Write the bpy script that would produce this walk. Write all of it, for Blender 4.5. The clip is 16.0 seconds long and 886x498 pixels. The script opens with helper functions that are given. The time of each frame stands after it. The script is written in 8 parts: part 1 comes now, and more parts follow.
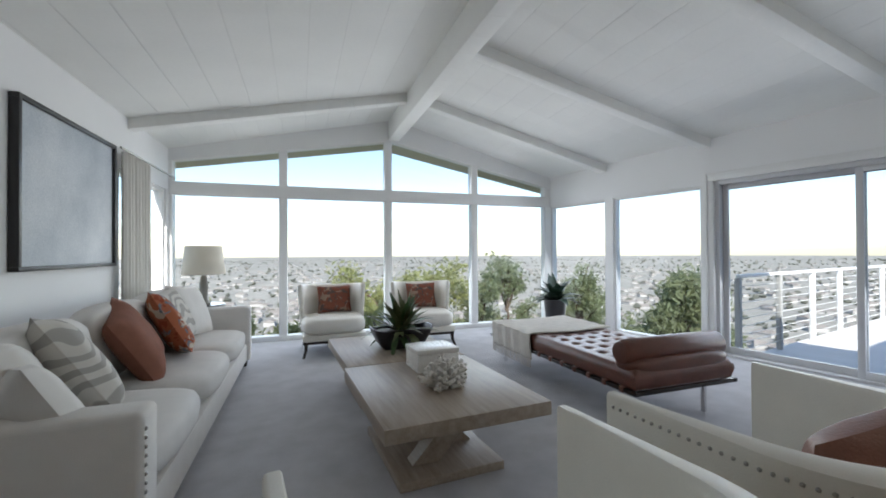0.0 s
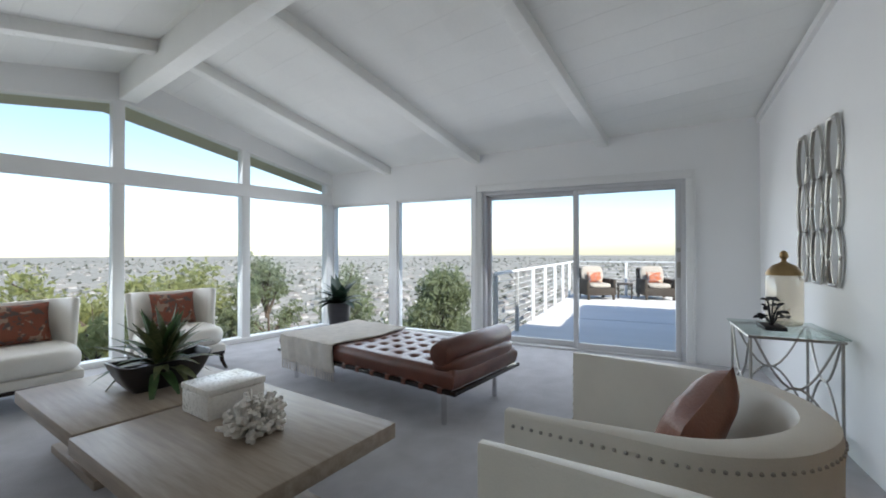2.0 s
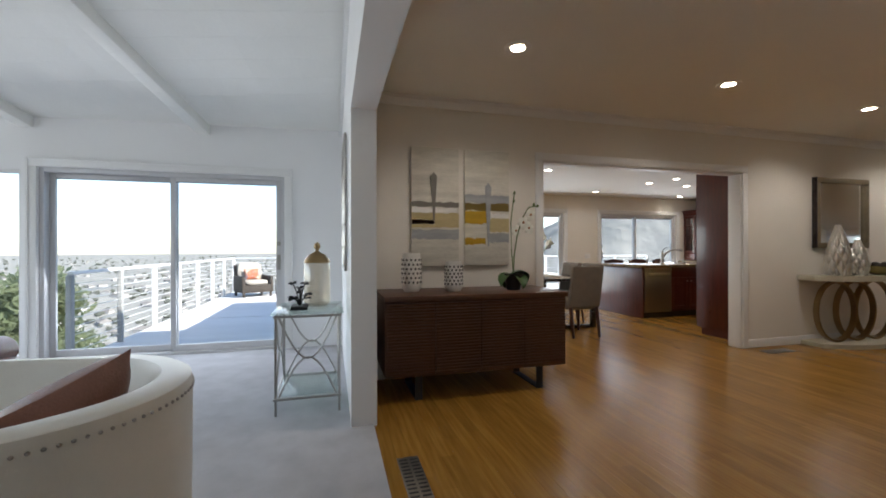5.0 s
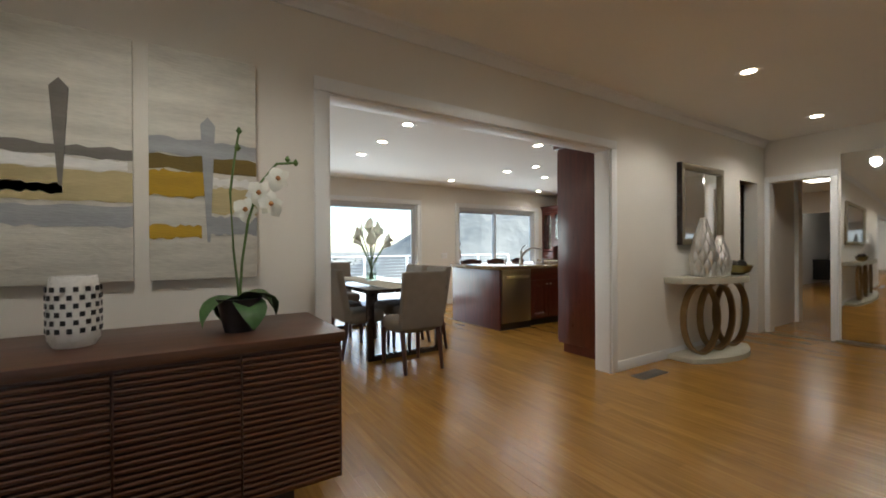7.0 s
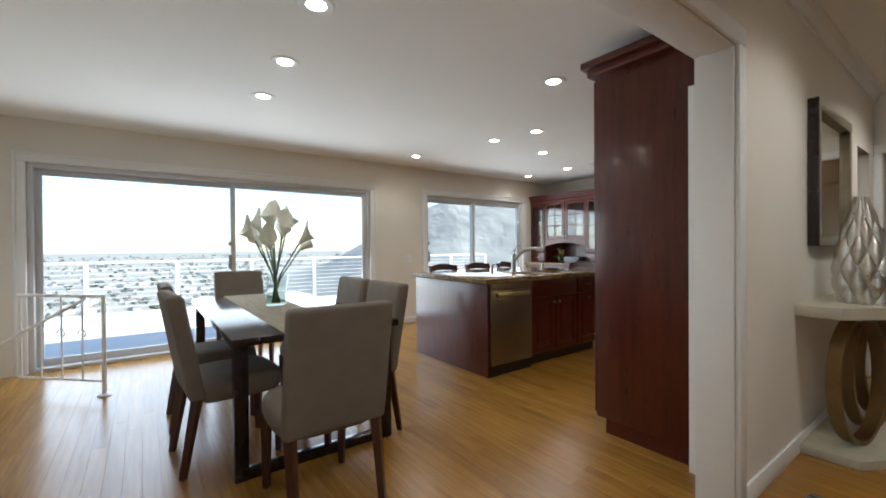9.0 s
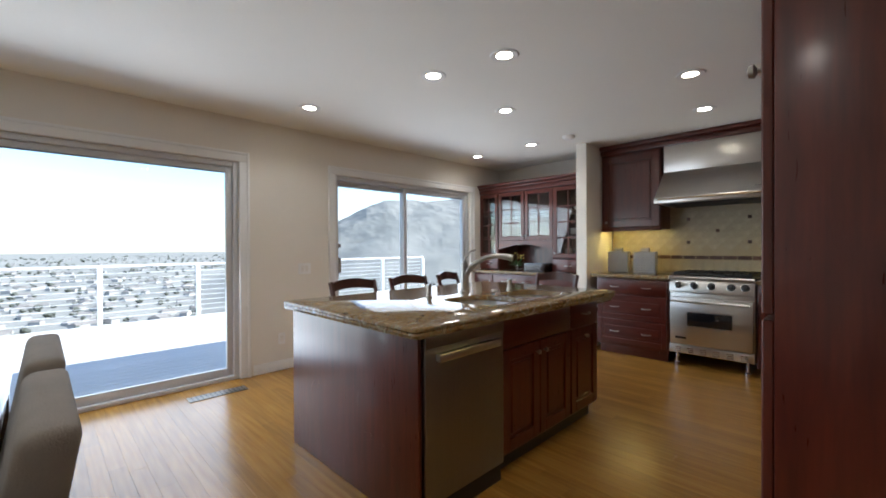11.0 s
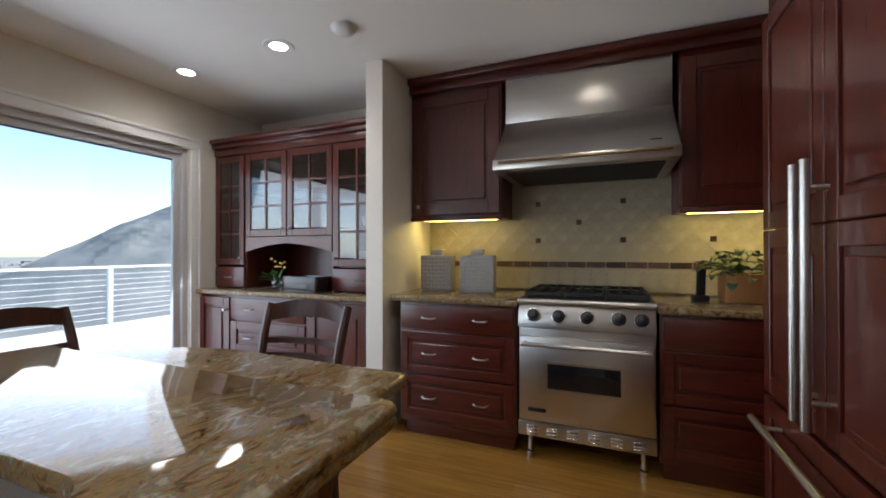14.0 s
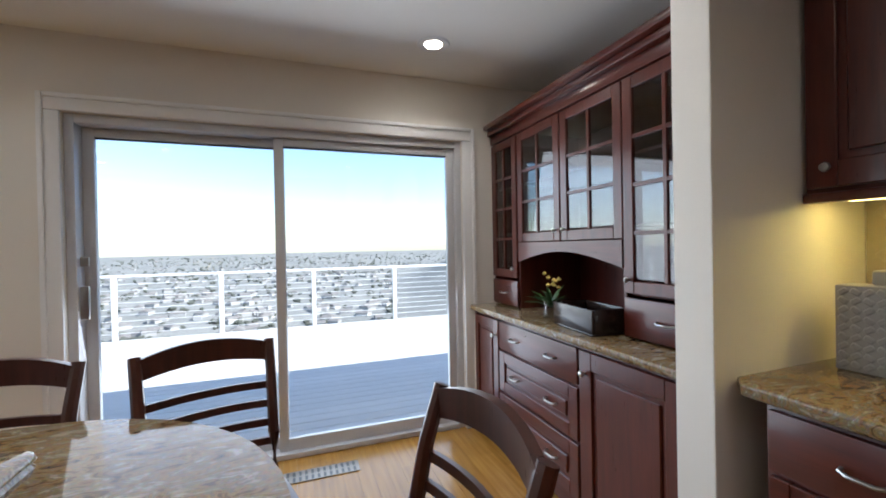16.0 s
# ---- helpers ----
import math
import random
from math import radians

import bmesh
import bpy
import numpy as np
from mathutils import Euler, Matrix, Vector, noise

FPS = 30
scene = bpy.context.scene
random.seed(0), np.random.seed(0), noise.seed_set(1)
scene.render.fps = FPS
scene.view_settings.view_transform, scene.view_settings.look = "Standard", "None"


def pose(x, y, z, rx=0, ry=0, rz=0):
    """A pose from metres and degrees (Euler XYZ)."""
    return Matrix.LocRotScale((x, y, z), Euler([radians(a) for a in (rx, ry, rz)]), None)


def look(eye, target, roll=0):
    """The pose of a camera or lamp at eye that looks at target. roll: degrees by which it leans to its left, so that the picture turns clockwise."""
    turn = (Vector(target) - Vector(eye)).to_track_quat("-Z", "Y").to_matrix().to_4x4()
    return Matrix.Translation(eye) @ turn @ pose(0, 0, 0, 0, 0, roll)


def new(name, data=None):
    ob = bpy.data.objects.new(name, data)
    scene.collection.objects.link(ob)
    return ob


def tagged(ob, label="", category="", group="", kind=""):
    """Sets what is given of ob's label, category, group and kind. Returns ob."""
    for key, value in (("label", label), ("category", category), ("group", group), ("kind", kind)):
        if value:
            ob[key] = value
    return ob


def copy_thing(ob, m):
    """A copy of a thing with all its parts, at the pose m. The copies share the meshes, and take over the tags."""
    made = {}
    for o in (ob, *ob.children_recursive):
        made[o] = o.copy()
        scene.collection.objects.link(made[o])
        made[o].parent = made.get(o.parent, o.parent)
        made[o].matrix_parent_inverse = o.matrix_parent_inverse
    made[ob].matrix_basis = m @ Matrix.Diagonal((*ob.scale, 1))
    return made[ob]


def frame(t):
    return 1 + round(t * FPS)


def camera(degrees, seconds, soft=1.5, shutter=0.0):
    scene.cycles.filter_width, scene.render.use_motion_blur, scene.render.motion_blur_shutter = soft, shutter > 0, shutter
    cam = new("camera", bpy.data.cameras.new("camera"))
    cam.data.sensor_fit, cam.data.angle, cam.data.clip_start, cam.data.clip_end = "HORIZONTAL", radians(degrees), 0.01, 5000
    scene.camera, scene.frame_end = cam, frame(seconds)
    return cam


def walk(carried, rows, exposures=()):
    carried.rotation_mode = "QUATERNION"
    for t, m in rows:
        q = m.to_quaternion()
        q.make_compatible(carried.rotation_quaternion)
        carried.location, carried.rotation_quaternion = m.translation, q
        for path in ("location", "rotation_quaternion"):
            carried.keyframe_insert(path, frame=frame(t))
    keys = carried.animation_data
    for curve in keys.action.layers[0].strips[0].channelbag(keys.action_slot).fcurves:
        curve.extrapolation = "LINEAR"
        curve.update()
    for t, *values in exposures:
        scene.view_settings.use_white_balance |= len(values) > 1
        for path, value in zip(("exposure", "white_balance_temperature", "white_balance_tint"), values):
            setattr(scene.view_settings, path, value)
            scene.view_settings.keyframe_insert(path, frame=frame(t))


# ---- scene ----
cam = camera(94.8, 16.0, 1.8)
PATH = [
    (0, (1.012, 1.02, 1.236), (2.039, 2.735, 1.253), -0.3),
    (0.5, (1.0, 1.271, 1.254), (2.272, 2.814, 1.27), -0.3),
    (1, (1.061, 1.493, 1.257), (2.538, 2.841, 1.271), -0.2),
    (1.5, (0.979, 1.564, 1.258), (2.642, 2.675, 1.269), -0.1),
    (2, (0.98, 1.558, 1.251), (2.781, 2.427, 1.264), -0.1),
    (2.5, (0.929, 1.435, 1.257), (2.828, 2.062, 1.267), -0.1),
    (3, (0.887, 1.311, 1.254), (2.851, 1.686, 1.263), -0.2),
    (3.5, (0.783, 1.184, 1.243), (2.78, 1.287, 1.251), -0.1),
    (4, (0.789, 0.96, 1.236), (2.786, 0.849, 1.244), -0.0),
    (4.5, (0.877, 0.754, 1.222), (2.852, 0.438, 1.228), -0.1),
    (5, (1.038, 0.544, 1.194), (2.967, 0.017, 1.195), -0.1),
    (5.2, (1.157, 0.476, 1.189), (3.06, -0.139, 1.19), -0.1),
    (7.5, (2.828, -1.183, 1.185), (4.488, -2.3, 1.175), -0.4),
    (8, (3.258, -1.456, 1.192), (4.897, -2.602, 1.178), -0.4),
    (8.2, (3.432, -1.572, 1.194), (5.06, -2.732, 1.18), -0.4),
    (10.3, (5.144, -2.952, 1.25), (6.721, -4.183, 1.237), -0.3),
    (10.5, (5.29, -3.094, 1.251), (6.832, -4.367, 1.236), -0.3),
    (11, (5.553, -3.446, 1.248), (6.972, -4.856, 1.235), -0.3),
    (11.5, (5.736, -3.788, 1.245), (6.993, -5.343, 1.23), -0.1),
    (12, (5.911, -4.115, 1.228), (6.981, -5.805, 1.215), -0.0),
    (12.5, (6.055, -4.467, 1.196), (6.892, -6.283, 1.191), -0.0),
    (13, (6.183, -4.888, 1.196), (6.915, -6.749, 1.191), -0.0),
    (13.5, (6.296, -5.362, 1.189), (7.028, -7.223, 1.2), 0.0),
    (14, (6.404, -5.769, 1.205), (7.169, -7.617, 1.215), -0.1),
    (14.5, (6.538, -6.1, 1.228), (7.485, -7.862, 1.233), -0.3),
    (15, (6.686, -6.413, 1.262), (7.958, -7.958, 1.259), -0.6),
    (15.5, (6.811, -6.776, 1.295), (8.441, -7.936, 1.29), -0.7),
    (16, (6.959, -6.962, 1.312), (8.839, -7.647, 1.298), -1.1),
]
EXPOSURES = [(0, 0.92, 6350, 12), (1.0, 0.85, 6350, 12), (3.0, 0.85, 6350, 12), (5.0, 1.25, 6300, 12), (7.5, 1.5, 6050, 6), (10.5, 1.4, 5850, 9), (12.5, 1.15, 5800, 11), (14.5, 1.15, 5800, 11), (16.0, 1.15, 5800, 11)]
walk(cam, [(t, look(eye, target, roll)) for t, eye, target, roll in PATH], EXPOSURES)

# ---- world and sun ----
world = bpy.data.worlds.new("world")
scene.world = world
world.use_nodes = True
wn = world.node_tree.nodes
sky = wn.new("ShaderNodeTexSky")
sky.sky_type = "NISHITA"
sky.sun_disc = False
sky.sun_elevation = radians(39)
sky.sun_rotation = radians(207.4)
sky.dust_density = 0.6
sky.air_density = 1.0
wn["Background"].inputs["Strength"].default_value = 0.15
world.node_tree.links.new(sky.outputs[0], wn["Background"].inputs["Color"])
sun_data = bpy.data.lights.new("sun", "SUN")
sun_data.energy = 5.0
HALL_W, KIT_W = 16.0, 5.0
sun_data.angle = radians(0.6)
sun_data.color = (1.0, 0.95, 0.87)
sun = new("sun", sun_data)
sun.matrix_world = look((-42.8, -82.5, 75), (0, 0, 0))


def daylight(m, width, height, watts):
    """Daylight of sky and sunlit deck, standing in one window opening; m turns its -z into the room."""
    data = bpy.data.lights.new("window_daylight", "AREA")
    data.shape, data.size, data.size_y, data.energy, data.color = "RECTANGLE", width, height, watts, (0.95, 0.98, 1.0)
    new("window_daylight", data).matrix_world = m


GABLE_TURN = math.degrees(math.atan2(-1.27, 5.59))
daylight(pose(0.67, 7.42, 0, 0, 0, GABLE_TURN) @ pose(2.87, 0.03, 1.05, -70, 0, 0), 5.5, 1.9, 28)
daylight(pose(0.67, 7.42, 0, 0, 0, GABLE_TURN) @ pose(2.87, 0.03, 2.40, -70, 0, 0), 4.2, 0.36, 5)
daylight(pose(6.27, 4.90, 1.03, 0, 70, 0), 1.9, 2.4, 12)
daylight(pose(6.27, 2.30, 1.05, 0, 70, 0), 1.9, 2.3, 12)
daylight(pose(9.67, -2.98, 1.05, 0, 74, 0), 1.9, 3.5, 21)
daylight(pose(9.67, -6.96, 1.05, 0, 74, 0), 1.9, 2.2, 13)


# ---- materials ----
def mat(name, base, rough=0.6, metal=0.0, vary=0.12, scale=6.0, bump=0.05, bump_scale=60.0, stretch=(1, 1, 1), second=None, spec=0.5, random_amount=0.0, coat=0.0):
    m = bpy.data.materials.new(name)
    m.use_nodes = True
    n, l = m.node_tree.nodes, m.node_tree.links
    bsdf = n["Principled BSDF"]
    bsdf.inputs["Roughness"].default_value = rough
    bsdf.inputs["Metallic"].default_value = metal
    bsdf.inputs["Specular IOR Level"].default_value = spec
    bsdf.inputs["Coat Weight"].default_value = coat
    bsdf.inputs["Coat Roughness"].default_value = 0.12
    geo = n.new("ShaderNodeTexCoord")
    mp = n.new("ShaderNodeMapping")
    mp.inputs["Scale"].default_value = stretch
    l.new(geo.outputs["Object"], mp.inputs["Vector"])
    big = n.new("ShaderNodeTexNoise")
    big.inputs["Scale"].default_value = scale
    big.inputs["Detail"].default_value = 5.0
    l.new(mp.outputs[0], big.inputs["Vector"])
    fine = n.new("ShaderNodeTexNoise")
    fine.inputs["Scale"].default_value = bump_scale
    fine.inputs["Detail"].default_value = 3.0
    l.new(mp.outputs[0], fine.inputs["Vector"])
    ramp = n.new("ShaderNodeValToRGB")
    dark = second or tuple(c * (1 - vary) for c in base)
    light = base if second else tuple(min(1.0, c * (1 + vary * 0.6)) for c in base)
    ramp.color_ramp.elements[0].color = (*dark, 1)
    ramp.color_ramp.elements[1].color = (*light, 1)
    ramp.color_ramp.elements[0].position = 0.3
    ramp.color_ramp.elements[1].position = 0.7
    mix = n.new("ShaderNodeMath")
    mix.operation = "MULTIPLY_ADD"
    l.new(fine.outputs["Fac"], mix.inputs[0])
    mix.inputs[1].default_value = 0.3
    add = n.new("ShaderNodeMath")
    add.operation = "MULTIPLY_ADD"
    l.new(big.outputs["Fac"], add.inputs[0])
    add.inputs[1].default_value = 0.7
    add.inputs[2].default_value = 0.0
    l.new(add.outputs[0], mix.inputs[2])
    l.new(mix.outputs[0], ramp.inputs["Fac"])
    colour = ramp.outputs["Color"]
    if random_amount:
        info = n.new("ShaderNodeObjectInfo")
        hsv = n.new("ShaderNodeHueSaturation")
        rng = n.new("ShaderNodeMapRange")
        rng.inputs["To Min"].default_value = 1 - random_amount
        rng.inputs["To Max"].default_value = 1 + random_amount
        l.new(info.outputs["Random"], rng.inputs["Value"])
        l.new(rng.outputs[0], hsv.inputs["Value"])
        l.new(colour, hsv.inputs["Color"])
        colour = hsv.outputs["Color"]
    l.new(colour, bsdf.inputs["Base Color"])
    rr = n.new("ShaderNodeMapRange")
    rr.inputs["To Min"].default_value = max(0.02, rough - 0.06)
    rr.inputs["To Max"].default_value = min(1.0, rough + 0.06)
    l.new(fine.outputs["Fac"], rr.inputs["Value"])
    l.new(rr.outputs[0], bsdf.inputs["Roughness"])
    if bump:
        b = n.new("ShaderNodeBump")
        b.inputs["Strength"].default_value = bump
        b.inputs["Distance"].default_value = 0.01
        l.new(fine.outputs["Fac"], b.inputs["Height"])
        l.new(b.outputs[0], bsdf.inputs["Normal"])
    return m


def glow(name, colour, strength):
    m = bpy.data.materials.new(name)
    m.use_nodes = True
    bsdf = m.node_tree.nodes["Principled BSDF"]
    bsdf.inputs["Base Color"].default_value = (*colour, 1)
    bsdf.inputs["Emission Color"].default_value = (*colour, 1)
    bsdf.inputs["Emission Strength"].default_value = strength
    return m


def clear_glass(name, tint=(0.96, 0.98, 0.98), gloss=0.06):
    m = bpy.data.materials.new(name)
    m.use_nodes = True
    n, l = m.node_tree.nodes, m.node_tree.links
    n.remove(n["Principled BSDF"])
    tr = n.new("ShaderNodeBsdfTransparent")
    tr.inputs["Color"].default_value = (*tint, 1)
    gl = n.new("ShaderNodeBsdfGlossy")
    gl.inputs["Roughness"].default_value = 0.02
    face = n.new("ShaderNodeLayerWeight")
    face.inputs["Blend"].default_value = 0.5
    steep = n.new("ShaderNodeMath")
    steep.operation = "POWER"
    steep.inputs[1].default_value = 4.0
    l.new(face.outputs["Facing"], steep.inputs[0])
    fr = n.new("ShaderNodeMath")
    fr.operation = "MULTIPLY_ADD"
    fr.inputs[1].default_value = 0.5
    fr.inputs[2].default_value = gloss * 0.4
    l.new(steep.outputs[0], fr.inputs[0])
    mx = n.new("ShaderNodeMixShader")
    l.new(fr.outputs[0], mx.inputs[0])
    l.new(tr.outputs[0], mx.inputs[1])
    l.new(gl.outputs[0], mx.inputs[2])
    l.new(mx.outputs[0], n["Material Output"].inputs["Surface"])
    return m


def granite(name):
    m = bpy.data.materials.new(name)
    m.use_nodes = True
    n, l = m.node_tree.nodes, m.node_tree.links
    bsdf = n["Principled BSDF"]
    bsdf.inputs["Roughness"].default_value = 0.055
    bsdf.inputs["Specular IOR Level"].default_value = 0.28
    tc = n.new("ShaderNodeTexCoord")
    flow = n.new("ShaderNodeMapping")
    flow.inputs["Rotation"].default_value = (0, 0, 0.5)
    flow.inputs["Scale"].default_value = (1.0, 0.45, 1.0)
    l.new(tc.outputs["Object"], flow.inputs["Vector"])
    a = n.new("ShaderNodeTexNoise")
    a.inputs["Scale"].default_value = 22
    a.inputs["Detail"].default_value = 10
    a.inputs["Roughness"].default_value = 0.68
    a.inputs["Distortion"].default_value = 1.6
    l.new(flow.outputs[0], a.inputs["Vector"])
    r = n.new("ShaderNodeValToRGB")
    e = r.color_ramp.elements
    e[0].position, e[0].color = 0.33, (0.055, 0.035, 0.022, 1)
    e[1].position, e[1].color = 0.68, (0.42, 0.38, 0.31, 1)
    for p, c in ((0.42, (0.15, 0.085, 0.032, 1)), (0.48, (0.30, 0.195, 0.08, 1)), (0.53, (0.17, 0.13, 0.085, 1)), (0.59, (0.33, 0.27, 0.18, 1))):
        x = e.new(p)
        x.color = c
    l.new(a.outputs["Fac"], r.inputs["Fac"])
    v = n.new("ShaderNodeTexVoronoi")
    v.inputs["Scale"].default_value = 160
    l.new(tc.outputs["Object"], v.inputs["Vector"])
    mx = n.new("ShaderNodeMix")
    mx.data_type, mx.blend_type = "RGBA", "MULTIPLY"
    mx.inputs["Factor"].default_value = 0.22
    l.new(r.outputs[0], mx.inputs["A"])
    l.new(v.outputs["Color"], mx.inputs["B"])
    l.new(mx.outputs["Result"], bsdf.inputs["Base Color"])
    return m


def wood(name, dark, light, rough=0.35, along="y", scale=1.0, random_amount=0.0, coat=0.0):
    grain = {"x": (1.2, 14, 14), "y": (14, 1.2, 14), "z": (14, 14, 1.2)}[along]
    return mat(name, light, rough, 0, 0.2, 2.2 * scale, 0.006, 9 * scale, grain, dark, 0.5, random_amount, coat)


def printed(name, ground, inks, scale=9.0, zigzag=False):
    """Woven cloth with a printed pattern: blotches of the inks over the ground colour, or broken zigzag bands."""
    m = mat(name, ground, 0.88, vary=0.08, scale=12, bump=0.25, bump_scale=240, spec=0.2)
    n, l = m.node_tree.nodes, m.node_tree.links
    tc = n.new("ShaderNodeTexCoord")
    colour = n["Principled BSDF"].inputs["Base Color"].links[0].from_socket
    for k, ink in enumerate(inks):
        mp = n.new("ShaderNodeMapping")
        mp.inputs["Location"].default_value = (3.7 * k, 1.9 * k, 0.6 * k)
        l.new(tc.outputs["Object"], mp.inputs["Vector"])
        if zigzag:
            t = n.new("ShaderNodeTexWave")
            t.bands_direction, t.wave_profile = "Z", "SIN"
            t.inputs["Scale"].default_value = scale
            t.inputs["Distortion"].default_value = 9.0
            t.inputs["Detail"].default_value = 1.0
            t.inputs["Detail Scale"].default_value = 1.2
        else:
            t = n.new("ShaderNodeTexNoise")
            t.inputs["Scale"].default_value = scale * (1 + 0.3 * k)
            t.inputs["Detail"].default_value = 1.5
            t.inputs["Distortion"].default_value = 0.8
        l.new(mp.outputs[0], t.inputs["Vector"])
        r = n.new("ShaderNodeMapRange")
        r.inputs["From Min"].default_value, r.inputs["From Max"].default_value = (0.5, 0.62) if zigzag else (0.57, 0.60)
        l.new(t.outputs["Fac"], r.inputs["Value"])
        mx = n.new("ShaderNodeMix")
        mx.data_type = "RGBA"
        l.new(r.outputs[0], mx.inputs["Factor"])
        l.new(colour, mx.inputs["A"])
        mx.inputs["B"].default_value = (*ink, 1)
        colour = mx.outputs["Result"]
    l.new(colour, n["Principled BSDF"].inputs["Base Color"])
    return m


def translucent(m, share, tint):
    """Lets part of the light through a thin leaf."""
    n, l = m.node_tree.nodes, m.node_tree.links
    tr = n.new("ShaderNodeBsdfTranslucent")
    tr.inputs["Color"].default_value = (*tint, 1)
    mx = n.new("ShaderNodeMixShader")
    mx.inputs[0].default_value = share
    l.new(n["Principled BSDF"].outputs[0], mx.inputs[1])
    l.new(tr.outputs[0], mx.inputs[2])
    l.new(mx.outputs[0], n["Material Output"].inputs["Surface"])
    return m


WHITE_WALL = mat("white_wall_paint", (0.86, 0.86, 0.86), 0.7, vary=0.03, scale=1.5, bump=0.03, bump_scale=120)
CREAM_WALL = mat("cream_wall_paint", (0.78, 0.74, 0.67), 0.7, vary=0.03, scale=1.5, bump=0.04, bump_scale=120)
CEIL_LIVING = mat("white_ceiling_boards", (0.86, 0.86, 0.83), 0.65, vary=0.04, scale=2, bump=0.04, bump_scale=40)
ct, cl_ = CEIL_LIVING.node_tree.nodes, CEIL_LIVING.node_tree.links
cw = ct.new("ShaderNodeTexWave")
cw.wave_profile = "SAW"
cw.inputs["Scale"].default_value = 1.1
cw.inputs["Distortion"].default_value = 0.0
cm = ct.new("ShaderNodeMapping")
cm.inputs["Rotation"].default_value = (0, 0, radians(11.5))
cc = ct.new("ShaderNodeTexCoord")
cl_.new(cc.outputs["Object"], cm.inputs["Vector"])
cl_.new(cm.outputs[0], cw.inputs["Vector"])
cr = ct.new("ShaderNodeMapRange")
cr.inputs["From Min"].default_value, cr.inputs["From Max"].default_value = 0.0, 0.05
cl_.new(cw.outputs["Fac"], cr.inputs["Value"])
cb = ct.new("ShaderNodeBump")
cb.inputs["Strength"].default_value = 0.5
cb.inputs["Distance"].default_value = 0.006
cl_.new(cr.outputs[0], cb.inputs["Height"])
cl_.new(cb.outputs[0], ct["Principled BSDF"].inputs["Normal"])
CEIL_FLAT = mat("ceiling_paint", (0.88, 0.87, 0.82), 0.8, vary=0.03, scale=1, bump=0.03, bump_scale=90)
TRIM = mat("white_trim_paint", (0.82, 0.82, 0.81), 0.45, vary=0.03, scale=3, bump=0.02, bump_scale=50)
ALU = mat("window_aluminium", (0.60, 0.60, 0.61), 0.45, 0.15, vary=0.05, scale=4, bump=0.02)
DARK_GASKET = mat("dark_gasket", (0.04, 0.04, 0.045), 0.6)
CARPET = mat("grey_carpet", (0.50, 0.495, 0.51), 0.95, vary=0.16, scale=5, bump=0.6, bump_scale=220, spec=0.1)
GLASS = clear_glass("window_glass")
CABGLASS = clear_glass("cabinet_glass", (0.80, 0.80, 0.80), 0.24)
TABLEGLASS = clear_glass("table_glass", (0.80, 0.87, 0.85), 0.1)
VASEGLASS = clear_glass("vase_glass", (0.94, 0.96, 0.955), 0.14)
CHERRY = wood("cherry_wood", (0.050, 0.0078, 0.005), (0.105, 0.0175, 0.009), 0.3, "z", coat=0.25)
CHERRY_H = wood("cherry_wood_flat", (0.050, 0.0078, 0.005), (0.105, 0.0175, 0.009), 0.3, "y", coat=0.25)
CHERRY_X = wood("cherry_wood_across", (0.050, 0.0078, 0.005), (0.105, 0.0175, 0.009), 0.3, "x", coat=0.25)
CHAIRWOOD = wood("dark_chair_wood", (0.030, 0.010, 0.006), (0.075, 0.022, 0.012), 0.3, "z")
WALNUT = wood("walnut", (0.055, 0.023, 0.013), (0.125, 0.054, 0.030), 0.38, "y")
ESPRESSO = mat("espresso_wood", (0.022, 0.014, 0.012), 0.17, vary=0.25, scale=3, bump=0.0, bump_scale=30, stretch=(1, 8, 8))
LIMED = wood("limed_oak", (0.24, 0.19, 0.145), (0.40, 0.33, 0.26), 0.42, "y")
GRANITE = granite("brown_granite")
STEEL = mat("brushed_steel", (0.60, 0.58, 0.55), 0.3, 1.0, vary=0.05, scale=3, bump=0.004, bump_scale=60, stretch=(1, 1, 12))
STEEL_DARK = mat("dishwasher_steel", (0.30, 0.29, 0.29), 0.38, 1.0, vary=0.05, scale=3, bump=0.02, bump_scale=60, stretch=(20, 20, 1))
SINKSTEEL = mat("sink_steel", (0.55, 0.55, 0.55), 0.38, 0.75, vary=0.05)
CHROME = mat("chrome", (0.72, 0.72, 0.72), 0.1, 1.0, vary=0.02, bump=0)
NICKEL = mat("nickel", (0.40, 0.385, 0.36), 0.3, 1.0, vary=0.06, bump=0)
BRASS = mat("antique_brass", (0.32, 0.22, 0.11), 0.35, 1.0, vary=0.2, scale=8)
CASTIRON = mat("cast_iron", (0.02, 0.02, 0.022), 0.6, 0.3)
# Also paints the darkness inside lantern holes and floor vent slots.
BLACK = mat("black_plastic_and_hole_shade", (0.015, 0.015, 0.016), 0.35)
OVENGLASS = mat("oven_glass", (0.01, 0.01, 0.012), 0.06, bump=0)
CREAM_LEATHER = mat("cream_leather", (0.76, 0.735, 0.67), 0.42, vary=0.05, scale=7, bump=0.1, bump_scale=180)
BROWN_LEATHER = mat("brown_leather", (0.13, 0.045, 0.028), 0.3, vary=0.3, scale=8, bump=0.15, bump_scale=110)
CREAM_FABRIC = mat("cream_fabric", (0.74, 0.715, 0.68), 0.9, vary=0.06, scale=8, bump=0.25, bump_scale=260, spec=0.2)
TAUPE = mat("taupe_fabric", (0.20, 0.172, 0.142), 0.85, vary=0.12, scale=10, bump=0.3, bump_scale=300, spec=0.2)
RUST = mat("rust_fabric", (0.25, 0.105, 0.07), 0.85, vary=0.18, scale=11, bump=0.25, bump_scale=240, spec=0.2)
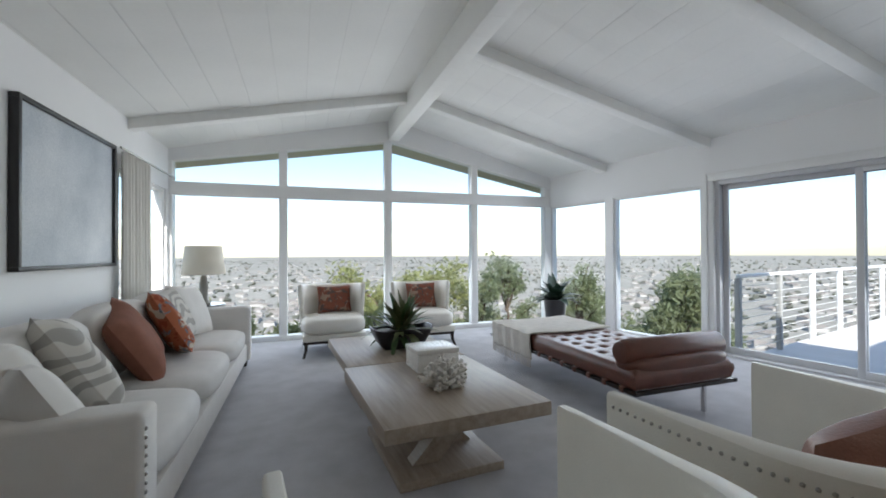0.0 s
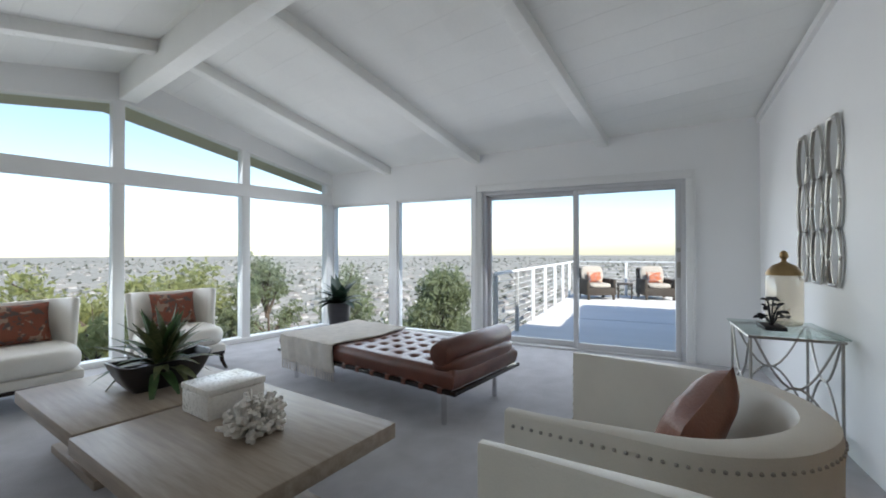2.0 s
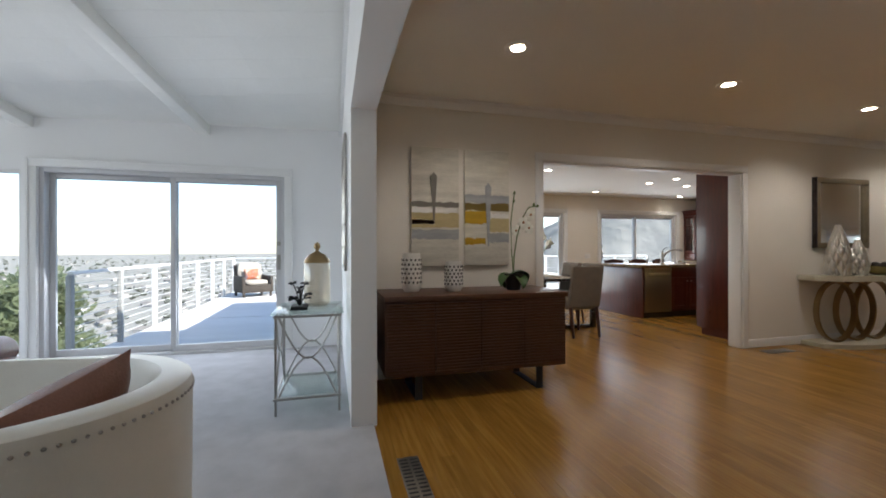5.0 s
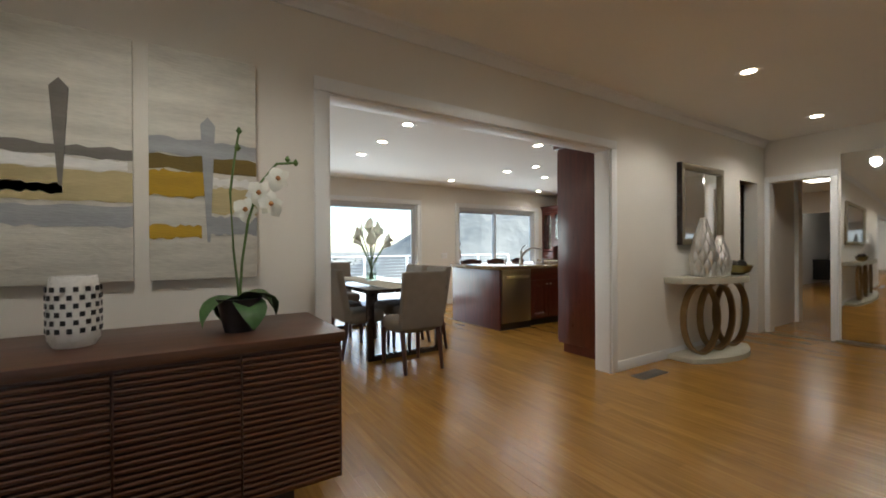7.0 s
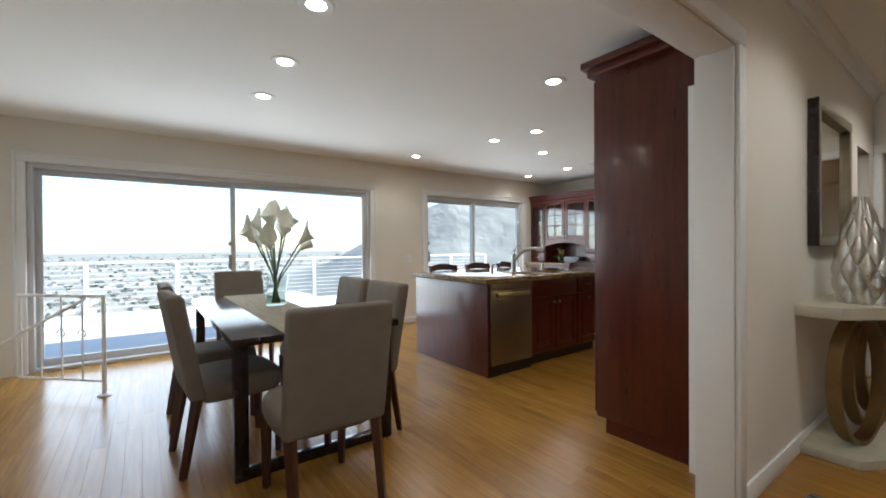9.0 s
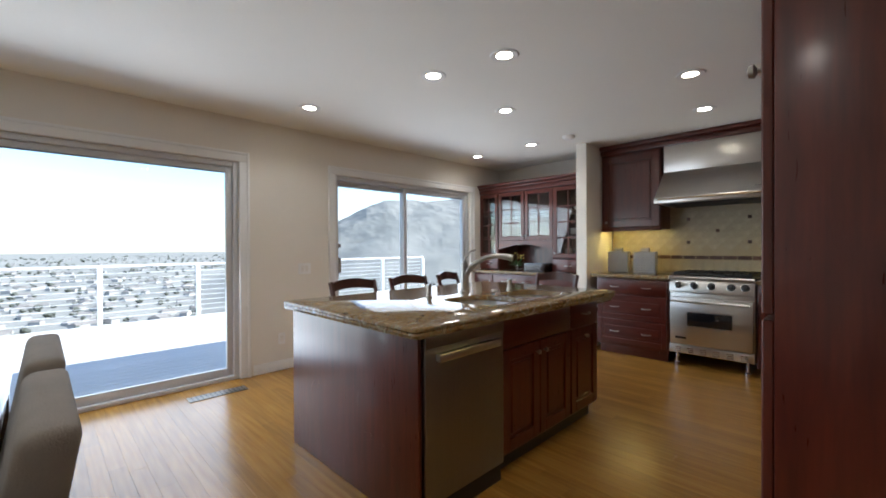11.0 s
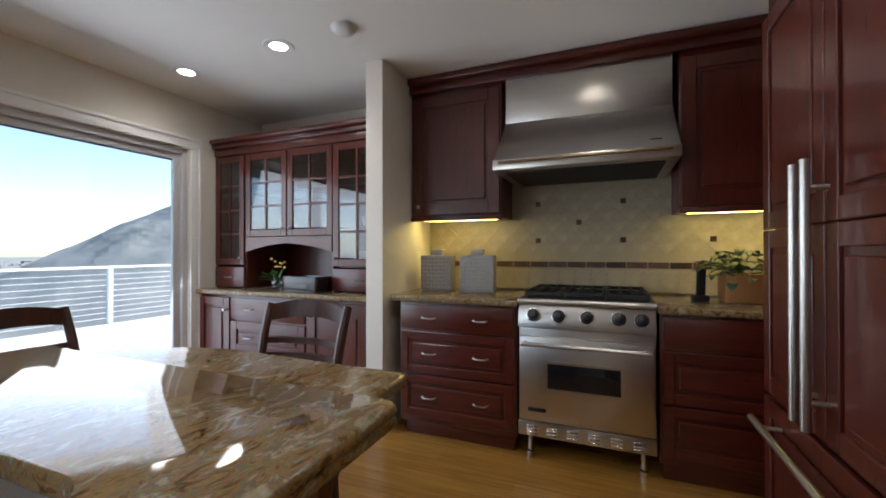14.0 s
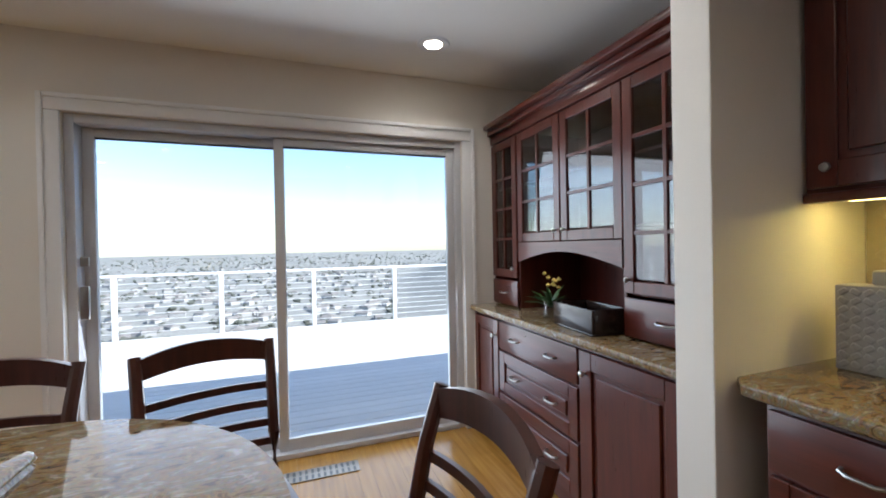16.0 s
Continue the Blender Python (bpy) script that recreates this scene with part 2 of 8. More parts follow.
RUST_PRINT = printed("rust_printed_cloth", (0.24, 0.085, 0.055), ((0.34, 0.24, 0.18), (0.12, 0.09, 0.08)), 13.0)
ORANGE_PAISLEY = printed("orange_floral_cloth", (0.40, 0.13, 0.065), ((0.55, 0.47, 0.38), (0.17, 0.20, 0.23), (0.30, 0.07, 0.035)), 11.0)
GREY_PATTERN = printed("grey_zigzag_cloth", (0.60, 0.57, 0.52), ((0.36, 0.34, 0.31),), 3.2, True)
THROW = mat("cream_throw", (0.74, 0.70, 0.64), 0.95, vary=0.12, scale=14, bump=0.7, bump_scale=160, spec=0.1)
SHADE = mat("lamp_shade_linen", (0.78, 0.73, 0.62), 0.9, vary=0.05, bump=0.2, bump_scale=200)
WHITE_CERAMIC = mat("white_ceramic", (0.78, 0.76, 0.72), 0.28, vary=0.04, bump=0.02)
GREY_CERAMIC = mat("grey_ceramic", (0.36, 0.36, 0.35), 0.35, vary=0.1, scale=9, bump=0.05)
SILVER = mat("silver_glaze", (0.62, 0.60, 0.56), 0.30, 0.85, vary=0.12, scale=8, bump=0.03)
CORAL = mat("white_coral", (0.74, 0.71, 0.66), 0.9, vary=0.1, scale=20, bump=0.5, bump_scale=120)
STONE_TOP = mat("pale_stone", (0.50, 0.47, 0.37), 0.5, vary=0.1, scale=7, bump=0.05)
LEAF = mat("green_leaf", (0.045, 0.10, 0.028), 0.4, vary=0.4, scale=14, bump=0.1, random_amount=0.2)
LEAF_DARK = mat("dark_leaf", (0.028, 0.062, 0.04), 0.4, vary=0.4, scale=14, bump=0.1)
LEAF_PALE = mat("variegated_leaf", (0.16, 0.17, 0.07), 0.45, scale=30, second=(0.045, 0.07, 0.025))
FLOWER = mat("white_petal", (0.80, 0.80, 0.72), 0.5, vary=0.06, bump=0.05)
STEM = mat("green_stem", (0.10, 0.17, 0.04), 0.5, vary=0.2)
BARK = mat("bark", (0.09, 0.065, 0.045), 0.9, vary=0.3, scale=9, bump=0.6, bump_scale=40)
POT_DARK = mat("dark_pot", (0.02, 0.018, 0.02), 0.3, vary=0.2)
DECKMAT = mat("deck_board", (0.64, 0.615, 0.585), 0.75, vary=0.08, scale=3, bump=0.15, bump_scale=60, stretch=(8, 1, 1), random_amount=0.05)
RAILWHITE = mat("white_rail_paint", (0.80, 0.80, 0.79), 0.5, vary=0.03)
RAILGREY = mat("weathered_rail", (0.36, 0.36, 0.35), 0.7, vary=0.1)
TILE = mat("travertine_tile", (0.40, 0.35, 0.25), 0.4, vary=0.2, scale=9, bump=0.12, bump_scale=45, random_amount=0.05)
GROUT = mat("grout", (0.40, 0.345, 0.24), 0.9)
MOSAIC = mat("mosaic_tile", (0.10, 0.06, 0.05), 0.2, vary=0.4, scale=30, random_amount=0.4)
MIRROR = mat("mirror", (0.86, 0.87, 0.87), 0.015, 1.0, vary=0.0, bump=0)
BLACKFRAME = mat("black_frame", (0.015, 0.014, 0.014), 0.4)
WICKER = mat("brown_wicker", (0.045, 0.034, 0.025), 0.8, vary=0.4, scale=40, bump=0.6, bump_scale=160)
CUSHION_OUT = mat("outdoor_cushion", (0.372, 0.336, 0.288), 0.9, vary=0.06)
TERRACOTTA = mat("terracotta", (0.42, 0.19, 0.06), 0.6, vary=0.2)
APOTHECARY = clear_glass("smoky_glass", (0.84, 0.79, 0.70), 0.4)
TAN_LEATHER = mat("tan_leather", (0.20, 0.080, 0.050), 0.45, vary=0.25, scale=8, bump=0.2, bump_scale=110)
LAMP_ON = glow("downlight_lens", (1.0, 0.88, 0.66), 16.0)
STRIP_ON = glow("undercabinet_strip", (1.0, 0.74, 0.20), 8.0)
PANEL_ON = glow("ceiling_panel_diffuser", (1.0, 0.92, 0.78), 1.6)
RUNNER = mat("woven_runner", (0.42, 0.37, 0.28), 0.9, vary=0.3, scale=5, bump=0.7, bump_scale=50, stretch=(1.0, 16, 1), spec=0.1)
CURTAIN = mat("linen_curtain", (0.74, 0.72, 0.67), 0.9, vary=0.06, bump=0.2, bump_scale=200)
VENTMETAL = mat("vent_metal", (0.30, 0.27, 0.23), 0.4, 0.8)
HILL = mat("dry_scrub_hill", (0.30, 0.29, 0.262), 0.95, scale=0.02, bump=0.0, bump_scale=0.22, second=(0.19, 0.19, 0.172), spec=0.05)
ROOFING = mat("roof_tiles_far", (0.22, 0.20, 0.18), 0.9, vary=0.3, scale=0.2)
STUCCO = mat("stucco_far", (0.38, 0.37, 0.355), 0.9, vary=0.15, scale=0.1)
FOLIAGE = translucent(mat("foliage", (0.17, 0.195, 0.11), 0.8, scale=1.2, bump=0.0, bump_scale=20, second=(0.13, 0.155, 0.095), spec=0.1), 0.5, (0.40, 0.43, 0.24))
# Far trees: colour greyed for haze, translucent share lifts their shaded sides.
HAZED_FOLIAGE = translucent(mat("hazed_foliage", (0.17, 0.178, 0.15), 0.9, scale=0.1, bump=0.0, bump_scale=2, second=(0.14, 0.147, 0.125), spec=0.05), 0.5, (0.30, 0.31, 0.26))
FOLIAGE_YELLOW = translucent(mat("yellow_green_foliage", (0.26, 0.27, 0.12), 0.8, scale=1.5, bump=0.0, bump_scale=20, second=(0.18, 0.195, 0.085), spec=0.1), 0.5, (0.52, 0.52, 0.22))


# ---- mesh helpers ----
def link(name, bm, material, parent=None, smooth=False):
    me = bpy.data.meshes.new(name)
    bmesh.ops.recalc_face_normals(bm, faces=bm.faces)
    bm.to_mesh(me)
    bm.free()
    me.materials.append(material)
    if smooth:
        me.polygons.foreach_set("use_smooth", [True] * len(me.polygons))
        me.set_sharp_from_angle(angle=radians(42))
    ob = new(name, me)
    if parent is not None:
        ob.parent = parent
    return ob


def part(name, bm, material, parent, label="", smooth=True):
    ob = link(name, bm, material, parent, smooth)
    if label:
        ob["label"] = label
    return ob


def empty(name, m, label, category, group="", kind=""):
    ob = new(name)
    ob.empty_display_size = 0.1
    ob.matrix_world = m
    return tagged(ob, label, category, group, kind)


def box(x0, y0, z0, x1, y1, z1, bevel=0.0, seg=2, bm=None):
    """A box with bevelled edges, from corner to corner."""
    t = bmesh.new()
    r = bmesh.ops.create_cube(t, size=1)
    for v in r["verts"]:
        v.co = Vector((x0 + (v.co.x + 0.5) * (x1 - x0), y0 + (v.co.y + 0.5) * (y1 - y0), z0 + (v.co.z + 0.5) * (z1 - z0)))
    if bevel:
        bmesh.ops.bevel(t, geom=t.edges[:], offset=bevel, segments=seg, affect="EDGES", profile=0.5)
    return merge(bm, t)


def merge(bm, t):
    """Adds t to bm, or returns t where there is none."""
    if bm is None:
        return t
    me = bpy.data.meshes.new("scratch")
    t.to_mesh(me)
    t.free()
    bm.from_mesh(me)
    bpy.data.meshes.remove(me)
    return bm


def prism(points, z0, z1, bevel=0.0, seg=2, bm=None):
    """An upright prism over a closed outline in x and y."""
    t = bmesh.new()
    lo = [t.verts.new((x, y, z0)) for x, y in points]
    hi = [t.verts.new((x, y, z1)) for x, y in points]
    t.faces.new(lo[::-1])
    t.faces.new(hi)
    for i in range(len(points)):
        j = (i + 1) % len(points)
        t.faces.new((lo[i], lo[j], hi[j], hi[i]))
    if bevel:
        ed = [e for e in t.edges if abs(e.verts[0].co.z - e.verts[1].co.z) < 1e-6]
        bmesh.ops.bevel(t, geom=ed, offset=bevel, segments=seg, affect="EDGES", profile=0.5)
    return merge(bm, t)


def slab(points, a, b, bm=None):
    """A prism over a closed outline of 3D points, pushed from offset a to offset b (two vectors)."""
    t = bmesh.new()
    p = [t.verts.new(Vector(q) + Vector(a)) for q in points]
    r = [t.verts.new(Vector(q) + Vector(b)) for q in points]
    t.faces.new(p[::-1])
    t.faces.new(r)
    for i in range(len(points)):
        j = (i + 1) % len(points)
        t.faces.new((p[i], p[j], r[j], r[i]))
    return merge(bm, t)


def tube(points, radius, sides=10, bm=None, closed=False, radii=None):
    """A round bar along points."""
    t = bmesh.new()
    pts = [Vector(p) for p in points]
    rings = []
    count = len(pts)
    up = Vector((0, 0, 1))
    for i, p in enumerate(pts):
        a = pts[i - 1] if i or closed else pts[0]
        b = pts[(i + 1) % count] if i < count - 1 or closed else pts[-1]
        d = (b - a).normalized()
        s = d.cross(up)
        if s.length < 1e-3:
            s = d.cross(Vector((0, 1, 0)))
        s.normalize()
        u = s.cross(d)
        r = radii[i] if radii else radius
        rings.append([t.verts.new(p + s * r * math.cos(k * 2 * math.pi / sides) + u * r * math.sin(k * 2 * math.pi / sides)) for k in range(sides)])
    for i in range(count if closed else count - 1):
        a, b = rings[i], rings[(i + 1) % count]
        for k in range(sides):
            t.faces.new((a[k], a[(k + 1) % sides], b[(k + 1) % sides], b[k]))
    if not closed:
        t.faces.new(rings[0][::-1])
        t.faces.new(rings[-1])
    return merge(bm, t)


def lathe(profile, sides=24, at=(0, 0, 0), bm=None, capped=True):
    """A body of rotation about z from (radius, height) pairs."""
    t = bmesh.new()
    rings = [[t.verts.new((at[0] + r * math.cos(k * 2 * math.pi / sides), at[1] + r * math.sin(k * 2 * math.pi / sides), at[2] + z)) for k in range(sides)] for r, z in profile]
    for a, b in zip(rings, rings[1:]):
        for k in range(sides):
            t.faces.new((a[k], a[(k + 1) % sides], b[(k + 1) % sides], b[k]))
    if capped:
        t.faces.new(rings[0][::-1])
        t.faces.new(rings[-1])
    return merge(bm, t)


def blob(x0, y0, z0, x1, y1, z1, bulge=0.5, bm=None, cuts=6):
    """A soft cushion that fills a box: a cube cut fine and swollen."""
    t = bmesh.new()
    bmesh.ops.create_cube(t, size=2)
    bmesh.ops.subdivide_edges(t, edges=t.edges[:], cuts=cuts, use_grid_fill=True)
    cx, cy, cz, sx, sy, sz = (x0 + x1) / 2, (y0 + y1) / 2, (z0 + z1) / 2, (x1 - x0) / 2, (y1 - y0) / 2, (z1 - z0) / 2
    for v in t.verts:
        c = v.co.copy()
        p = 5.0
        length = (abs(c.x) ** p + abs(c.y) ** p + abs(c.z) ** p) ** (1 / p)
        q = c / length
        q = q.lerp(c, 0.25)
        m = min(sx, sy, sz)
        k = 1 - bulge * 0.25 * (c.x ** 2 * c.y ** 2 + c.y ** 2 * c.z ** 2 + c.x ** 2 * c.z ** 2) / 3
        v.co = Vector((cx + q.x * sx * (k if m != sx else 1), cy + q.y * sy * (k if m != sy else 1), cz + q.z * sz * (k if m != sz else 1)))
        v.co += 0.006 * noise.noise_vector(v.co * 6)
    return merge(bm, t)


def pillow_mesh(w, h, d):
    """A knife-edge throw pillow, upright in x and z, thick in y."""
    t = bmesh.new()
    n = 14
    grid = {}
    for side in (-1, 1):
        for i in range(n + 1):
            for j in range(n + 1):
                a, b = i / n * 2 - 1, j / n * 2 - 1
                edge = (1 - a ** 4) * (1 - b ** 4)
                if side == 1 and (i in (0, n) or j in (0, n)):
                    grid[side, i, j] = grid[-1, i, j]
                    continue
                pinch = 1 - 0.07 * (1 - a * a) * (b * b) - 0.0
                pinch2 = 1 - 0.07 * (1 - b * b) * (a * a)
                wob = 0.010 * noise.noise(Vector((a * 2.2, b * 2.2, side + w * 9)))
                grid[side, i, j] = t.verts.new((a * w / 2 * pinch2, side * (d / 2 * edge ** 0.6 + wob * edge), h / 2 + b * h / 2 * pinch))
        for i in range(n):
            for j in range(n):
                q = (grid[side, i, j], grid[side, i + 1, j], grid[side, i + 1, j + 1], grid[side, i, j + 1])
                t.faces.new(q if side == -1 else q[::-1])
    return t


def placed(bm, m):
    bmesh.ops.transform(bm, matrix=m, verts=bm.verts[:])
    return bm


# ---- large structure ----
G0, G1 = Vector((0.67, 7.42, 0)), Vector((6.26, 6.15, 0))      # gable window wall, inner face
LW0 = Vector((-0.95, 0.10, 0))                                  # far end of the picture wall
RIDGE0 = Vector((3.58, 6.80, 3.26))
RIDGE_DIR = Vector((0.199, 0.980, 0))
RIDGE1 = RIDGE0 - RIDGE_DIR * 6.75
HALL_CEIL, KIT_CEIL = 2.62, 2.48


def along(name, p0, p1, thick, z0, z1, openings, material, label, side=1):
    """A straight wall from p0 to p1, thick to its left (side 1) or right (-1), pierced by openings (from, to, low, high)."""
    d = Vector(p1) - Vector(p0)
    length = d.length
    yaw = math.degrees(math.atan2(d.y, d.x))
    cuts = sorted({0.0, length, *[o[0] for o in openings], *[o[1] for o in openings]})
    bm = bmesh.new()
    for a, b in zip(cuts, cuts[1:]):
        mid = (a + b) / 2
        spans, low = [], z0
        for o in sorted((o for o in openings if o[0] < mid < o[1]), key=lambda o: o[2]):
            if o[2] > low:
                spans.append((low, o[2]))
            low = o[3]
        if low < z1:
            spans.append((low, z1))
        for s in spans:
            box(a, min(0, side * thick), s[0], b, max(0, side * thick), s[1], bm=bm)
    ob = link(name, bm, material)
    ob.matrix_world = pose(p0[0], p0[1], 0, 0, 0, yaw)
    return tagged(ob, label, "wall", kind="structure")


# floors
carpet = link("floor_carpet", prism([(-1.2, 0.27), (6.45, 0.27), (6.45, 6.3), (0.6, 7.7), (-1.2, 2)], -0.1, 0.008), CARPET)
tagged(carpet, "grey looped wall-to-wall carpet of the living room", "carpet", kind="structure")
subfloor = link("floor_wood", prism([(-1.3, 0.27), (6.2, 0.27), (6.2, -0.6), (9.8, -0.6), (9.8, -9.2), (7.6, -9.2), (7.6, -19.6), (-1.3, -19.6)], -0.12, -0.006), GROUT)
tagged(subfloor, "oak strip floor of the hall and the kitchen", "floor", kind="structure")

# gable wall: posts, transom and raked top over full-height glass
GD = (G1 - G0)
GLEN = GD.length
GYAW = math.degrees(math.atan2(GD.y, GD.x))
gable = new("wall_gable")
gable.matrix_world = pose(G0.x, G0.y, 0, 0, 0, GYAW)
tagged(gable, "white gable wall of tall fixed windows under a raked clerestory", "wall", kind="structure")
POSTS = [(-0.10, 0.04), (1.34, 1.45), (2.84, 2.95), (4.26, 4.37), (GLEN - 0.10, GLEN + 0.12)]
RS = 2.93                      # where the ridge meets the gable


def rake(s, left, top, right):
    return left + (top - left) * s / RS if s < RS else top + (right - top) * (s - RS) / (GLEN - RS)


for a, b in POSTS:
    zt = rake((a + b) / 2, 2.5, 3.02, 2.42)
    part("window_post", box(a, -0.005, 0, b, 0.14, zt, 0.006), TRIM, gable)
part("transom", box(0.0, -0.012, 2.02, GLEN, 0.13, 2.19, 0.008), TRIM, gable)
part("sill", box(0.0, -0.015, 0.0, GLEN, 0.14, 0.075, 0.006), TRIM, gable)
raked = slab([(-0.1, 0, 2.44), (RS, 0, 2.94), (GLEN + 0.1, 0, 2.31), (GLEN + 0.1, 0, 2.72), (RS, 0, 3.34), (-0.1, 0, 2.76)], (0, -0.02, 0), (0, 0.14, 0))
part("raked_head", raked, TRIM, gable, smooth=False)
for (a0, a), (b, b0) in zip(POSTS, POSTS[1:]):
    g = part("window_pane", box(a, 0.06, 0.075, b, 0.066, 2.02), GLASS, gable)
    c = part("clerestory_pane", slab([(a, 0, 2.19), (b, 0, 2.19), (b, 0, rake(b, 2.46, 2.96, 2.33)), (a, 0, rake(a, 2.46, 2.96, 2.33))], (0, 0.06, 0), (0, 0.066, 0)), GLASS, gable)
    g.visible_shadow = c.visible_shadow = False
# roof overhang outside the gable
over = slab([(-0.9, 0.15, 2.40), (RS, 0.15, 3.02), (GLEN + 0.9, 0.15, 2.28), (GLEN + 0.9, 0.15, 2.46), (RS, 0.15, 3.2), (-0.9, 0.15, 2.58)], (0, 0, 0), (0, 0.75, 0))
over_ob = link("roof_overhang", over, mat("soffit_paint", (0.42, 0.40, 0.28), 0.7))
over_ob.matrix_world = gable.matrix_world
tagged(over_ob, "painted boarded roof overhang beyond the gable windows", "roof", kind="structure")

# slider wall of the living room
slider_wall = along("wall_deck_side", (6.26, 6.27), (6.26, 0.25), 0.16, 0, 2.9,
                    [(0.12, 1.25, 0.04, 2.02), (1.38, 2.62, 0.04, 2.03), (2.76, 5.18, 0.0, 2.07)], WHITE_WALL,
                    "white wall of windows and a sliding door to the deck")


def fixed_window(name, y0, y1, z0, z1, x):
    w = empty(name, pose(x, 0, 0), "fixed window pane in a slim white frame beside the deck door", "window", kind="structure")
    for a, b, c, d in ((y0, y0 + 0.03, z0, z1), (y1 - 0.03, y1, z0, z1)):
        part("window_frame", box(0.02, a, c, 0.12, b, d, 0.004), TRIM, w)
    for c, d in ((z0, z0 + 0.05), (z1 - 0.03, z1)):
        part("window_frame", box(0.02, y0 + 0.03, c, 0.12, y1 - 0.03, d, 0.004), TRIM, w)
    g = part("pane", box(0.06, y0 + 0.03, z0 + 0.05, 0.066, y1 - 0.03, z1 - 0.03), GLASS, w)
    g.visible_shadow = False
    return w


fixed_window("window_1", 5.02, 6.15, 0.04, 2.02, 6.26)
fixed_window("window_2", 3.65, 4.89, 0.04, 2.03, 6.26)


def sliding_door(name, x, y0, y1, ym, z1, label, open_leaf=False):
    """A two-leaf aluminium sliding door in the plane x; y0 < ym < y1."""
    d = empty(name, pose(x, 0, 0), label, "sliding door", kind="structure")
    part("door_frame", box(0.0, y0, 0, 0.14, y0 + 0.045, z1, 0.004), ALU, d)
    part("door_frame", box(0.0, y1 - 0.045, 0, 0.14, y1, z1, 0.004), ALU, d)
    part("door_frame", box(0.0, y0 + 0.045, z1 - 0.05, 0.14, y1 - 0.045, z1, 0.004), ALU, d)
    part("threshold", box(-0.01, y0 + 0.045, 0, 0.16, y1 - 0.045, 0.035, 0.004), ALU, d)
    leaves = [(y0 + 0.045, ym + 0.03, 0.03), (ym - 0.03, y1 - 0.045, 0.085)]
    for k, (a, b, off) in enumerate(leaves):
        leaf = part("door_leaf", box(off, a, 0.035, off + 0.035, a + 0.055, z1 - 0.05, 0.003), ALU, d)
        part("stile", box(off, b - 0.055, 0.035, off + 0.035, b, z1 - 0.05, 0.003), ALU, leaf)
        part("bottom_rail", box(off, a + 0.055, 0.035, off + 0.035, b - 0.055, 0.11, 0.003), ALU, leaf)
        part("top_rail", box(off, a + 0.055, z1 - 0.10, off + 0.035, b - 0.055, z1 - 0.05, 0.003), ALU, leaf)
        part("gasket", box(off + 0.012, a + 0.055, z1 - 0.108, off + 0.03, b - 0.055, z1 - 0.10), DARK_GASKET, leaf)
        g = part("pane", box(off + 0.014, a + 0.055, 0.11, off + 0.02, b - 0.055, z1 - 0.108), GLASS, leaf)
        g.visible_shadow = False
    return d


def pull(door, y, off=0.03):
    part("latch_plate", box(off - 0.02, y - 0.02, 0.95, off, y + 0.02, 1.13, 0.004), NICKEL, door)
    part("latch_plate", box(off - 0.012, y - 0.02, 1.24, off, y + 0.02, 1.29, 0.003), NICKEL, door)


door_living = sliding_door("door_1", 6.28, 1.09, 3.51, 2.28, 2.07, "closed aluminium sliding glass door between living room and deck")
pull(door_living, 1.16)


def casing(name, x, y0, y1, z1, w=0.09, out=-0.022, label="white moulded door casing"):
    c = empty(name, pose(x, 0, 0), label, "trim", kind="structure")
    for a, b in ((y0 - w, y0), (y1, y1 + w)):
        part("casing_leg", box(out, a, 0, 0, b, z1, 0.006), TRIM, c)
        part("casing_bead", box(out - 0.012, a if a < y0 - w / 2 else b - 0.025, 0, out, (a + 0.025) if a < y0 - w / 2 else b, z1 + w, 0.004), TRIM, c)
    part("casing_head", box(out, y0 - w, z1, 0, y1 + w, z1 + w, 0.006), TRIM, c)
    part("casing_bead", box(out - 0.012, y0 - w + 0.025, z1 + w - 0.025, out, y1 + w - 0.025, z1 + w, 0.004), TRIM, c)
    return c


casing("trim_door_living", 6.26, 1.09, 3.51, 2.07)

# picture wall of the living room
LD = G0 - LW0
LLEN = LD.length
left_wall = along("wall_picture", LW0, G0 + LD.normalized() * 0.2, 0.16, 0, 2.85, [(LLEN - 1.48, LLEN - 0.08, 0.1, 2.07)], WHITE_WALL,
                  "plain white painted wall behind the sofa")
lwin = empty("window_3", left_wall.matrix_world.copy(), "white framed side window with a drawn linen curtain", "window", kind="structure")
s0, s1 = LLEN - 1.48, LLEN - 0.08
for a, b, c, d in ((s0, s0 + 0.05, 0.1, 2.07), (s1 - 0.05, s1, 0.1, 2.07), (s0 + 0.78, s0 + 0.86, 0.15, 2.03), (s0 + 0.05, s1 - 0.05, 2.03, 2.07), (s0 + 0.05, s1 - 0.05, 0.1, 0.15)):
    part("window_frame", box(a, 0.03, c, b, 0.12, d, 0.004), TRIM, lwin)
g = part("pane", box(s0 + 0.05, 0.07, 0.15, s1 - 0.05, 0.076, 2.03), GLASS, lwin)
g.visible_shadow = False

# wall between living room and hall, with its wide opening
XR = RIDGE1.x + 0.05
divider = link("wall_divider", slab([(6.26, 0, 0), (3.82, 0, 0), (3.82, 0, 2.14), (-1.1, 0, 2.14), (-1.1, 0, 2.75), (XR, 0, 3.36), (6.26, 0, 2.86)], (0, 0.25, 0), (0, 0.42, 0)), WHITE_WALL)
tagged(divider, "white wall with a wide cased opening between living room and hall", "wall", kind="structure")
rake_trim = link("trim_rake", slab([(6.26, 0, 2.66), (6.26, 0, 2.60), (XR, 0, 3.10), (XR, 0, 3.16)], (0, 0.42, 0), (0, 0.455, 0)), TRIM)
tagged(rake_trim, "white raked moulding under the sloping ceiling", "trim", kind="structure")


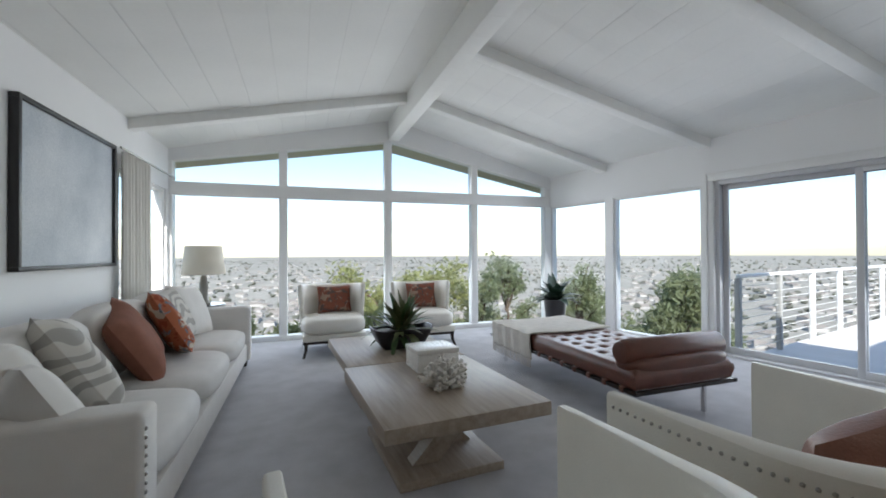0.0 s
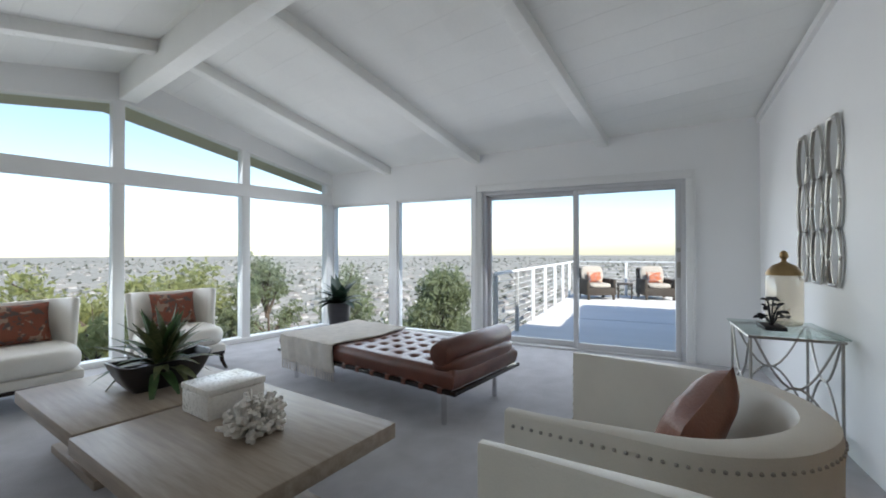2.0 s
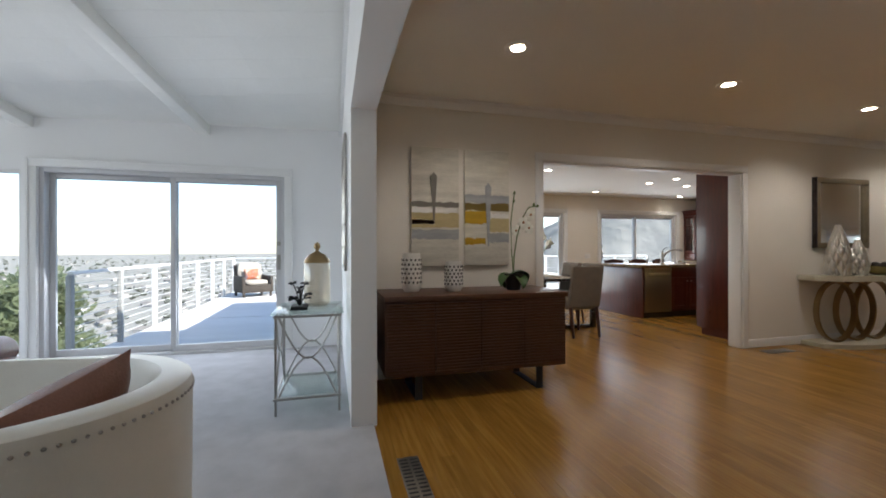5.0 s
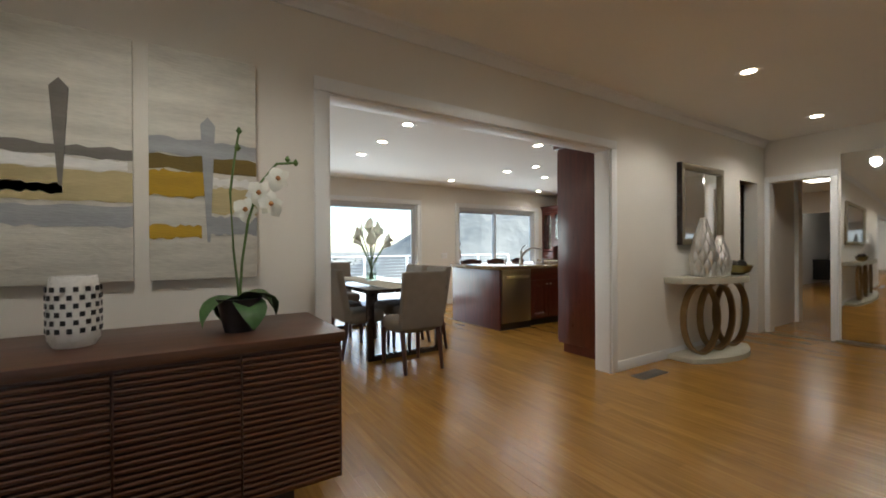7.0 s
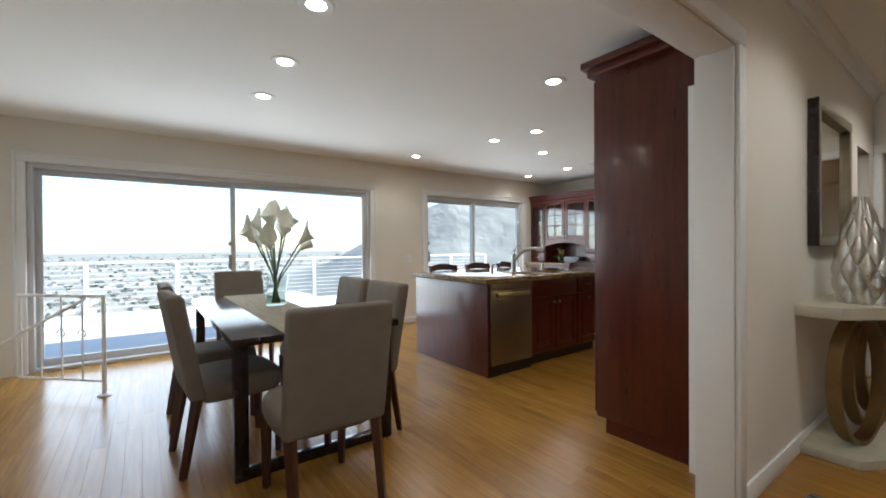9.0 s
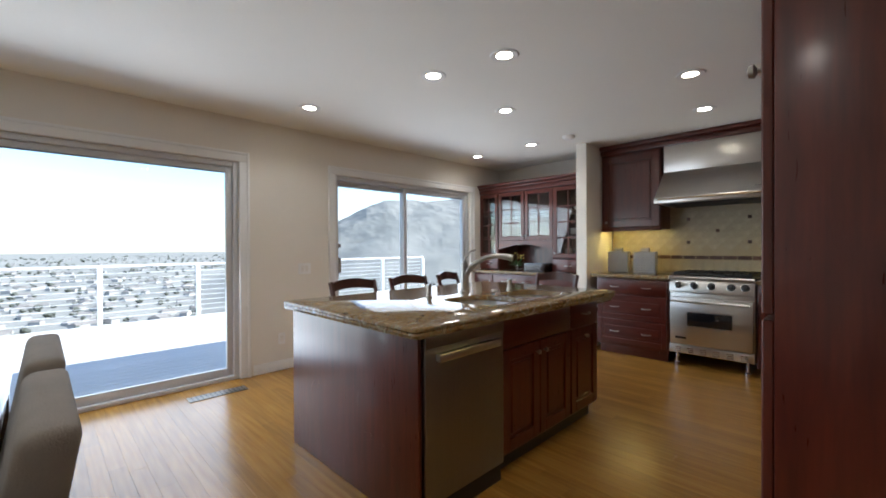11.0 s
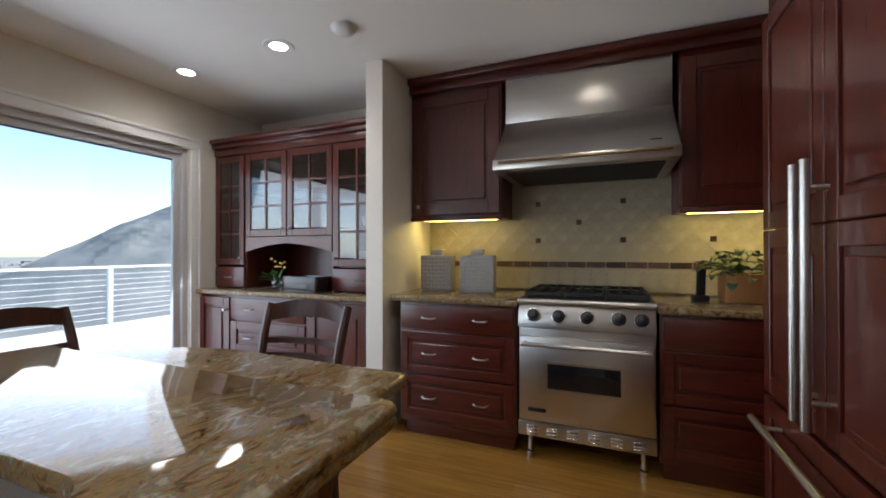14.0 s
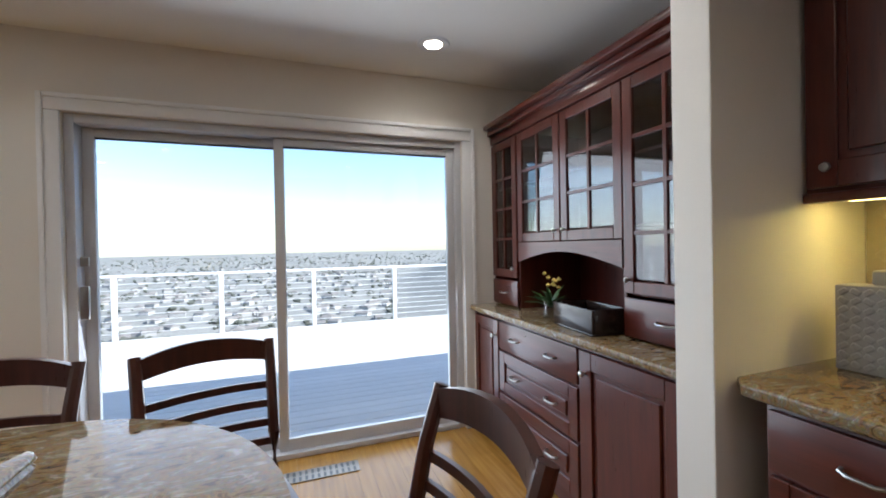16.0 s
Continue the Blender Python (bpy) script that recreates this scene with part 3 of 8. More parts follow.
# ceilings
def ruled(a0, a1, b0, b1, thick, n=14):
    """A thin ruled slab between the lines a0-a1 and b0-b1."""
    bm = bmesh.new()
    rows = []
    for lift in (0, thick):
        for i in range(n + 1):
            t = i / n
            p, q = Vector(a0).lerp(Vector(a1), t), Vector(b0).lerp(Vector(b1), t)
            rows.append((bm.verts.new(p + Vector((0, 0, lift))), bm.verts.new(q + Vector((0, 0, lift)))))
    m = n + 1
    for i in range(n):
        bm.faces.new((rows[i][0], rows[i + 1][0], rows[i + 1][1], rows[i][1]))
        bm.faces.new((rows[m + i][0], rows[m + i][1], rows[m + i + 1][1], rows[m + i + 1][0]))
        for k in (0, 1):
            bm.faces.new((rows[i][k], rows[i + 1][k], rows[m + i + 1][k], rows[m + i][k]))
    for i in (0, n):
        bm.faces.new((rows[i][0], rows[i][1], rows[m + i][1], rows[m + i][0]))
    return bm


EAVE_R0, EAVE_R1 = Vector((6.30, 6.2, 2.50)), Vector((6.30, 0.25, 2.66))
EAVE_L0, EAVE_L1 = Vector((0.62, 7.45, 2.60)), Vector((-1.0, 0.10, 2.60))
tagged(link("ceiling_deck_slope", ruled(RIDGE0, RIDGE1, EAVE_R0, EAVE_R1, 0.15), CEIL_LIVING), "white painted tongue-and-groove sloping ceiling", "ceiling", kind="structure")
tagged(link("ceiling_picture_slope", ruled(RIDGE0, RIDGE1, EAVE_L0, EAVE_L1, 0.15), CEIL_LIVING), "white painted tongue-and-groove sloping ceiling", "ceiling", kind="structure")


def beam(name, p, q, w, h, label):
    d = Vector(q) - Vector(p)
    yaw = math.atan2(d.y, d.x)
    tilt = math.atan2(d.z, d.xy.length)
    ob = link(name, box(0, -w / 2, -h, d.length, w / 2, 0, 0.008), CEIL_LIVING, smooth=True)
    ob.matrix_world = Matrix.Translation(p) @ Euler((0, -tilt, yaw)).to_matrix().to_4x4()
    return tagged(ob, label, "beam", kind="structure")


beam("ridge_beam", RIDGE1 + Vector((0, 0, 0.05)), RIDGE0 + Vector((0, 0, 0.05)), 0.17, 0.36, "white painted ridge beam along the vaulted ceiling")


def on_ridge(y):
    return RIDGE0 + (RIDGE1 - RIDGE0) * ((RIDGE0.y - y) / (RIDGE0.y - RIDGE1.y))


def on_line(a, b, y):
    return a + (b - a) * ((a.y - y) / (a.y - b.y))


for ye in (5.05, 3.60, 1.95):
    e = on_line(EAVE_R0, EAVE_R1, ye)
    r = on_ridge(ye + 0.62)
    beam("ceiling_beam", e + Vector((0, 0, 0.045)), r + Vector((0, 0, 0.045)), 0.13, 0.15, "white painted cross beam under the sloping ceiling")
    if ye > 5:
        l = on_line(EAVE_L0, EAVE_L1, ye + 1.2)
        beam("ceiling_beam", l + Vector((0, 0, 0.045)), r + Vector((0, 0, 0.045)), 0.13, 0.15, "white painted cross beam under the sloping ceiling")

# hall
hall_wall = along("wall_hall", (4.80, 0.25), (4.80, -7.6), 0.16, 0, HALL_CEIL, [(1.79, 4.44, 0, 2.10), (7.12, 7.64, 0, 2.03)], CREAM_WALL,
                  "cream hall wall with a wide opening to the kitchen")
kit_open = empty("trim_kitchen_opening", pose(4.80, 0, 0), "white casing of the wide kitchen opening", "trim", kind="structure")
for a, b in ((-1.54, -1.46), (-4.27, -4.19)):
    part("casing_leg", box(-0.02, a, 0, 0.0, b, 2.10, 0.005), TRIM, kit_open)
part("casing_head", box(-0.02, -4.27, 2.10, 0.0, -1.46, 2.18, 0.005), TRIM, kit_open)
part("jamb_lining", box(0.0, -1.555, 0, 0.16, -1.54, 2.10, 0.002), TRIM, kit_open)
part("jamb_lining", box(0.0, -4.19, 0, 0.16, -4.175, 2.10, 0.002), TRIM, kit_open)
part("head_lining", box(0.0, -4.175, 2.088, 0.16, -1.555, 2.10, 0.002), TRIM, kit_open)
hall_ceiling = link("ceiling_hall", prism([(-1.3, 0.3), (4.98, 0.3), (4.98, -7.7), (4.98, -9.02), (7.6, -9.02), (7.6, -19.6), (-1.3, -19.6)], HALL_CEIL, HALL_CEIL + 0.12), CEIL_FLAT)
tagged(hall_ceiling, "flat beige painted ceiling of the hall", "ceiling", kind="structure")
tagged(link("wall_hall_west", box(-1.25, -19.6, 0, -1.1, 0.45, 2.75), CREAM_WALL), "plain cream wall closing the hall", "wall", kind="structure")
tagged(link("wall_far_end", box(-1.25, -19.6, 0, 7.6, -19.45, 2.75), WHITE_WALL), "plain cream wall at the end of the far room", "wall", kind="structure")


def crown(name, pts, material=TRIM, size=0.075):
    """A stepped cornice along a straight run; the room is on its left."""
    p, q = Vector(pts[0]), Vector(pts[1])
    d = (q - p)
    ob = link(name, bmesh.new(), material)
    bm = bmesh.new()
    prof = [(0, 0), (0, -size * 1.1), (size * 0.2, -size * 1.1), (size * 0.3, -size * 0.8), (size * 0.55, -size * 0.35), (size * 0.9, -size * 0.22), (size, 0)]
    slab([(0, y, z) for y, z in prof], (0, 0, 0), (d.length, 0, 0), bm)
    bmesh.ops.recalc_face_normals(bm, faces=bm.faces)
    bm.to_mesh(ob.data)
    bm.free()
    ob.matrix_world = pose(p.x, p.y, p.z, 0, 0, math.degrees(math.atan2(d.y, d.x)))
    return tagged(ob, "white painted cornice moulding", "trim", kind="structure")


crown("trim_cornice_hall", ((4.80, -7.6, HALL_CEIL), (4.80, 0.25, HALL_CEIL)))


def base(name, p, q, h=0.10, t=0.014):
    d = Vector(q) - Vector(p)
    ob = link(name, box(0, 0, 0, d.length, t, h, 0.004), TRIM, smooth=True)
    ob.matrix_world = pose(p[0], p[1], 0.0, 0, 0, math.degrees(math.atan2(d.y, d.x)))
    return tagged(ob, "white painted baseboard", "baseboard", kind="structure")


base("baseboard_hall", (4.80, -1.46), (4.80, 0.25))
base("baseboard_hall", (4.80, -6.87), (4.80, -4.27))
base("baseboard_divider", (6.26, 0.42), (3.82, 0.42))
base("baseboard_kitchen", (9.66, -5.72), (9.66, -4.92))

# far end of the hall: a cased opening, and a mirrored panel beside it
end_wall = along("wall_hall_end", (4.80, -7.62), (-1.1, -7.62), 0.14, 0, HALL_CEIL, [(0.06, 0.68, 0, 2.05)], CREAM_WALL, "cream wall with a cased opening to a bedroom wing")
end_casing = empty("trim_hall_end", pose(0, -7.62, 0), "white casing of the opening at the hall end", "trim", kind="structure")
part("casing_leg", box(4.045, 0.0, 0, 4.118, 0.02, 2.05, 0.004), TRIM, end_casing)
part("casing_leg", box(4.742, 0.0, 0, 4.796, 0.02, 2.05, 0.004), TRIM, end_casing)
part("casing_head", box(4.045, 0.0, 2.052, 4.796, 0.02, 2.13, 0.004), TRIM, end_casing)
mirror_panel = empty("mirror_panel", pose(4.06, -7.46, 0), "tall mirrored closet panels beside the hall opening", "mirror")
for a in (-0.05, -1.0, -1.95):
    part("mirror_leaf", box(a - 0.93, -0.12, 0.03, a, -0.105, 2.3, 0.003), MIRROR, mirror_panel)
part("track", box(-2.95, -0.125, 0.0, 0.0, -0.08, 0.03, 0.004), NICKEL, mirror_panel)

# kitchen shell
kit_east = along("wall_kitchen_windows", (9.66, -0.6), (9.66, -9.0), 0.16, 0, KIT_CEIL, [(0.56, 4.20, 0, 2.06), (5.22, 7.50, 0, 2.06)], CREAM_WALL,
                 "cream kitchen wall with two sliding doors to the deck")
tagged(link("wall_kitchen_north", box(4.96, -0.6, 0, 9.82, -0.44, KIT_CEIL), CREAM_WALL), "plain cream wall beside the dining table", "wall", kind="structure")
tagged(link("wall_kitchen_south", box(4.8, -9.02, 0, 9.66, -8.86, KIT_CEIL), CREAM_WALL), "cream wall behind range and hutch", "wall", kind="structure")
tagged(link("wall_kitchen_west", box(4.97, -9.0, 0, 5.08, -4.6, KIT_CEIL), CREAM_WALL), "plain cream wall behind fridge and counter", "wall", kind="structure")
kit_ceiling = link("ceiling_kitchen", prism([(4.94, -0.45), (9.8, -0.45), (9.8, -9.0), (4.94, -9.0)], KIT_CEIL, KIT_CEIL + 0.12), CEIL_FLAT)
tagged(kit_ceiling, "flat off-white painted ceiling of the kitchen", "ceiling", kind="structure")
pillar = link("wall_pillar", box(7.80, -8.86, 0, 7.93, -8.10, KIT_CEIL, 0.004), CREAM_WALL)
tagged(pillar, "narrow cream wall end between hutch and range", "wall", kind="structure")
d1 = sliding_door("door_2", 9.68, -4.80, -1.16, -2.97, 2.06, "aluminium sliding glass door beside the dining table")
pull(d1, -2.93)
d2 = sliding_door("door_3", 9.68, -8.10, -5.82, -6.88, 2.06, "aluminium sliding glass door beside the breakfast island")
pull(d2, -5.89)
casing("trim_door_dining", 9.66, -4.80, -1.16, 2.06)
casing("trim_door_breakfast", 9.66, -8.10, -5.82, 2.06)
# Southern run past the kitchen is unseen, added to cast the deck shadow.
roof_house = link("roof", prism([(-1.6, 0.2), (6.9, 0.2), (6.9, -0.5), (10.35, -0.5), (10.35, -14.0), (7.8, -14.0), (7.8, -19.8), (-1.6, -19.8)], 2.8, 2.95), WHITE_WALL)
tagged(roof_house, "low roof over hall and kitchen, run on south unseen to shade the deck", "roof", kind="structure")

# Unseen wall, added only to carry that southern run of roof.
tagged(link("wall_under_south_roof", box(7.62, -13.9, -0.2, 9.82, -9.04, 2.8), WHITE_WALL), "plain unseen wall added under the southern run of the roof", "wall", kind="structure")

# ---- deck, ground and distance ----
DECK_Z = -0.13
deck = empty("deck", pose(0, 0, DECK_Z), "weathered grey board deck around the house", "deck", kind="structure")


def boards(x0, x1, y0, y1, w=0.14):
    n = int((x1 - x0) / w)
    me = None
    for i in range(n):
        x = x0 + i * w
        if me is None:
            ob = part("board", box(0, 0, -0.03, w - 0.008, y1 - y0, 0, 0.003, 1), DECKMAT, deck)
            me = ob.data
        else:
            ob = new("board", me)
            ob.parent = deck
        ob.location = (x, y0, 0)


boards(6.43, 9.80, -0.43, 3.55)
boards(9.83, 15.02, -12.0, 3.55)
part("joists", box(6.5, -11.9, -0.3, 14.95, 3.5, -0.05), RAILGREY, deck)


def railing(name, p, q, label, posts, grey=()):
    d = Vector(q) - Vector(p)
    r = empty(name, pose(p[0], p[1], DECK_Z, 0, 0, math.degrees(math.atan2(d.y, d.x))), label, "railing", kind="structure")
    part("top_rail", box(0, -0.03, 1.03, d.length, 0.03, 1.07, 0.008), RAILWHITE, r)
    for i in range(posts + 1):
        x = d.length * i / posts
        part("post", box(x - 0.035, -0.03, 0.0, x + 0.035, 0.03, 1.03, 0.006), RAILGREY if i in grey else RAILWHITE, r)
    for k in range(9):
        z = 0.12 + 0.1 * k
        part("cable", tube([(0, 0, z), (d.length, 0, z)], 0.004, 5), RAILWHITE, r)
    return r


railing("railing_north", (6.75, 3.48), (14.95, 3.48), "white cable railing along the living room deck", 7, (0, 1))
railing("railing_east", (14.95, 3.48), (14.95, -11.9), "white cable railing along the outer deck edge", 10)


def ground_height(x, y):
    r = math.hypot(x - 4, y + 2)
    az = math.degrees(math.atan2(y + 3.4, x - 5.5))
    z = -3.2 - 38 * min(1.0, max(0.0, (r - 12) / 190)) ** 0.8
    if r > 60:
        k = max(0.0, min(1.0, (-13 - az) / 25)) if az > -95 else max(0.0, (az + 150) / 55)
        k = k * k * (3 - 2 * k) * 0.72 + 0.28 * k
        ring = math.exp(-((r - 520) / 190) ** 2)
        z += k * ring * 98 + ring * k * 7 * noise.fractal(Vector((x, y, 0)) * 0.011, 0.8, 2.0, 5)
    if 90 < r < 3000:
        z += 7 * noise.noise(Vector((x, y, 3)) * 0.006) + 2 * noise.noise(Vector((x, y, 9)) * 0.03)
    return z


bm = bmesh.new()
rings, SEG = [], 620
RADII = sorted([2.0 * (4700 / 2.0) ** (i / 109) for i in range(110)] + [300 + 6.5 * i for i in range(70)])
for r in RADII:
    rings.append([bm.verts.new((4 + r * math.cos(k * 2 * math.pi / SEG), -2 + r * math.sin(k * 2 * math.pi / SEG),
                                ground_height(4 + r * math.cos(k * 2 * math.pi / SEG), -2 + r * math.sin(k * 2 * math.pi / SEG)))) for k in range(SEG)])
bm.faces.new(rings[0])
for a, b in zip(rings, rings[1:]):
    for k in range(SEG):
        bm.faces.new((a[k], b[k], b[(k + 1) % SEG], a[(k + 1) % SEG]))
ground_mesh = bpy.data.meshes.new("ground")
bm.to_mesh(ground_mesh)
bm.free()
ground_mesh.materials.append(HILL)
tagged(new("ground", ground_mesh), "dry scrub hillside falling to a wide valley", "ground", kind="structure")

# far town: small houses and tree clumps
rnd = random.Random(5)
verts, faces, vr, fr = [], [], [], []
tv, tf = [], []
for i in range(8000):
    az = radians(rnd.uniform(-55, 125))
    r = 110 * (2600 / 110) ** (rnd.random() ** 0.8)
    x, y = 4 + r * math.cos(az), -2 + r * math.sin(az)
    if math.degrees(az) < -14 and 240 < r < 900:
        continue
    z = ground_height(x, y)
    if rnd.random() < 0.4:
        w, d, h = rnd.uniform(2.2, 5), rnd.uniform(2, 3.6), rnd.uniform(2, 3)
        a = rnd.uniform(0, 3.1)
        ux, uy = Vector((math.cos(a), math.sin(a), 0)), Vector((-math.sin(a), math.cos(a), 0))
        c = Vector((x, y, z - 0.5))
        b = len(verts)
        for hz in (0, h):
            for sx, sy in ((-1, -1), (1, -1), (1, 1), (-1, 1)):
                verts.append(c + ux * sx * w + uy * sy * d + Vector((0, 0, hz)))
        faces += [(b + k, b + (k + 1) % 4, b + 4 + (k + 1) % 4, b + 4 + k) for k in range(4)]
        b = len(vr)
        for sx, sy in ((-1.08, -1.1), (1.08, -1.1), (1.08, 1.1), (-1.08, 1.1)):
            vr.append(c + ux * sx * w + uy * sy * d + Vector((0, 0, h)))
        vr += [c + ux * -0.8 * w + Vector((0, 0, h + d * 0.45)), c + ux * 0.8 * w + Vector((0, 0, h + d * 0.45))]
        fr += [(b, b + 1, b + 5, b + 4), (b + 2, b + 3, b + 4, b + 5), (b + 1, b + 2, b + 5), (b + 3, b, b + 4)]
    else:
        s = rnd.uniform(0.6, 1.6) * (1 + r / 1300)
        for _ in range(3):
            c = Vector((x + rnd.uniform(-s, s), y + rnd.uniform(-s, s), z + s * rnd.uniform(0.3, 1.0)))
            b = len(tv)
            k = s * rnd.uniform(0.6, 1.1)
            for p in ((1, 0, 0), (-1, 0, 0), (0, 1, 0), (0, -1, 0), (0, 0, 1), (0, 0, -1), (0.7, 0.7, 0.5), (-0.7, 0.6, 0.6), (0.6, -0.7, 0.6)):
                tv.append(c + Vector(p) * k * rnd.uniform(0.8, 1.2))
            tf += [(b, b + 6, b + 8), (b + 6, b + 4, b + 8), (b + 2, b + 7, b + 6), (b + 7, b + 4, b + 6), (b + 1, b + 3, b + 7), (b + 3, b + 8, b + 7), (b + 7, b + 8, b + 4), (b, b + 2, b + 6), (b, b + 8, b + 3), (b + 1, b + 7, b + 2), (b, b + 5, b + 2), (b + 1, b + 5, b + 3), (b, b + 3, b + 5), (b + 1, b + 2, b + 5)]


def raw(name, v, f, material, label, category, kind="stuff"):
    me = bpy.data.meshes.new(name)
    me.from_pydata([tuple(p) for p in v], [], f)
    me.materials.append(material)
    return tagged(new(name, me), label, category, kind=kind)


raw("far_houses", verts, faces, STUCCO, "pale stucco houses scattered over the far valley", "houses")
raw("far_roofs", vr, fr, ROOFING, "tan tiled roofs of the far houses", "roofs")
raw("far_trees", tv, tf, HAZED_FOLIAGE, "distant clumps of trees in the valley", "trees")


# ---- downlights ----
def downlight(x, y, z, power, group, label):
    d = empty("downlight", pose(x, y, z), label, "downlight", group)
    part("trim_ring", lathe([(0.05, 0.002), (0.052, -0.004), (0.088, -0.006), (0.095, 0.0), (0.095, 0.002)], 28, capped=False), TRIM, d)
    part("lens", lathe([(0.053, -0.001), (0.053, -0.003)], 24), LAMP_ON, d)
    data = bpy.data.lights.new("downlight_lamp", "SPOT")
    data.energy = power
    data.spot_size = radians(150)
    data.spot_blend = 0.6
    data.shadow_soft_size = 0.09
    data.color = (1.0, 0.92, 0.82)
    lamp = new("downlight_lamp", data)
    lamp.parent = d
    lamp.location = (0, 0, -0.03)
    return d


for y in (-0.73, -2.78, -4.75, -6.74):
    downlight(3.64 - 0.055 * y, y, HALL_CEIL, HALL_W, "hall downlights", "lit recessed downlight with white ring in the hall ceiling")
for x, y in ((6.22, -2.81), (6.99, -2.86), (7.75, -2.89), (6.14, -4.63), (8.94, -5.16), (7.69, -5.48), (7.14, -5.59), (7.78, -6.47), (6.38, -6.79), (9.19, -7.74), (8.31, -7.71), (6.50, -7.73)):
    downlight(x, y, KIT_CEIL, KIT_W, "kitchen downlights", "lit recessed downlight with white ring in the kitchen ceiling")
smoke = empty("smoke_detector", pose(7.81, -7.69, KIT_CEIL), "round white smoke detector on the kitchen ceiling", "smoke detector")
part("base", lathe([(0.07, 0.0), (0.07, -0.012), (0.055, -0.03), (0.03, -0.04)], 24), TRIM, smoke)

# ---- living room ----
LIV = -11.5

# painting
painting = empty("painting", left_wall.matrix_world @ pose(4.48, -0.002, 1.13), "large abstract grey-blue canvas in a deep black frame", "painting")
PW, PH = 1.34, 1.10
CANVAS = mat("grey_wash_canvas", (0.78, 0.80, 0.82), 0.8, scale=1.6, bump=0.15, bump_scale=90, second=(0.38, 0.43, 0.48))
part("canvas", box(0.03, -0.03, 0.03, PW - 0.03, -0.012, PH - 0.03), CANVAS, painting)
for a in ((0, 0, PW, 0.03), (0, PH - 0.03, PW, PH), (0, 0.03, 0.03, PH - 0.03), (PW - 0.03, 0.03, PW, PH - 0.03)):
    part("frame_rail", box(a[0], -0.055, a[1], a[2], 0, a[3], 0.003), BLACKFRAME, painting)

# curtain at the side window
bm = bmesh.new()
n = 60
rows = []
for i in range(n + 1):
    x = s0 - 0.12 + 0.62 * i / n
    y = -0.09 + 0.028 * math.sin(i * 1.15) + 0.008 * math.sin(i * 0.37)
    rows.append((bm.verts.new((x, y, 0.02)), bm.verts.new((x, y * 0.8 - 0.015, 2.2))))
for a, b in zip(rows, rows[1:]):
    bm.faces.new((a[0], b[0], b[1], a[1]))
curtain = empty("curtain", left_wall.matrix_world.copy(), "drawn pale linen curtain beside the side window", "curtain")
cloth = part("cloth", bm, CURTAIN, curtain)
cloth.modifiers.new("thickness", "SOLIDIFY").thickness = 0.004
part("rod", tube([(s0 - 0.2, -0.09, 2.22), (s1, -0.09, 2.22)], 0.012), NICKEL, curtain)

# sofa
SO = pose(0.84, 2.84, 0.008, 0, 0, -12)
sofa = empty("sofa", SO, "long cream upholstered sofa with nailhead trim", "sofa")
SL, SD = 3.25, 0.98
part("base", box(-SD + 0.08, 0.16, 0.07, -0.03, SL - 0.16, 0.26, 0.02), CREAM_FABRIC, sofa)
part("back", box(-SD, 0.0, 0.07, -SD + 0.2, SL, 0.78, 0.035, 3), CREAM_FABRIC, sofa)
for y in (0.0, SL - 0.17):
    arm = part("arm", box(-SD + 0.2, y, 0.07, 0.0, y + 0.17, 0.655, 0.03, 3), CREAM_FABRIC, sofa)
    nails = bmesh.new()
    for k in range(15):
        lathe([(0.009, 0), (0.006, 0.006), (0.001, 0.008)], 6, (0, 0, 0), nails)
        bmesh.ops.transform(nails, matrix=Matrix.Translation((0, 0, 0)), verts=nails.verts[-18:])
        for v in nails.verts[-18:]:
            v.co = Vector((v.co.z, v.co.x + y + 0.02, v.co.y + 0.13 + 0.033 * k))
    part("nailhead_trim", nails, NICKEL, arm, "row of dull metal nailheads")
    for x in (-SD + 0.06, -0.06):
        part("foot", lathe([(0.022, 0), (0.03, 0.07)], 12, (x, y + 0.085, 0)), ESPRESSO, sofa)
for k in range(3):
    y = 0.175 + k * (SL - 0.35) / 3
    part("seat_cushion", blob(-SD + 0.18, y + 0.004, 0.25, -0.005, y + (SL - 0.35) / 3 - 0.004, 0.45, 0.5), CREAM_FABRIC, sofa)
    part("back_cushion", blob(-SD + 0.16, y + 0.01, 0.42, -SD + 0.42, y + (SL - 0.35) / 3 - 0.01, 0.90, 0.8), CREAM_FABRIC, sofa)


def pillow(m, w, h, d, material, label, group="sofa pillows"):
    p = link("throw_pillow", pillow_mesh(w, h, d), material, smooth=True)
    p.matrix_world = m
    return tagged(p, label, "pillow", group)


pillow(SO @ pose(-0.42, 0.36, 0.44, -24, 8, 118), 0.56, 0.5, 0.2, CREAM_FABRIC, "plump cream throw pillow on the sofa")
pillow(SO @ pose(-0.33, 0.30, 0.44, -28, 4, 130), 0.5, 0.44, 0.18, CREAM_FABRIC, "plump cream throw pillow on the sofa")
pillow(SO @ pose(-0.36, 0.78, 0.44, -32, 10, 112), 0.64, 0.56, 0.2, GREY_PATTERN, "grey and cream zigzag patterned throw pillow")
pillow(SO @ pose(-0.38, 1.50, 0.44, -30, -12, 108), 0.56, 0.52, 0.2, RUST, "rust brown throw pillow on the sofa")
pillow(SO @ pose(-0.30, 1.98, 0.44, -30, 12, 104), 0.58, 0.54, 0.18, ORANGE_PAISLEY, "orange paisley throw pillow on the sofa")
pillow(SO @ pose(-0.42, 2.42, 0.44, -24, -4, 92), 0.56, 0.52, 0.18, GREY_PATTERN, "grey patterned throw pillow on the sofa")
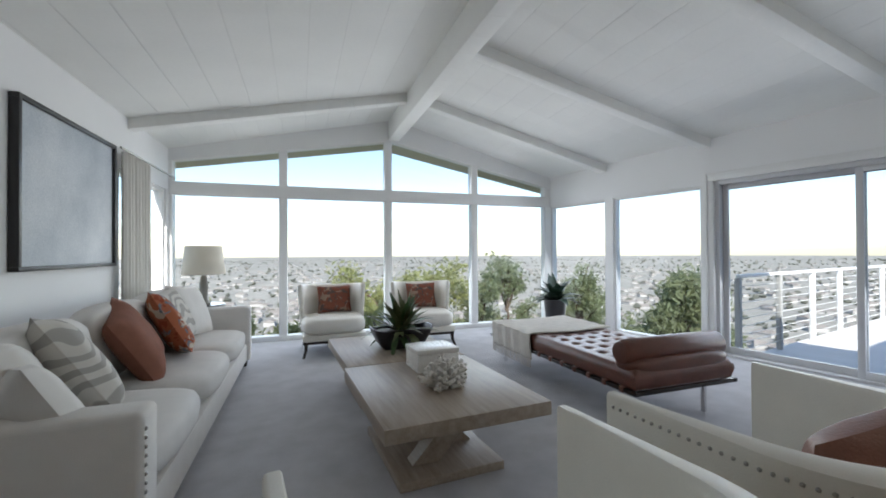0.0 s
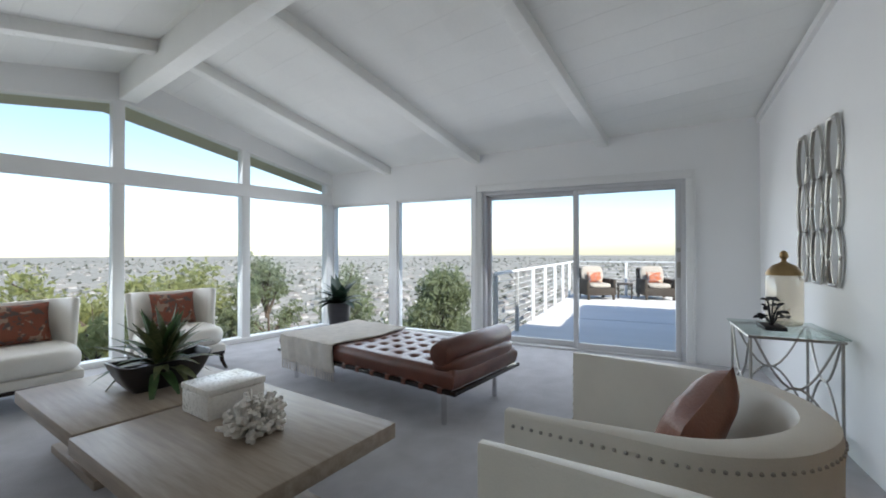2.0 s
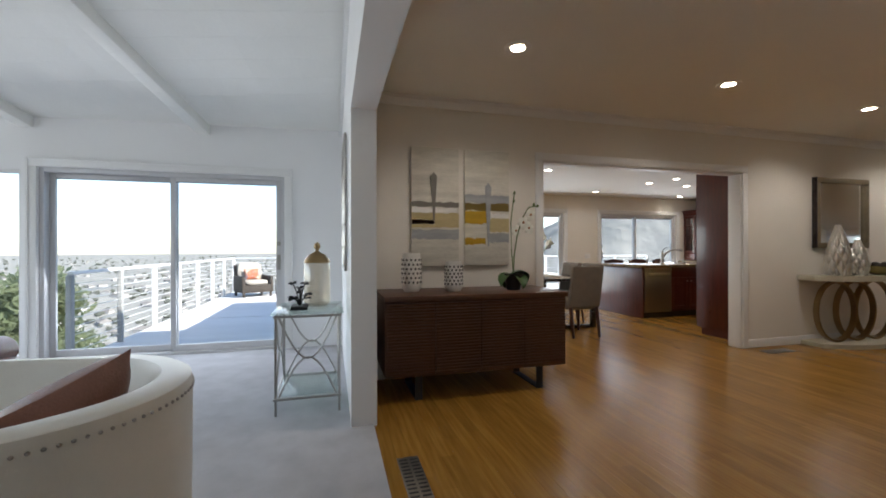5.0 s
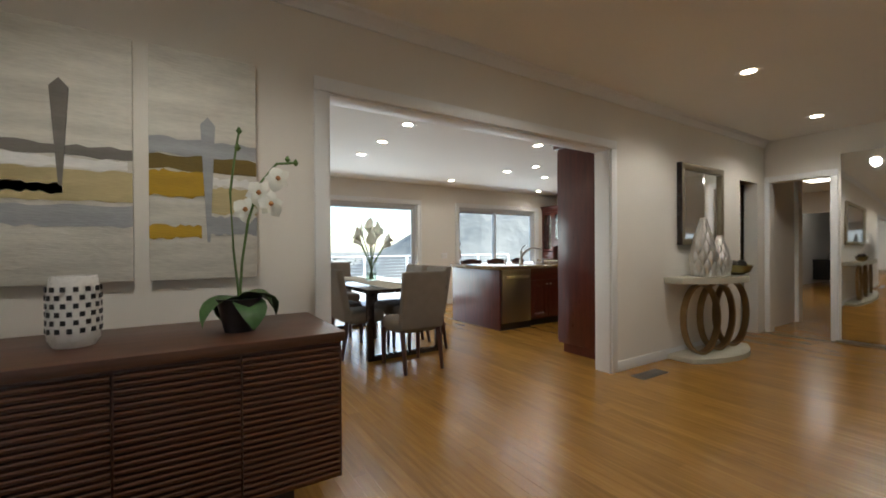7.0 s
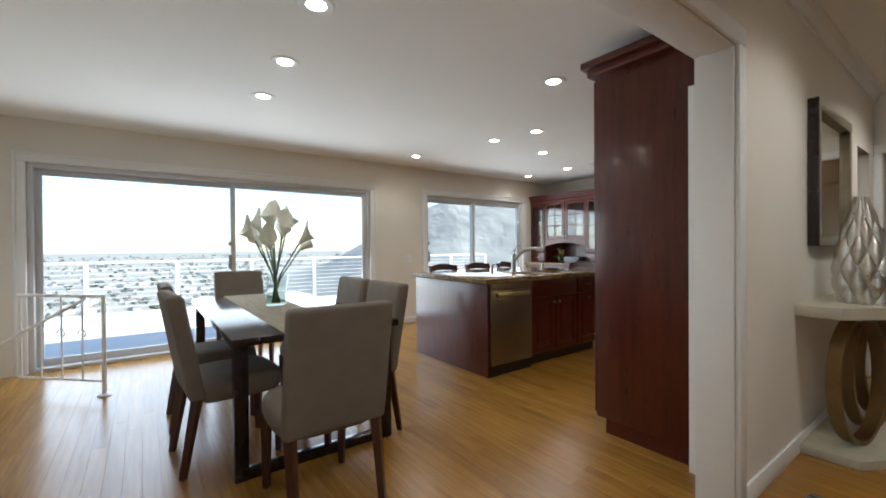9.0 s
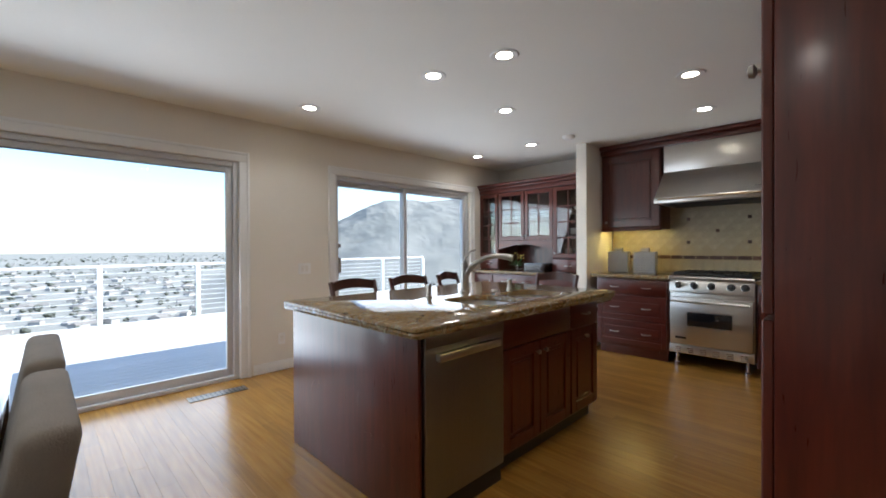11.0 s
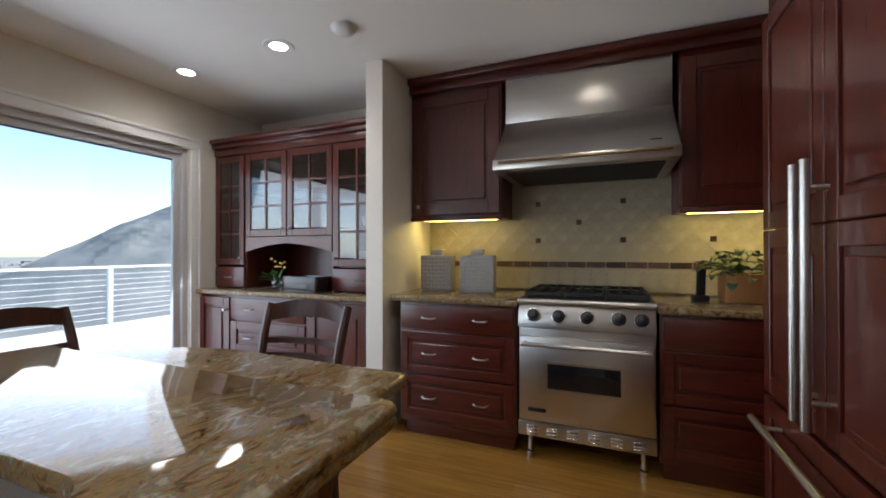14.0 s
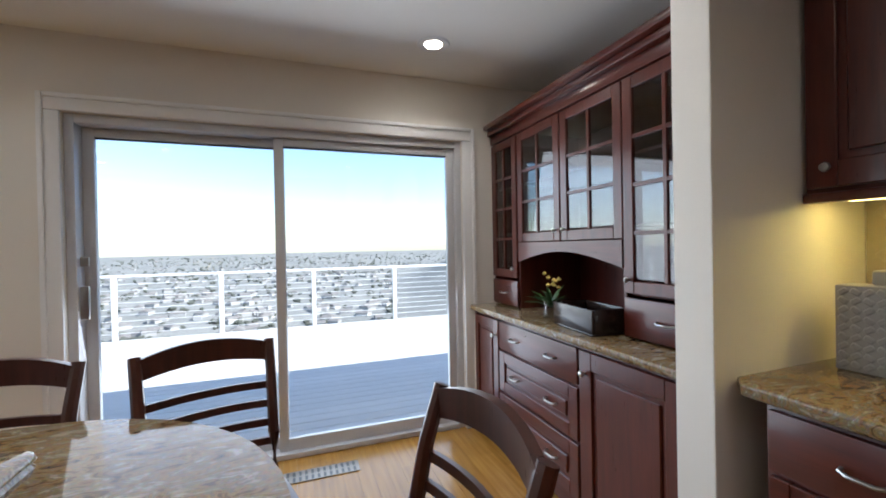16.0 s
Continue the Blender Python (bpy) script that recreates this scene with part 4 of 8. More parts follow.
pillow(SO @ pose(-0.40, 2.72, 0.44, -22, 6, 76), 0.54, 0.52, 0.17, CREAM_FABRIC, "cream throw pillow beside the sofa arm")

# lamp on its side table
stand = empty("side_table", pose(1.04, 6.72, 0.008), "small round dark side table behind the sofa", "side table")
part("tabletop", lathe([(0.25, 0.58), (0.255, 0.59), (0.255, 0.61), (0.245, 0.62)], 32), ESPRESSO, stand)
part("stem", lathe([(0.14, 0), (0.14, 0.02), (0.03, 0.04), (0.03, 0.58)], 20), ESPRESSO, stand)
lamp = empty("table_lamp", pose(1.06, 6.70, 0.628), "table lamp with cream drum shade and grey base", "lamp")
part("base", lathe([(0.07, 0), (0.075, 0.02), (0.045, 0.06), (0.05, 0.2), (0.035, 0.33), (0.012, 0.37), (0.012, 0.42)], 20), mat("grey_lamp_base", (0.25, 0.24, 0.21), 0.5), lamp)
sh = part("shade", lathe([(0.235, 0.36), (0.195, 0.70)], 32, capped=False), SHADE, lamp)
sh.modifiers.new("thickness", "SOLIDIFY").thickness = 0.003


# coffee tables
def coffee_table(m, w, d, h, label):
    t = empty("coffee_table", m, label, "coffee table", "paired coffee tables")
    part("tabletop", box(-w / 2, -d / 2, h - 0.075, w / 2, d / 2, h, 0.005), LIMED, t)
    part("base_plate", box(-w * 0.36, -d * 0.33, 0, w * 0.30, d * 0.36, 0.05, 0.005), LIMED, t)
    for sx, y in ((1, -0.17), (-1, 0.0), (1, 0.17)):
        part("slanted_leg", slab([(-0.22 * sx, 0, 0.05), (-0.06 * sx, 0, 0.05), (0.22 * sx, 0, h - 0.075), (0.06 * sx, 0, h - 0.075)], (0, y - 0.05, 0), (0, y + 0.05, 0)), LIMED, t, smooth=False)
    return t


coffee_table(pose(2.27, 3.23, 0.008, 0, 0, -8), 0.93, 1.1, 0.42, "limed oak coffee table with crossed slanted legs")
coffee_table(pose(2.49, 4.42, 0.008, 0, 0, -8), 0.95, 1.08, 0.39, "limed oak coffee table with a dark planter on it")

storage = empty("lidded_box", pose(2.43, 3.55, 0.428, 0, 0, -8), "white stone lidded box on the coffee table", "box")
part("body", box(-0.15, -0.13, 0, 0.15, 0.13, 0.115, 0.004), WHITE_CERAMIC, storage)
part("lid", box(-0.154, -0.134, 0.118, 0.154, 0.134, 0.15, 0.004), WHITE_CERAMIC, storage)

bm = bmesh.new()
rc = random.Random(3)
for i in range(90):
    a, e = rc.uniform(0, 6.283), rc.uniform(0.15, 1.5)
    d = Vector((math.cos(a) * math.cos(e), math.sin(a) * math.cos(e), math.sin(e)))
    r = rc.uniform(0.10, 0.14)
    p0, p1 = d * 0.04, d * r + Vector((rc.uniform(-1, 1), rc.uniform(-1, 1), rc.uniform(-1, 1))) * 0.012
    tube([p0, p0.lerp(p1, 0.6) + Vector((rc.uniform(-1, 1), rc.uniform(-1, 1), 0)) * 0.008, p1], 0.012, 6, bm, radii=[0.014, 0.012, 0.008])
    p2 = p0.lerp(p1, 0.6) + Vector((rc.uniform(-1, 1), rc.uniform(-1, 1), rc.uniform(-0.3, 1))).normalized() * 0.04
    tube([p0.lerp(p1, 0.55), p2], 0.01, 6, bm, radii=[0.011, 0.008])
for v in bm.verts:
    v.co.z = max(0.0, v.co.z)
    v.co.x *= 1.15
    v.co *= 1.25
coral = link("coral", bm, CORAL, smooth=True)
coral.matrix_world = pose(2.30, 3.17, 0.428, 0, 0, 20)
tagged(coral, "branching white coral ornament on the coffee table", "coral")


def leaf(length, width, bend, droop, bm, m, fold=0.25, n=7, tip=1.0):
    """A strap leaf that rises and arches over, from the origin along y."""
    t = bmesh.new()
    prev = None
    for i in range(n + 1):
        s = i / n
        w = width * math.sin(math.pi * min(1, (s * 0.86 + 0.10))) ** 0.8 * (1 - s ** 6 * tip)
        ang = bend + (droop - bend) * s
        if i == 0:
            pos = Vector((0, 0, 0))
        else:
            pos = pos + Vector((0, math.cos(ang), math.sin(ang))) * (length / n)
        nrm = Vector((0, -math.sin(ang), math.cos(ang)))
        row = [t.verts.new(pos + Vector((-w / 2, 0, 0)) + nrm * fold * w * 0.5), t.verts.new(pos), t.verts.new(pos + Vector((w / 2, 0, 0)) + nrm * fold * w * 0.5)]
        if prev:
            t.faces.new((prev[0], prev[1], row[1], row[0]))
            t.faces.new((prev[1], prev[2], row[2], row[1]))
        prev = row
    placed(t, m)
    return merge(bm, t)


def rosette(name, m, potmesh, potmat, leaves, length, width, materials, label, category="plant", seed=1, height=0.0, low=0.1, droop=(-0.9, 0.3), pot_name="pot"):
    p = empty(name, m, label, category)
    part(pot_name, potmesh, potmat, p)
    rr = random.Random(seed)
    for k, material in enumerate(materials):
        bm = bmesh.new()
        for i in range(leaves):
            a = rr.uniform(0, 360)
            bend = rr.uniform(low, 1.45)
            leaf(length * rr.uniform(0.7, 1.1), width * rr.uniform(0.8, 1.2), bend, bend - rr.uniform(0.2, 0.9) + droop[1] * 0.2 if bend > 1.1 else bend - rr.uniform(0.4, 1.3), bm,
                 pose(rr.uniform(-0.04, 0.04), rr.uniform(-0.04, 0.04), height, 0, 0, a))
        part("leaves", bm, material, p)
    return p


bm = bmesh.new()
levels = []
for wide, deep, z in ((0.17, 0.085, 0.0), (0.215, 0.11, 0.05), (0.25, 0.13, 0.11), (0.275, 0.145, 0.17), (0.262, 0.132, 0.17), (0.245, 0.12, 0.13)):
    ring = []
    for k in range(32):
        a = (k + 0.5) * 2 * math.pi / 32
        ca, sa = math.cos(a), math.sin(a)
        flare = 0.02 * abs(ca) ** 3 * (z / 0.17)
        ring.append(bm.verts.new((wide * math.copysign(abs(ca) ** 0.35, ca), deep * math.copysign(abs(sa) ** 0.35, sa), z + flare)))
    levels.append(ring)
bm.faces.new(levels[0][::-1])
for a, b in zip(levels, levels[1:]):
    for k in range(32):
        bm.faces.new((a[k], a[(k + 1) % 32], b[(k + 1) % 32], b[k]))
bm.faces.new(levels[-1])
planter = rosette("potted_plant", pose(2.56, 4.34, 0.398, 0, 0, -8), bm, POT_DARK, 34, 0.37, 0.062, (LEAF_PALE, LEAF), "variegated strap-leaf plant in a tapered dark planter", seed=4, height=0.13, low=0.1, pot_name="planter")
blades = bmesh.new()
for a, b in ((100, 1.15), (250, 1.35), (20, 1.0)):
    leaf(0.40, 0.085, b, b + 0.1, blades, pose(0.02, 0, 0.13, 0, 0, a), 0.35)
part("broad_leaves", blades, LEAF, planter)
rosette("potted_plant", pose(5.88, 5.68, 0.008), lathe([(0.13, 0), (0.18, 0.46), (0.185, 0.48), (0.17, 0.48), (0.16, 0.44)], 24), POT_DARK, 20, 0.46, 0.13, (LEAF_DARK, LEAF_DARK), "agave-like succulent in a tall dark pot", seed=8, height=0.45, low=0.35)


# slipper chairs by the gable windows
def wing_chair(m, label):
    c = empty("slipper_chair", m, label, "armchair", "gable window chairs")
    part("seat", blob(-0.38, -0.40, 0.25, 0.38, 0.32, 0.45, 0.4), CREAM_LEATHER, c)
    part("apron", box(-0.37, -0.37, 0.18, 0.37, 0.34, 0.26, 0.02), CREAM_LEATHER, c)
    bm = bmesh.new()
    n, rows = 18, []
    for i in range(n + 1):
        s = i / n * 2 - 1
        x = 0.40 * math.sin(s * 1.35) / math.sin(1.35)
        y = 0.34 - 0.34 * abs(s) ** 3
        zt = 0.80 + 0.03 * abs(s) ** 2
        lean = 0.06
        rows.append([bm.verts.new((x * 0.97, y, 0.22)), bm.verts.new((x * 1.02, y + lean * 0.5, 0.5)), bm.verts.new((x * 1.08, y + lean, zt))])
    for a, b in zip(rows, rows[1:]):
        for k in (0, 1):
            bm.faces.new((a[k], b[k], b[k + 1], a[k + 1]))
    back = part("backrest", bm, CREAM_LEATHER, c)
    back.modifiers.new("thickness", "SOLIDIFY").thickness = 0.06
    back.modifiers.new("round", "BEVEL").width = 0.015
    part("seat_rail", box(-0.36, -0.36, 0.15, 0.36, 0.33, 0.185, 0.006), ESPRESSO, c)
    for x in (-0.33, 0.33):
        part("leg", tube([(x, -0.33, 0.16), (x * 1.02, -0.345, 0.08), (x * 1.1, -0.39, 0)], 0.02, 8, radii=[0.026, 0.02, 0.016]), ESPRESSO, c)
        part("leg", tube([(x, 0.30, 0.16), (x * 1.02, 0.33, 0.08), (x * 1.05, 0.38, 0)], 0.02, 8, radii=[0.026, 0.02, 0.016]), ESPRESSO, c)
    return c


CH1, CH2 = pose(2.48, 6.22, 0.008, 0, 0, -11), pose(3.66, 6.02, 0.008, 0, 0, -15)
w1 = wing_chair(CH1, "cream leather slipper chair with curved wing back and dark legs")
copy_thing(w1, CH2)
for m in (CH1, CH2):
    pillow(m @ pose(0.04, 0.16, 0.445, -16, 0, 4), 0.44, 0.36, 0.13, RUST_PRINT, "rust patterned pillow on a slipper chair", "chair pillows")

# daybed
DB = pose(4.16, 3.64, 0.008, 0, 0, LIV)
daybed = empty("daybed", DB, "tufted brown leather daybed on a slatted frame with steel legs", "daybed")
DW, DL = 0.46, 1.06
bm = bmesh.new()
nx, ny = 56, 110
grid = []
for j in range(ny + 1):
    row = []
    for i in range(nx + 1):
        x, y = -DW + 2 * DW * i / nx, -DL + 2 * DL * j / ny
        u, v = (x + DW) / (2 * DW) * 6, (y + DL) / (2 * DL) * 13
        d = 9.0
        for iu in (math.floor(u), math.floor(u) + 1):
            for iv in (math.floor(v), math.floor(v) + 1):
                if 0 < iu < 6 and 0 < iv < 13:
                    d = min(d, math.hypot((u - iu) * 0.153, (v - iv) * 0.163))
        dip = 0.034 * math.exp(-(d / 0.03) ** 2) if d < 1 else 0
        edge = min(DW - abs(x), DL - abs(y))
        z = 0.435 - dip - 0.035 * max(0.0, 1 - edge / 0.035) ** 2
        row.append(bm.verts.new((x, y, z)))
    grid.append(row)
for j in range(ny):
    for i in range(nx):
        bm.faces.new((grid[j][i], grid[j][i + 1], grid[j + 1][i + 1], grid[j + 1][i]))
loop = [grid[0][i] for i in range(nx + 1)] + [grid[j][nx] for j in range(1, ny + 1)] + [grid[ny][i] for i in range(nx - 1, -1, -1)] + [grid[j][0] for j in range(ny - 1, 0, -1)]
mid = [bm.verts.new((v.co.x * 1.012, v.co.y * 1.006, 0.365)) for v in loop]
bot = [bm.verts.new((v.co.x * 0.985, v.co.y * 0.99, 0.30)) for v in loop]
for a, b in ((loop, mid), (mid, bot)):
    for k in range(len(a)):
        bm.faces.new((a[k], a[(k + 1) % len(a)], b[(k + 1) % len(a)], b[k]))
bm.faces.new(bot)
mattress = part("mattress", bm, BROWN_LEATHER, daybed)
button_mesh = None
for iu in range(1, 6):
    for iv in range(1, 13):
        if button_mesh is None:
            bt = part("button", lathe([(0.012, 0), (0.009, 0.005), (0.001, 0.007)], 8), BROWN_LEATHER, mattress)
            button_mesh = bt.data
        else:
            bt = new("button", button_mesh)
            bt.parent = mattress
        bt.location = (-DW + iu * 2 * DW / 6, -DL + iv * 2 * DL / 13, 0.401)
part("bolster", placed(lathe([(0.03, -0.47), (0.075, -0.465), (0.092, -0.44), (0.095, 0), (0.092, 0.44), (0.075, 0.465), (0.03, 0.47)], 24), pose(0, -DL + 0.13, 0.525, 0, 90, 0)), BROWN_LEATHER, daybed)
part("bolster", blob(-0.46, -DL - 0.0, 0.385, 0.46, -DL + 0.24, 0.50, 0.4), BROWN_LEATHER, daybed)
for x in (-DW, DW):
    part("frame_rail", box(x - 0.018, -DL - 0.02, 0.265, x + 0.018, DL + 0.02, 0.295, 0.004), ESPRESSO, daybed)
for y in (-DL, DL):
    part("frame_rail", box(-DW + 0.018, y - 0.018, 0.265, DW - 0.018, y + 0.018, 0.295, 0.004), ESPRESSO, daybed)
for k in range(12):
    y = -DL + 0.09 + k * 0.17
    part("strap", box(-DW - 0.021, y, 0.262, DW + 0.021, y + 0.04, 0.301, 0.003), BROWN_LEATHER, daybed)
for x in (-0.36, 0.36):
    for y in (-0.90, 0.93):
        part("leg", lathe([(0.017, 0), (0.02, 0.005), (0.02, 0.265)], 14, (x, y, 0)), CHROME, daybed)
# throw
bm = bmesh.new()
rt = random.Random(6)
nx, ny = 44, 30
grid = []
for j in range(ny + 1):
    row = []
    for i in range(nx + 1):
        y = DL - 0.10 - 0.78 * j / ny
        arc = -0.72 + 1.30 * i / nx
        if arc < -DW - 0.012:
            x, z = -DW - 0.042 + 0.008 * math.sin(j * 0.9), 0.456 + (arc + DW + 0.012)
        else:
            x, z = arc, 0.456
        x, z = min(x, DW + 0.0), z
        z += 0.006 * noise.noise(Vector((x * 7, y * 7, 1)))
        row.append(bm.verts.new((x, y + 0.03 * math.sin(i * 0.2), z)))
    grid.append(row)
for j in range(ny):
    for i in range(nx):
        bm.faces.new((grid[j][i], grid[j][i + 1], grid[j + 1][i + 1], grid[j + 1][i]))
throw = link("throw_blanket", bm, THROW, smooth=True)
throw.matrix_world = DB
throw.modifiers.new("thickness", "SOLIDIFY").thickness = 0.012
tagged(throw, "cream woven throw with fringe laid over the daybed", "blanket")
fr = bmesh.new()
for i in range(60):
    y = DL - 0.10 - 0.78 * i / 59
    tube([(-DW - 0.042, y, 0.21), (-DW - 0.042 + rt.uniform(-0.01, 0.01), y + rt.uniform(-0.01, 0.01), 0.13)], 0.003, 4, fr)
part("fringe", fr, THROW, throw)


# tub chairs
def tub_chair(m, label):
    c = empty("tub_chair", m, label, "armchair", "tub chairs")
    bm = bmesh.new()
    path = []
    w, d = 0.44, 0.44
    for i in range(9):
        path.append((w, d - i * (d + 0.03) / 8))
    for i in range(1, 24):
        a = -math.pi * i / 24
        path.append((w * math.cos(a) * (1 - 0.06 * math.sin(-a)), -0.03 + 0.40 * math.sin(a)))
    for i in range(9):
        path.append((-w, -0.03 + i * (d + 0.03) / 8))
    rings = []
    n = len(path)
    for i, (x, y) in enumerate(path):
        a, b = Vector((*path[max(0, i - 1)], 0)), Vector((*path[min(n - 1, i + 1)], 0))
        t = (b - a).normalized()
        o = Vector((-t.y, t.x, 0)) * -1
        if o.dot(Vector((x, y + 0.03, 0))) < 0:
            o = -o
        back = max(0.0, min(1.0, (0.30 - y) / 0.6))
        th = 0.036 + 0.075 * back
        top = 0.742 + 0.006 * back
        roll = 0.008 + 0.022 * back
        prof = [(0.0, 0.10), (0.004, 0.4), (0.006, top - roll * 1.4), (0.002, top - roll * 0.4), (-roll * 0.6, top), (-th + roll * 0.7, top), (-th, top - roll), (-th, 0.4), (-th, 0.10)]
        rings.append([bm.verts.new(Vector((x, y, 0)) + o * k + Vector((0, 0, z))) for k, z in prof])
    for a, b in zip(rings, rings[1:]):
        for k in range(8):
            bm.faces.new((a[k], a[k + 1], b[k + 1], b[k]))
        bm.faces.new((a[8], a[0], b[0], b[8]))
    bm.faces.new(rings[0])
    bm.faces.new(rings[-1][::-1])
    shell = part("shell", bm, CREAM_LEATHER, c)
    nails = bmesh.new()
    for i in range(0, n - 1):
        for s in (0.0, 0.5):
            x = path[i][0] * (1 - s) + path[i + 1][0] * s
            y = path[i][1] * (1 - s) + path[i + 1][1] * s
            o = Vector((x, y * 0.6 if y < 0 else 0, 0)).normalized()
            ball = bmesh.new()
            bmesh.ops.create_icosphere(ball, subdivisions=1, radius=0.0065)
            placed(ball, Matrix.Translation(Vector((x, y, 0.700)) + o * 0.007))
            merge(nails, ball)
    for x in (-w + 0.012, w - 0.012):
        for k in range(14):
            ball = bmesh.new()
            bmesh.ops.create_icosphere(ball, subdivisions=1, radius=0.008)
            placed(ball, Matrix.Translation((x - (0.006 if x > 0 else -0.006), d + 0.002, 0.2 + 0.036 * k)))
            merge(nails, ball)
    part("nailhead_trim", nails, NICKEL, shell, "close row of dull nailheads")
    part("seat_cushion", blob(-0.385, -0.34, 0.27, 0.385, 0.45, 0.45, 0.5), CREAM_LEATHER, c)
    part("seat_base", box(-0.42, -0.30, 0.09, 0.42, 0.42, 0.28, 0.02), CREAM_LEATHER, c)
    for x in (-0.36, 0.36):
        for y in (-0.24, 0.36):
            part("leg", lathe([(0.016, 0), (0.024, 0.1)], 10, (x, y, 0)), ESPRESSO, c)
    return c


T1, T2 = pose(2.62, 1.46, 0.008, 0, 0, -6), pose(1.545, 1.53, 0.008, 0, 0, -4)
tub = tub_chair(T1, "cream leather tub chair with nailhead trim and rounded back")
copy_thing(tub, T2)
pillow(T1 @ pose(0.11, 0.0, 0.435, -24, 14, 160), 0.44, 0.38, 0.17, TAN_LEATHER, "brown leather pillow in the tub chair", "chair pillows")

# glass side table with jar
console = empty("glass_side_table", pose(4.42, 0.71, 0.008), "glass-topped side table with curved silver metal legs", "side table")
gt = part("glass_top", box(-0.31, -0.25, 0.72, 0.31, 0.25, 0.732, 0.003), TABLEGLASS, console)
gs = part("glass_shelf", box(-0.27, -0.21, 0.13, 0.27, 0.21, 0.138, 0.002), TABLEGLASS, console)
for z in (0.705, 0.118):
    part("metal_ring", tube([(-0.29, -0.23, z), (0.29, -0.23, z), (0.29, 0.23, z), (-0.29, 0.23, z)], 0.009, 8, closed=True), NICKEL, console)
for sx in (-1, 1):
    for sy in (-1, 1):
        part("leg", tube([(sx * 0.28, sy * 0.22, 0.0), (sx * 0.28, sy * 0.22, 0.7)], 0.009, 8), NICKEL, console)
    arc = [(sx * 0.28, -0.2 + 0.4 * i / 12, 0.70 - 0.30 * math.sin(math.pi * i / 12)) for i in range(13)]
    part("curved_brace", tube(arc, 0.007, 8), NICKEL, console)
    arc = [(sx * 0.28, -0.2 + 0.4 * i / 12, 0.13 + 0.28 * math.sin(math.pi * i / 12)) for i in range(13)]
    part("curved_brace", tube(arc, 0.007, 8), NICKEL, console)
for sy in (-1, 1):
    arc = [(-0.26 + 0.52 * i / 12, sy * 0.22, 0.70 - 0.30 * math.sin(math.pi * i / 12)) for i in range(13)]
    part("curved_brace", tube(arc, 0.007, 8), NICKEL, console)
    arc = [(-0.26 + 0.52 * i / 12, sy * 0.22, 0.13 + 0.28 * math.sin(math.pi * i / 12)) for i in range(13)]
    part("curved_brace", tube(arc, 0.007, 8), NICKEL, console)
jar = empty("apothecary_jar", pose(4.54, 0.66, 0.742) @ Matrix.Diagonal((0.95, 0.95, 1.22, 1.0)), "smoky mercury glass jar with a knobbed lid", "jar")
part("body", lathe([(0.085, 0), (0.105, 0.01), (0.11, 0.03), (0.11, 0.25), (0.10, 0.28)], 28), APOTHECARY, jar)
part("lid", lathe([(0.112, 0.282), (0.105, 0.30), (0.07, 0.335), (0.03, 0.35), (0.015, 0.36), (0.015, 0.37), (0.028, 0.385), (0.022, 0.41), (0.005, 0.42)], 28), BRASS, jar)
orn = empty("ornament", pose(4.33, 0.78, 0.742), "dark metal flower ornament on a small base", "ornament")
part("base", box(-0.06, -0.035, 0, 0.06, 0.035, 0.015, 0.003), CASTIRON, orn)
bm = bmesh.new()
ro = random.Random(2)
for i in range(8):
    a = i * 2.4
    c = Vector((0.065 * math.cos(a), 0.035 * math.sin(a), 0.075 + 0.04 * math.sin(i * 1.7)))
    tube([(0, 0, 0.012), c * 0.5 + Vector((0, 0, 0.02)), c], 0.003, 5, bm)
    for k in range(5):
        leaf(0.024, 0.02, 0.5, -0.4, bm, Matrix.Translation(c) @ pose(0, 0, 0, ro.uniform(-40, 40), ro.uniform(-40, 40), k * 72), 0.2, 4)
part("flowers", bm, CASTIRON, orn)
orn.matrix_world = orn.matrix_world @ Matrix.Scale(1.7, 4)

# mirror panels on the divider wall
for k in range(3):
    m = empty("wall_mirror", pose(4.41 + 0.27 * k, 0.425, 1.03), "slim lobed wall mirror in a dull silver frame", "mirror", "lobed wall mirrors")
    bm, bm2 = bmesh.new(), bmesh.new()
    prof = []
    H = 1.08
    for i in range(61):
        s = i / 60
        prof.append((0.058 + 0.042 * abs(math.sin(s * 3 * math.pi)) ** 0.6, s * H))
    outline = [(x, 0, z) for x, z in prof] + [(-x, 0, z) for x, z in reversed(prof)]
    slab(outline, (0, 0.0, 0), (0, 0.012, 0), bm)
    part("backing", bm, MIRROR, m, "silvered mirror glass", smooth=False)
    part("frame", tube([(x, 0.016, z) for x, _, z in outline], 0.011, 6, closed=True), NICKEL, m)

# ---- hall ----
# sideboard
sb = empty("sideboard", pose(4.14, 0, 0), "walnut sideboard with ribbed doors on black metal legs", "sideboard")
SY0, SY1 = -1.40, 0.16
part("top", box(-0.015, SY0 - 0.01, 0.79, 0.63, SY1, 0.83, 0.003), WALNUT, sb)
part("body", box(0.012, SY0, 0.20, 0.62, SY1 - 0.01, 0.79, 0.003), WALNUT, sb)
dw = (SY1 - SY0 - 0.04) / 4
for k in range(4):
    y = SY0 + 0.015 + k * (dw + 0.003)
    door = part("door", box(0.002, y, 0.215, 0.013, y + dw - 0.004, 0.775, 0.001), WALNUT, sb)
    me = None
    for j in range(23):
        if me is None:
            rib = part("rib", slab([(0.002, 0, 0), (-0.010, 0, 0.004), (-0.012, 0, 0.011), (-0.010, 0, 0.017), (0.002, 0, 0.021)], (0, y, 0), (0, y + dw - 0.006, 0)), WALNUT, door, smooth=False)
            me = rib.data
        else:
            rib = new("rib", me)
            rib.parent = door
        rib.location = (0, 0, 0.22 + j * 0.0242)
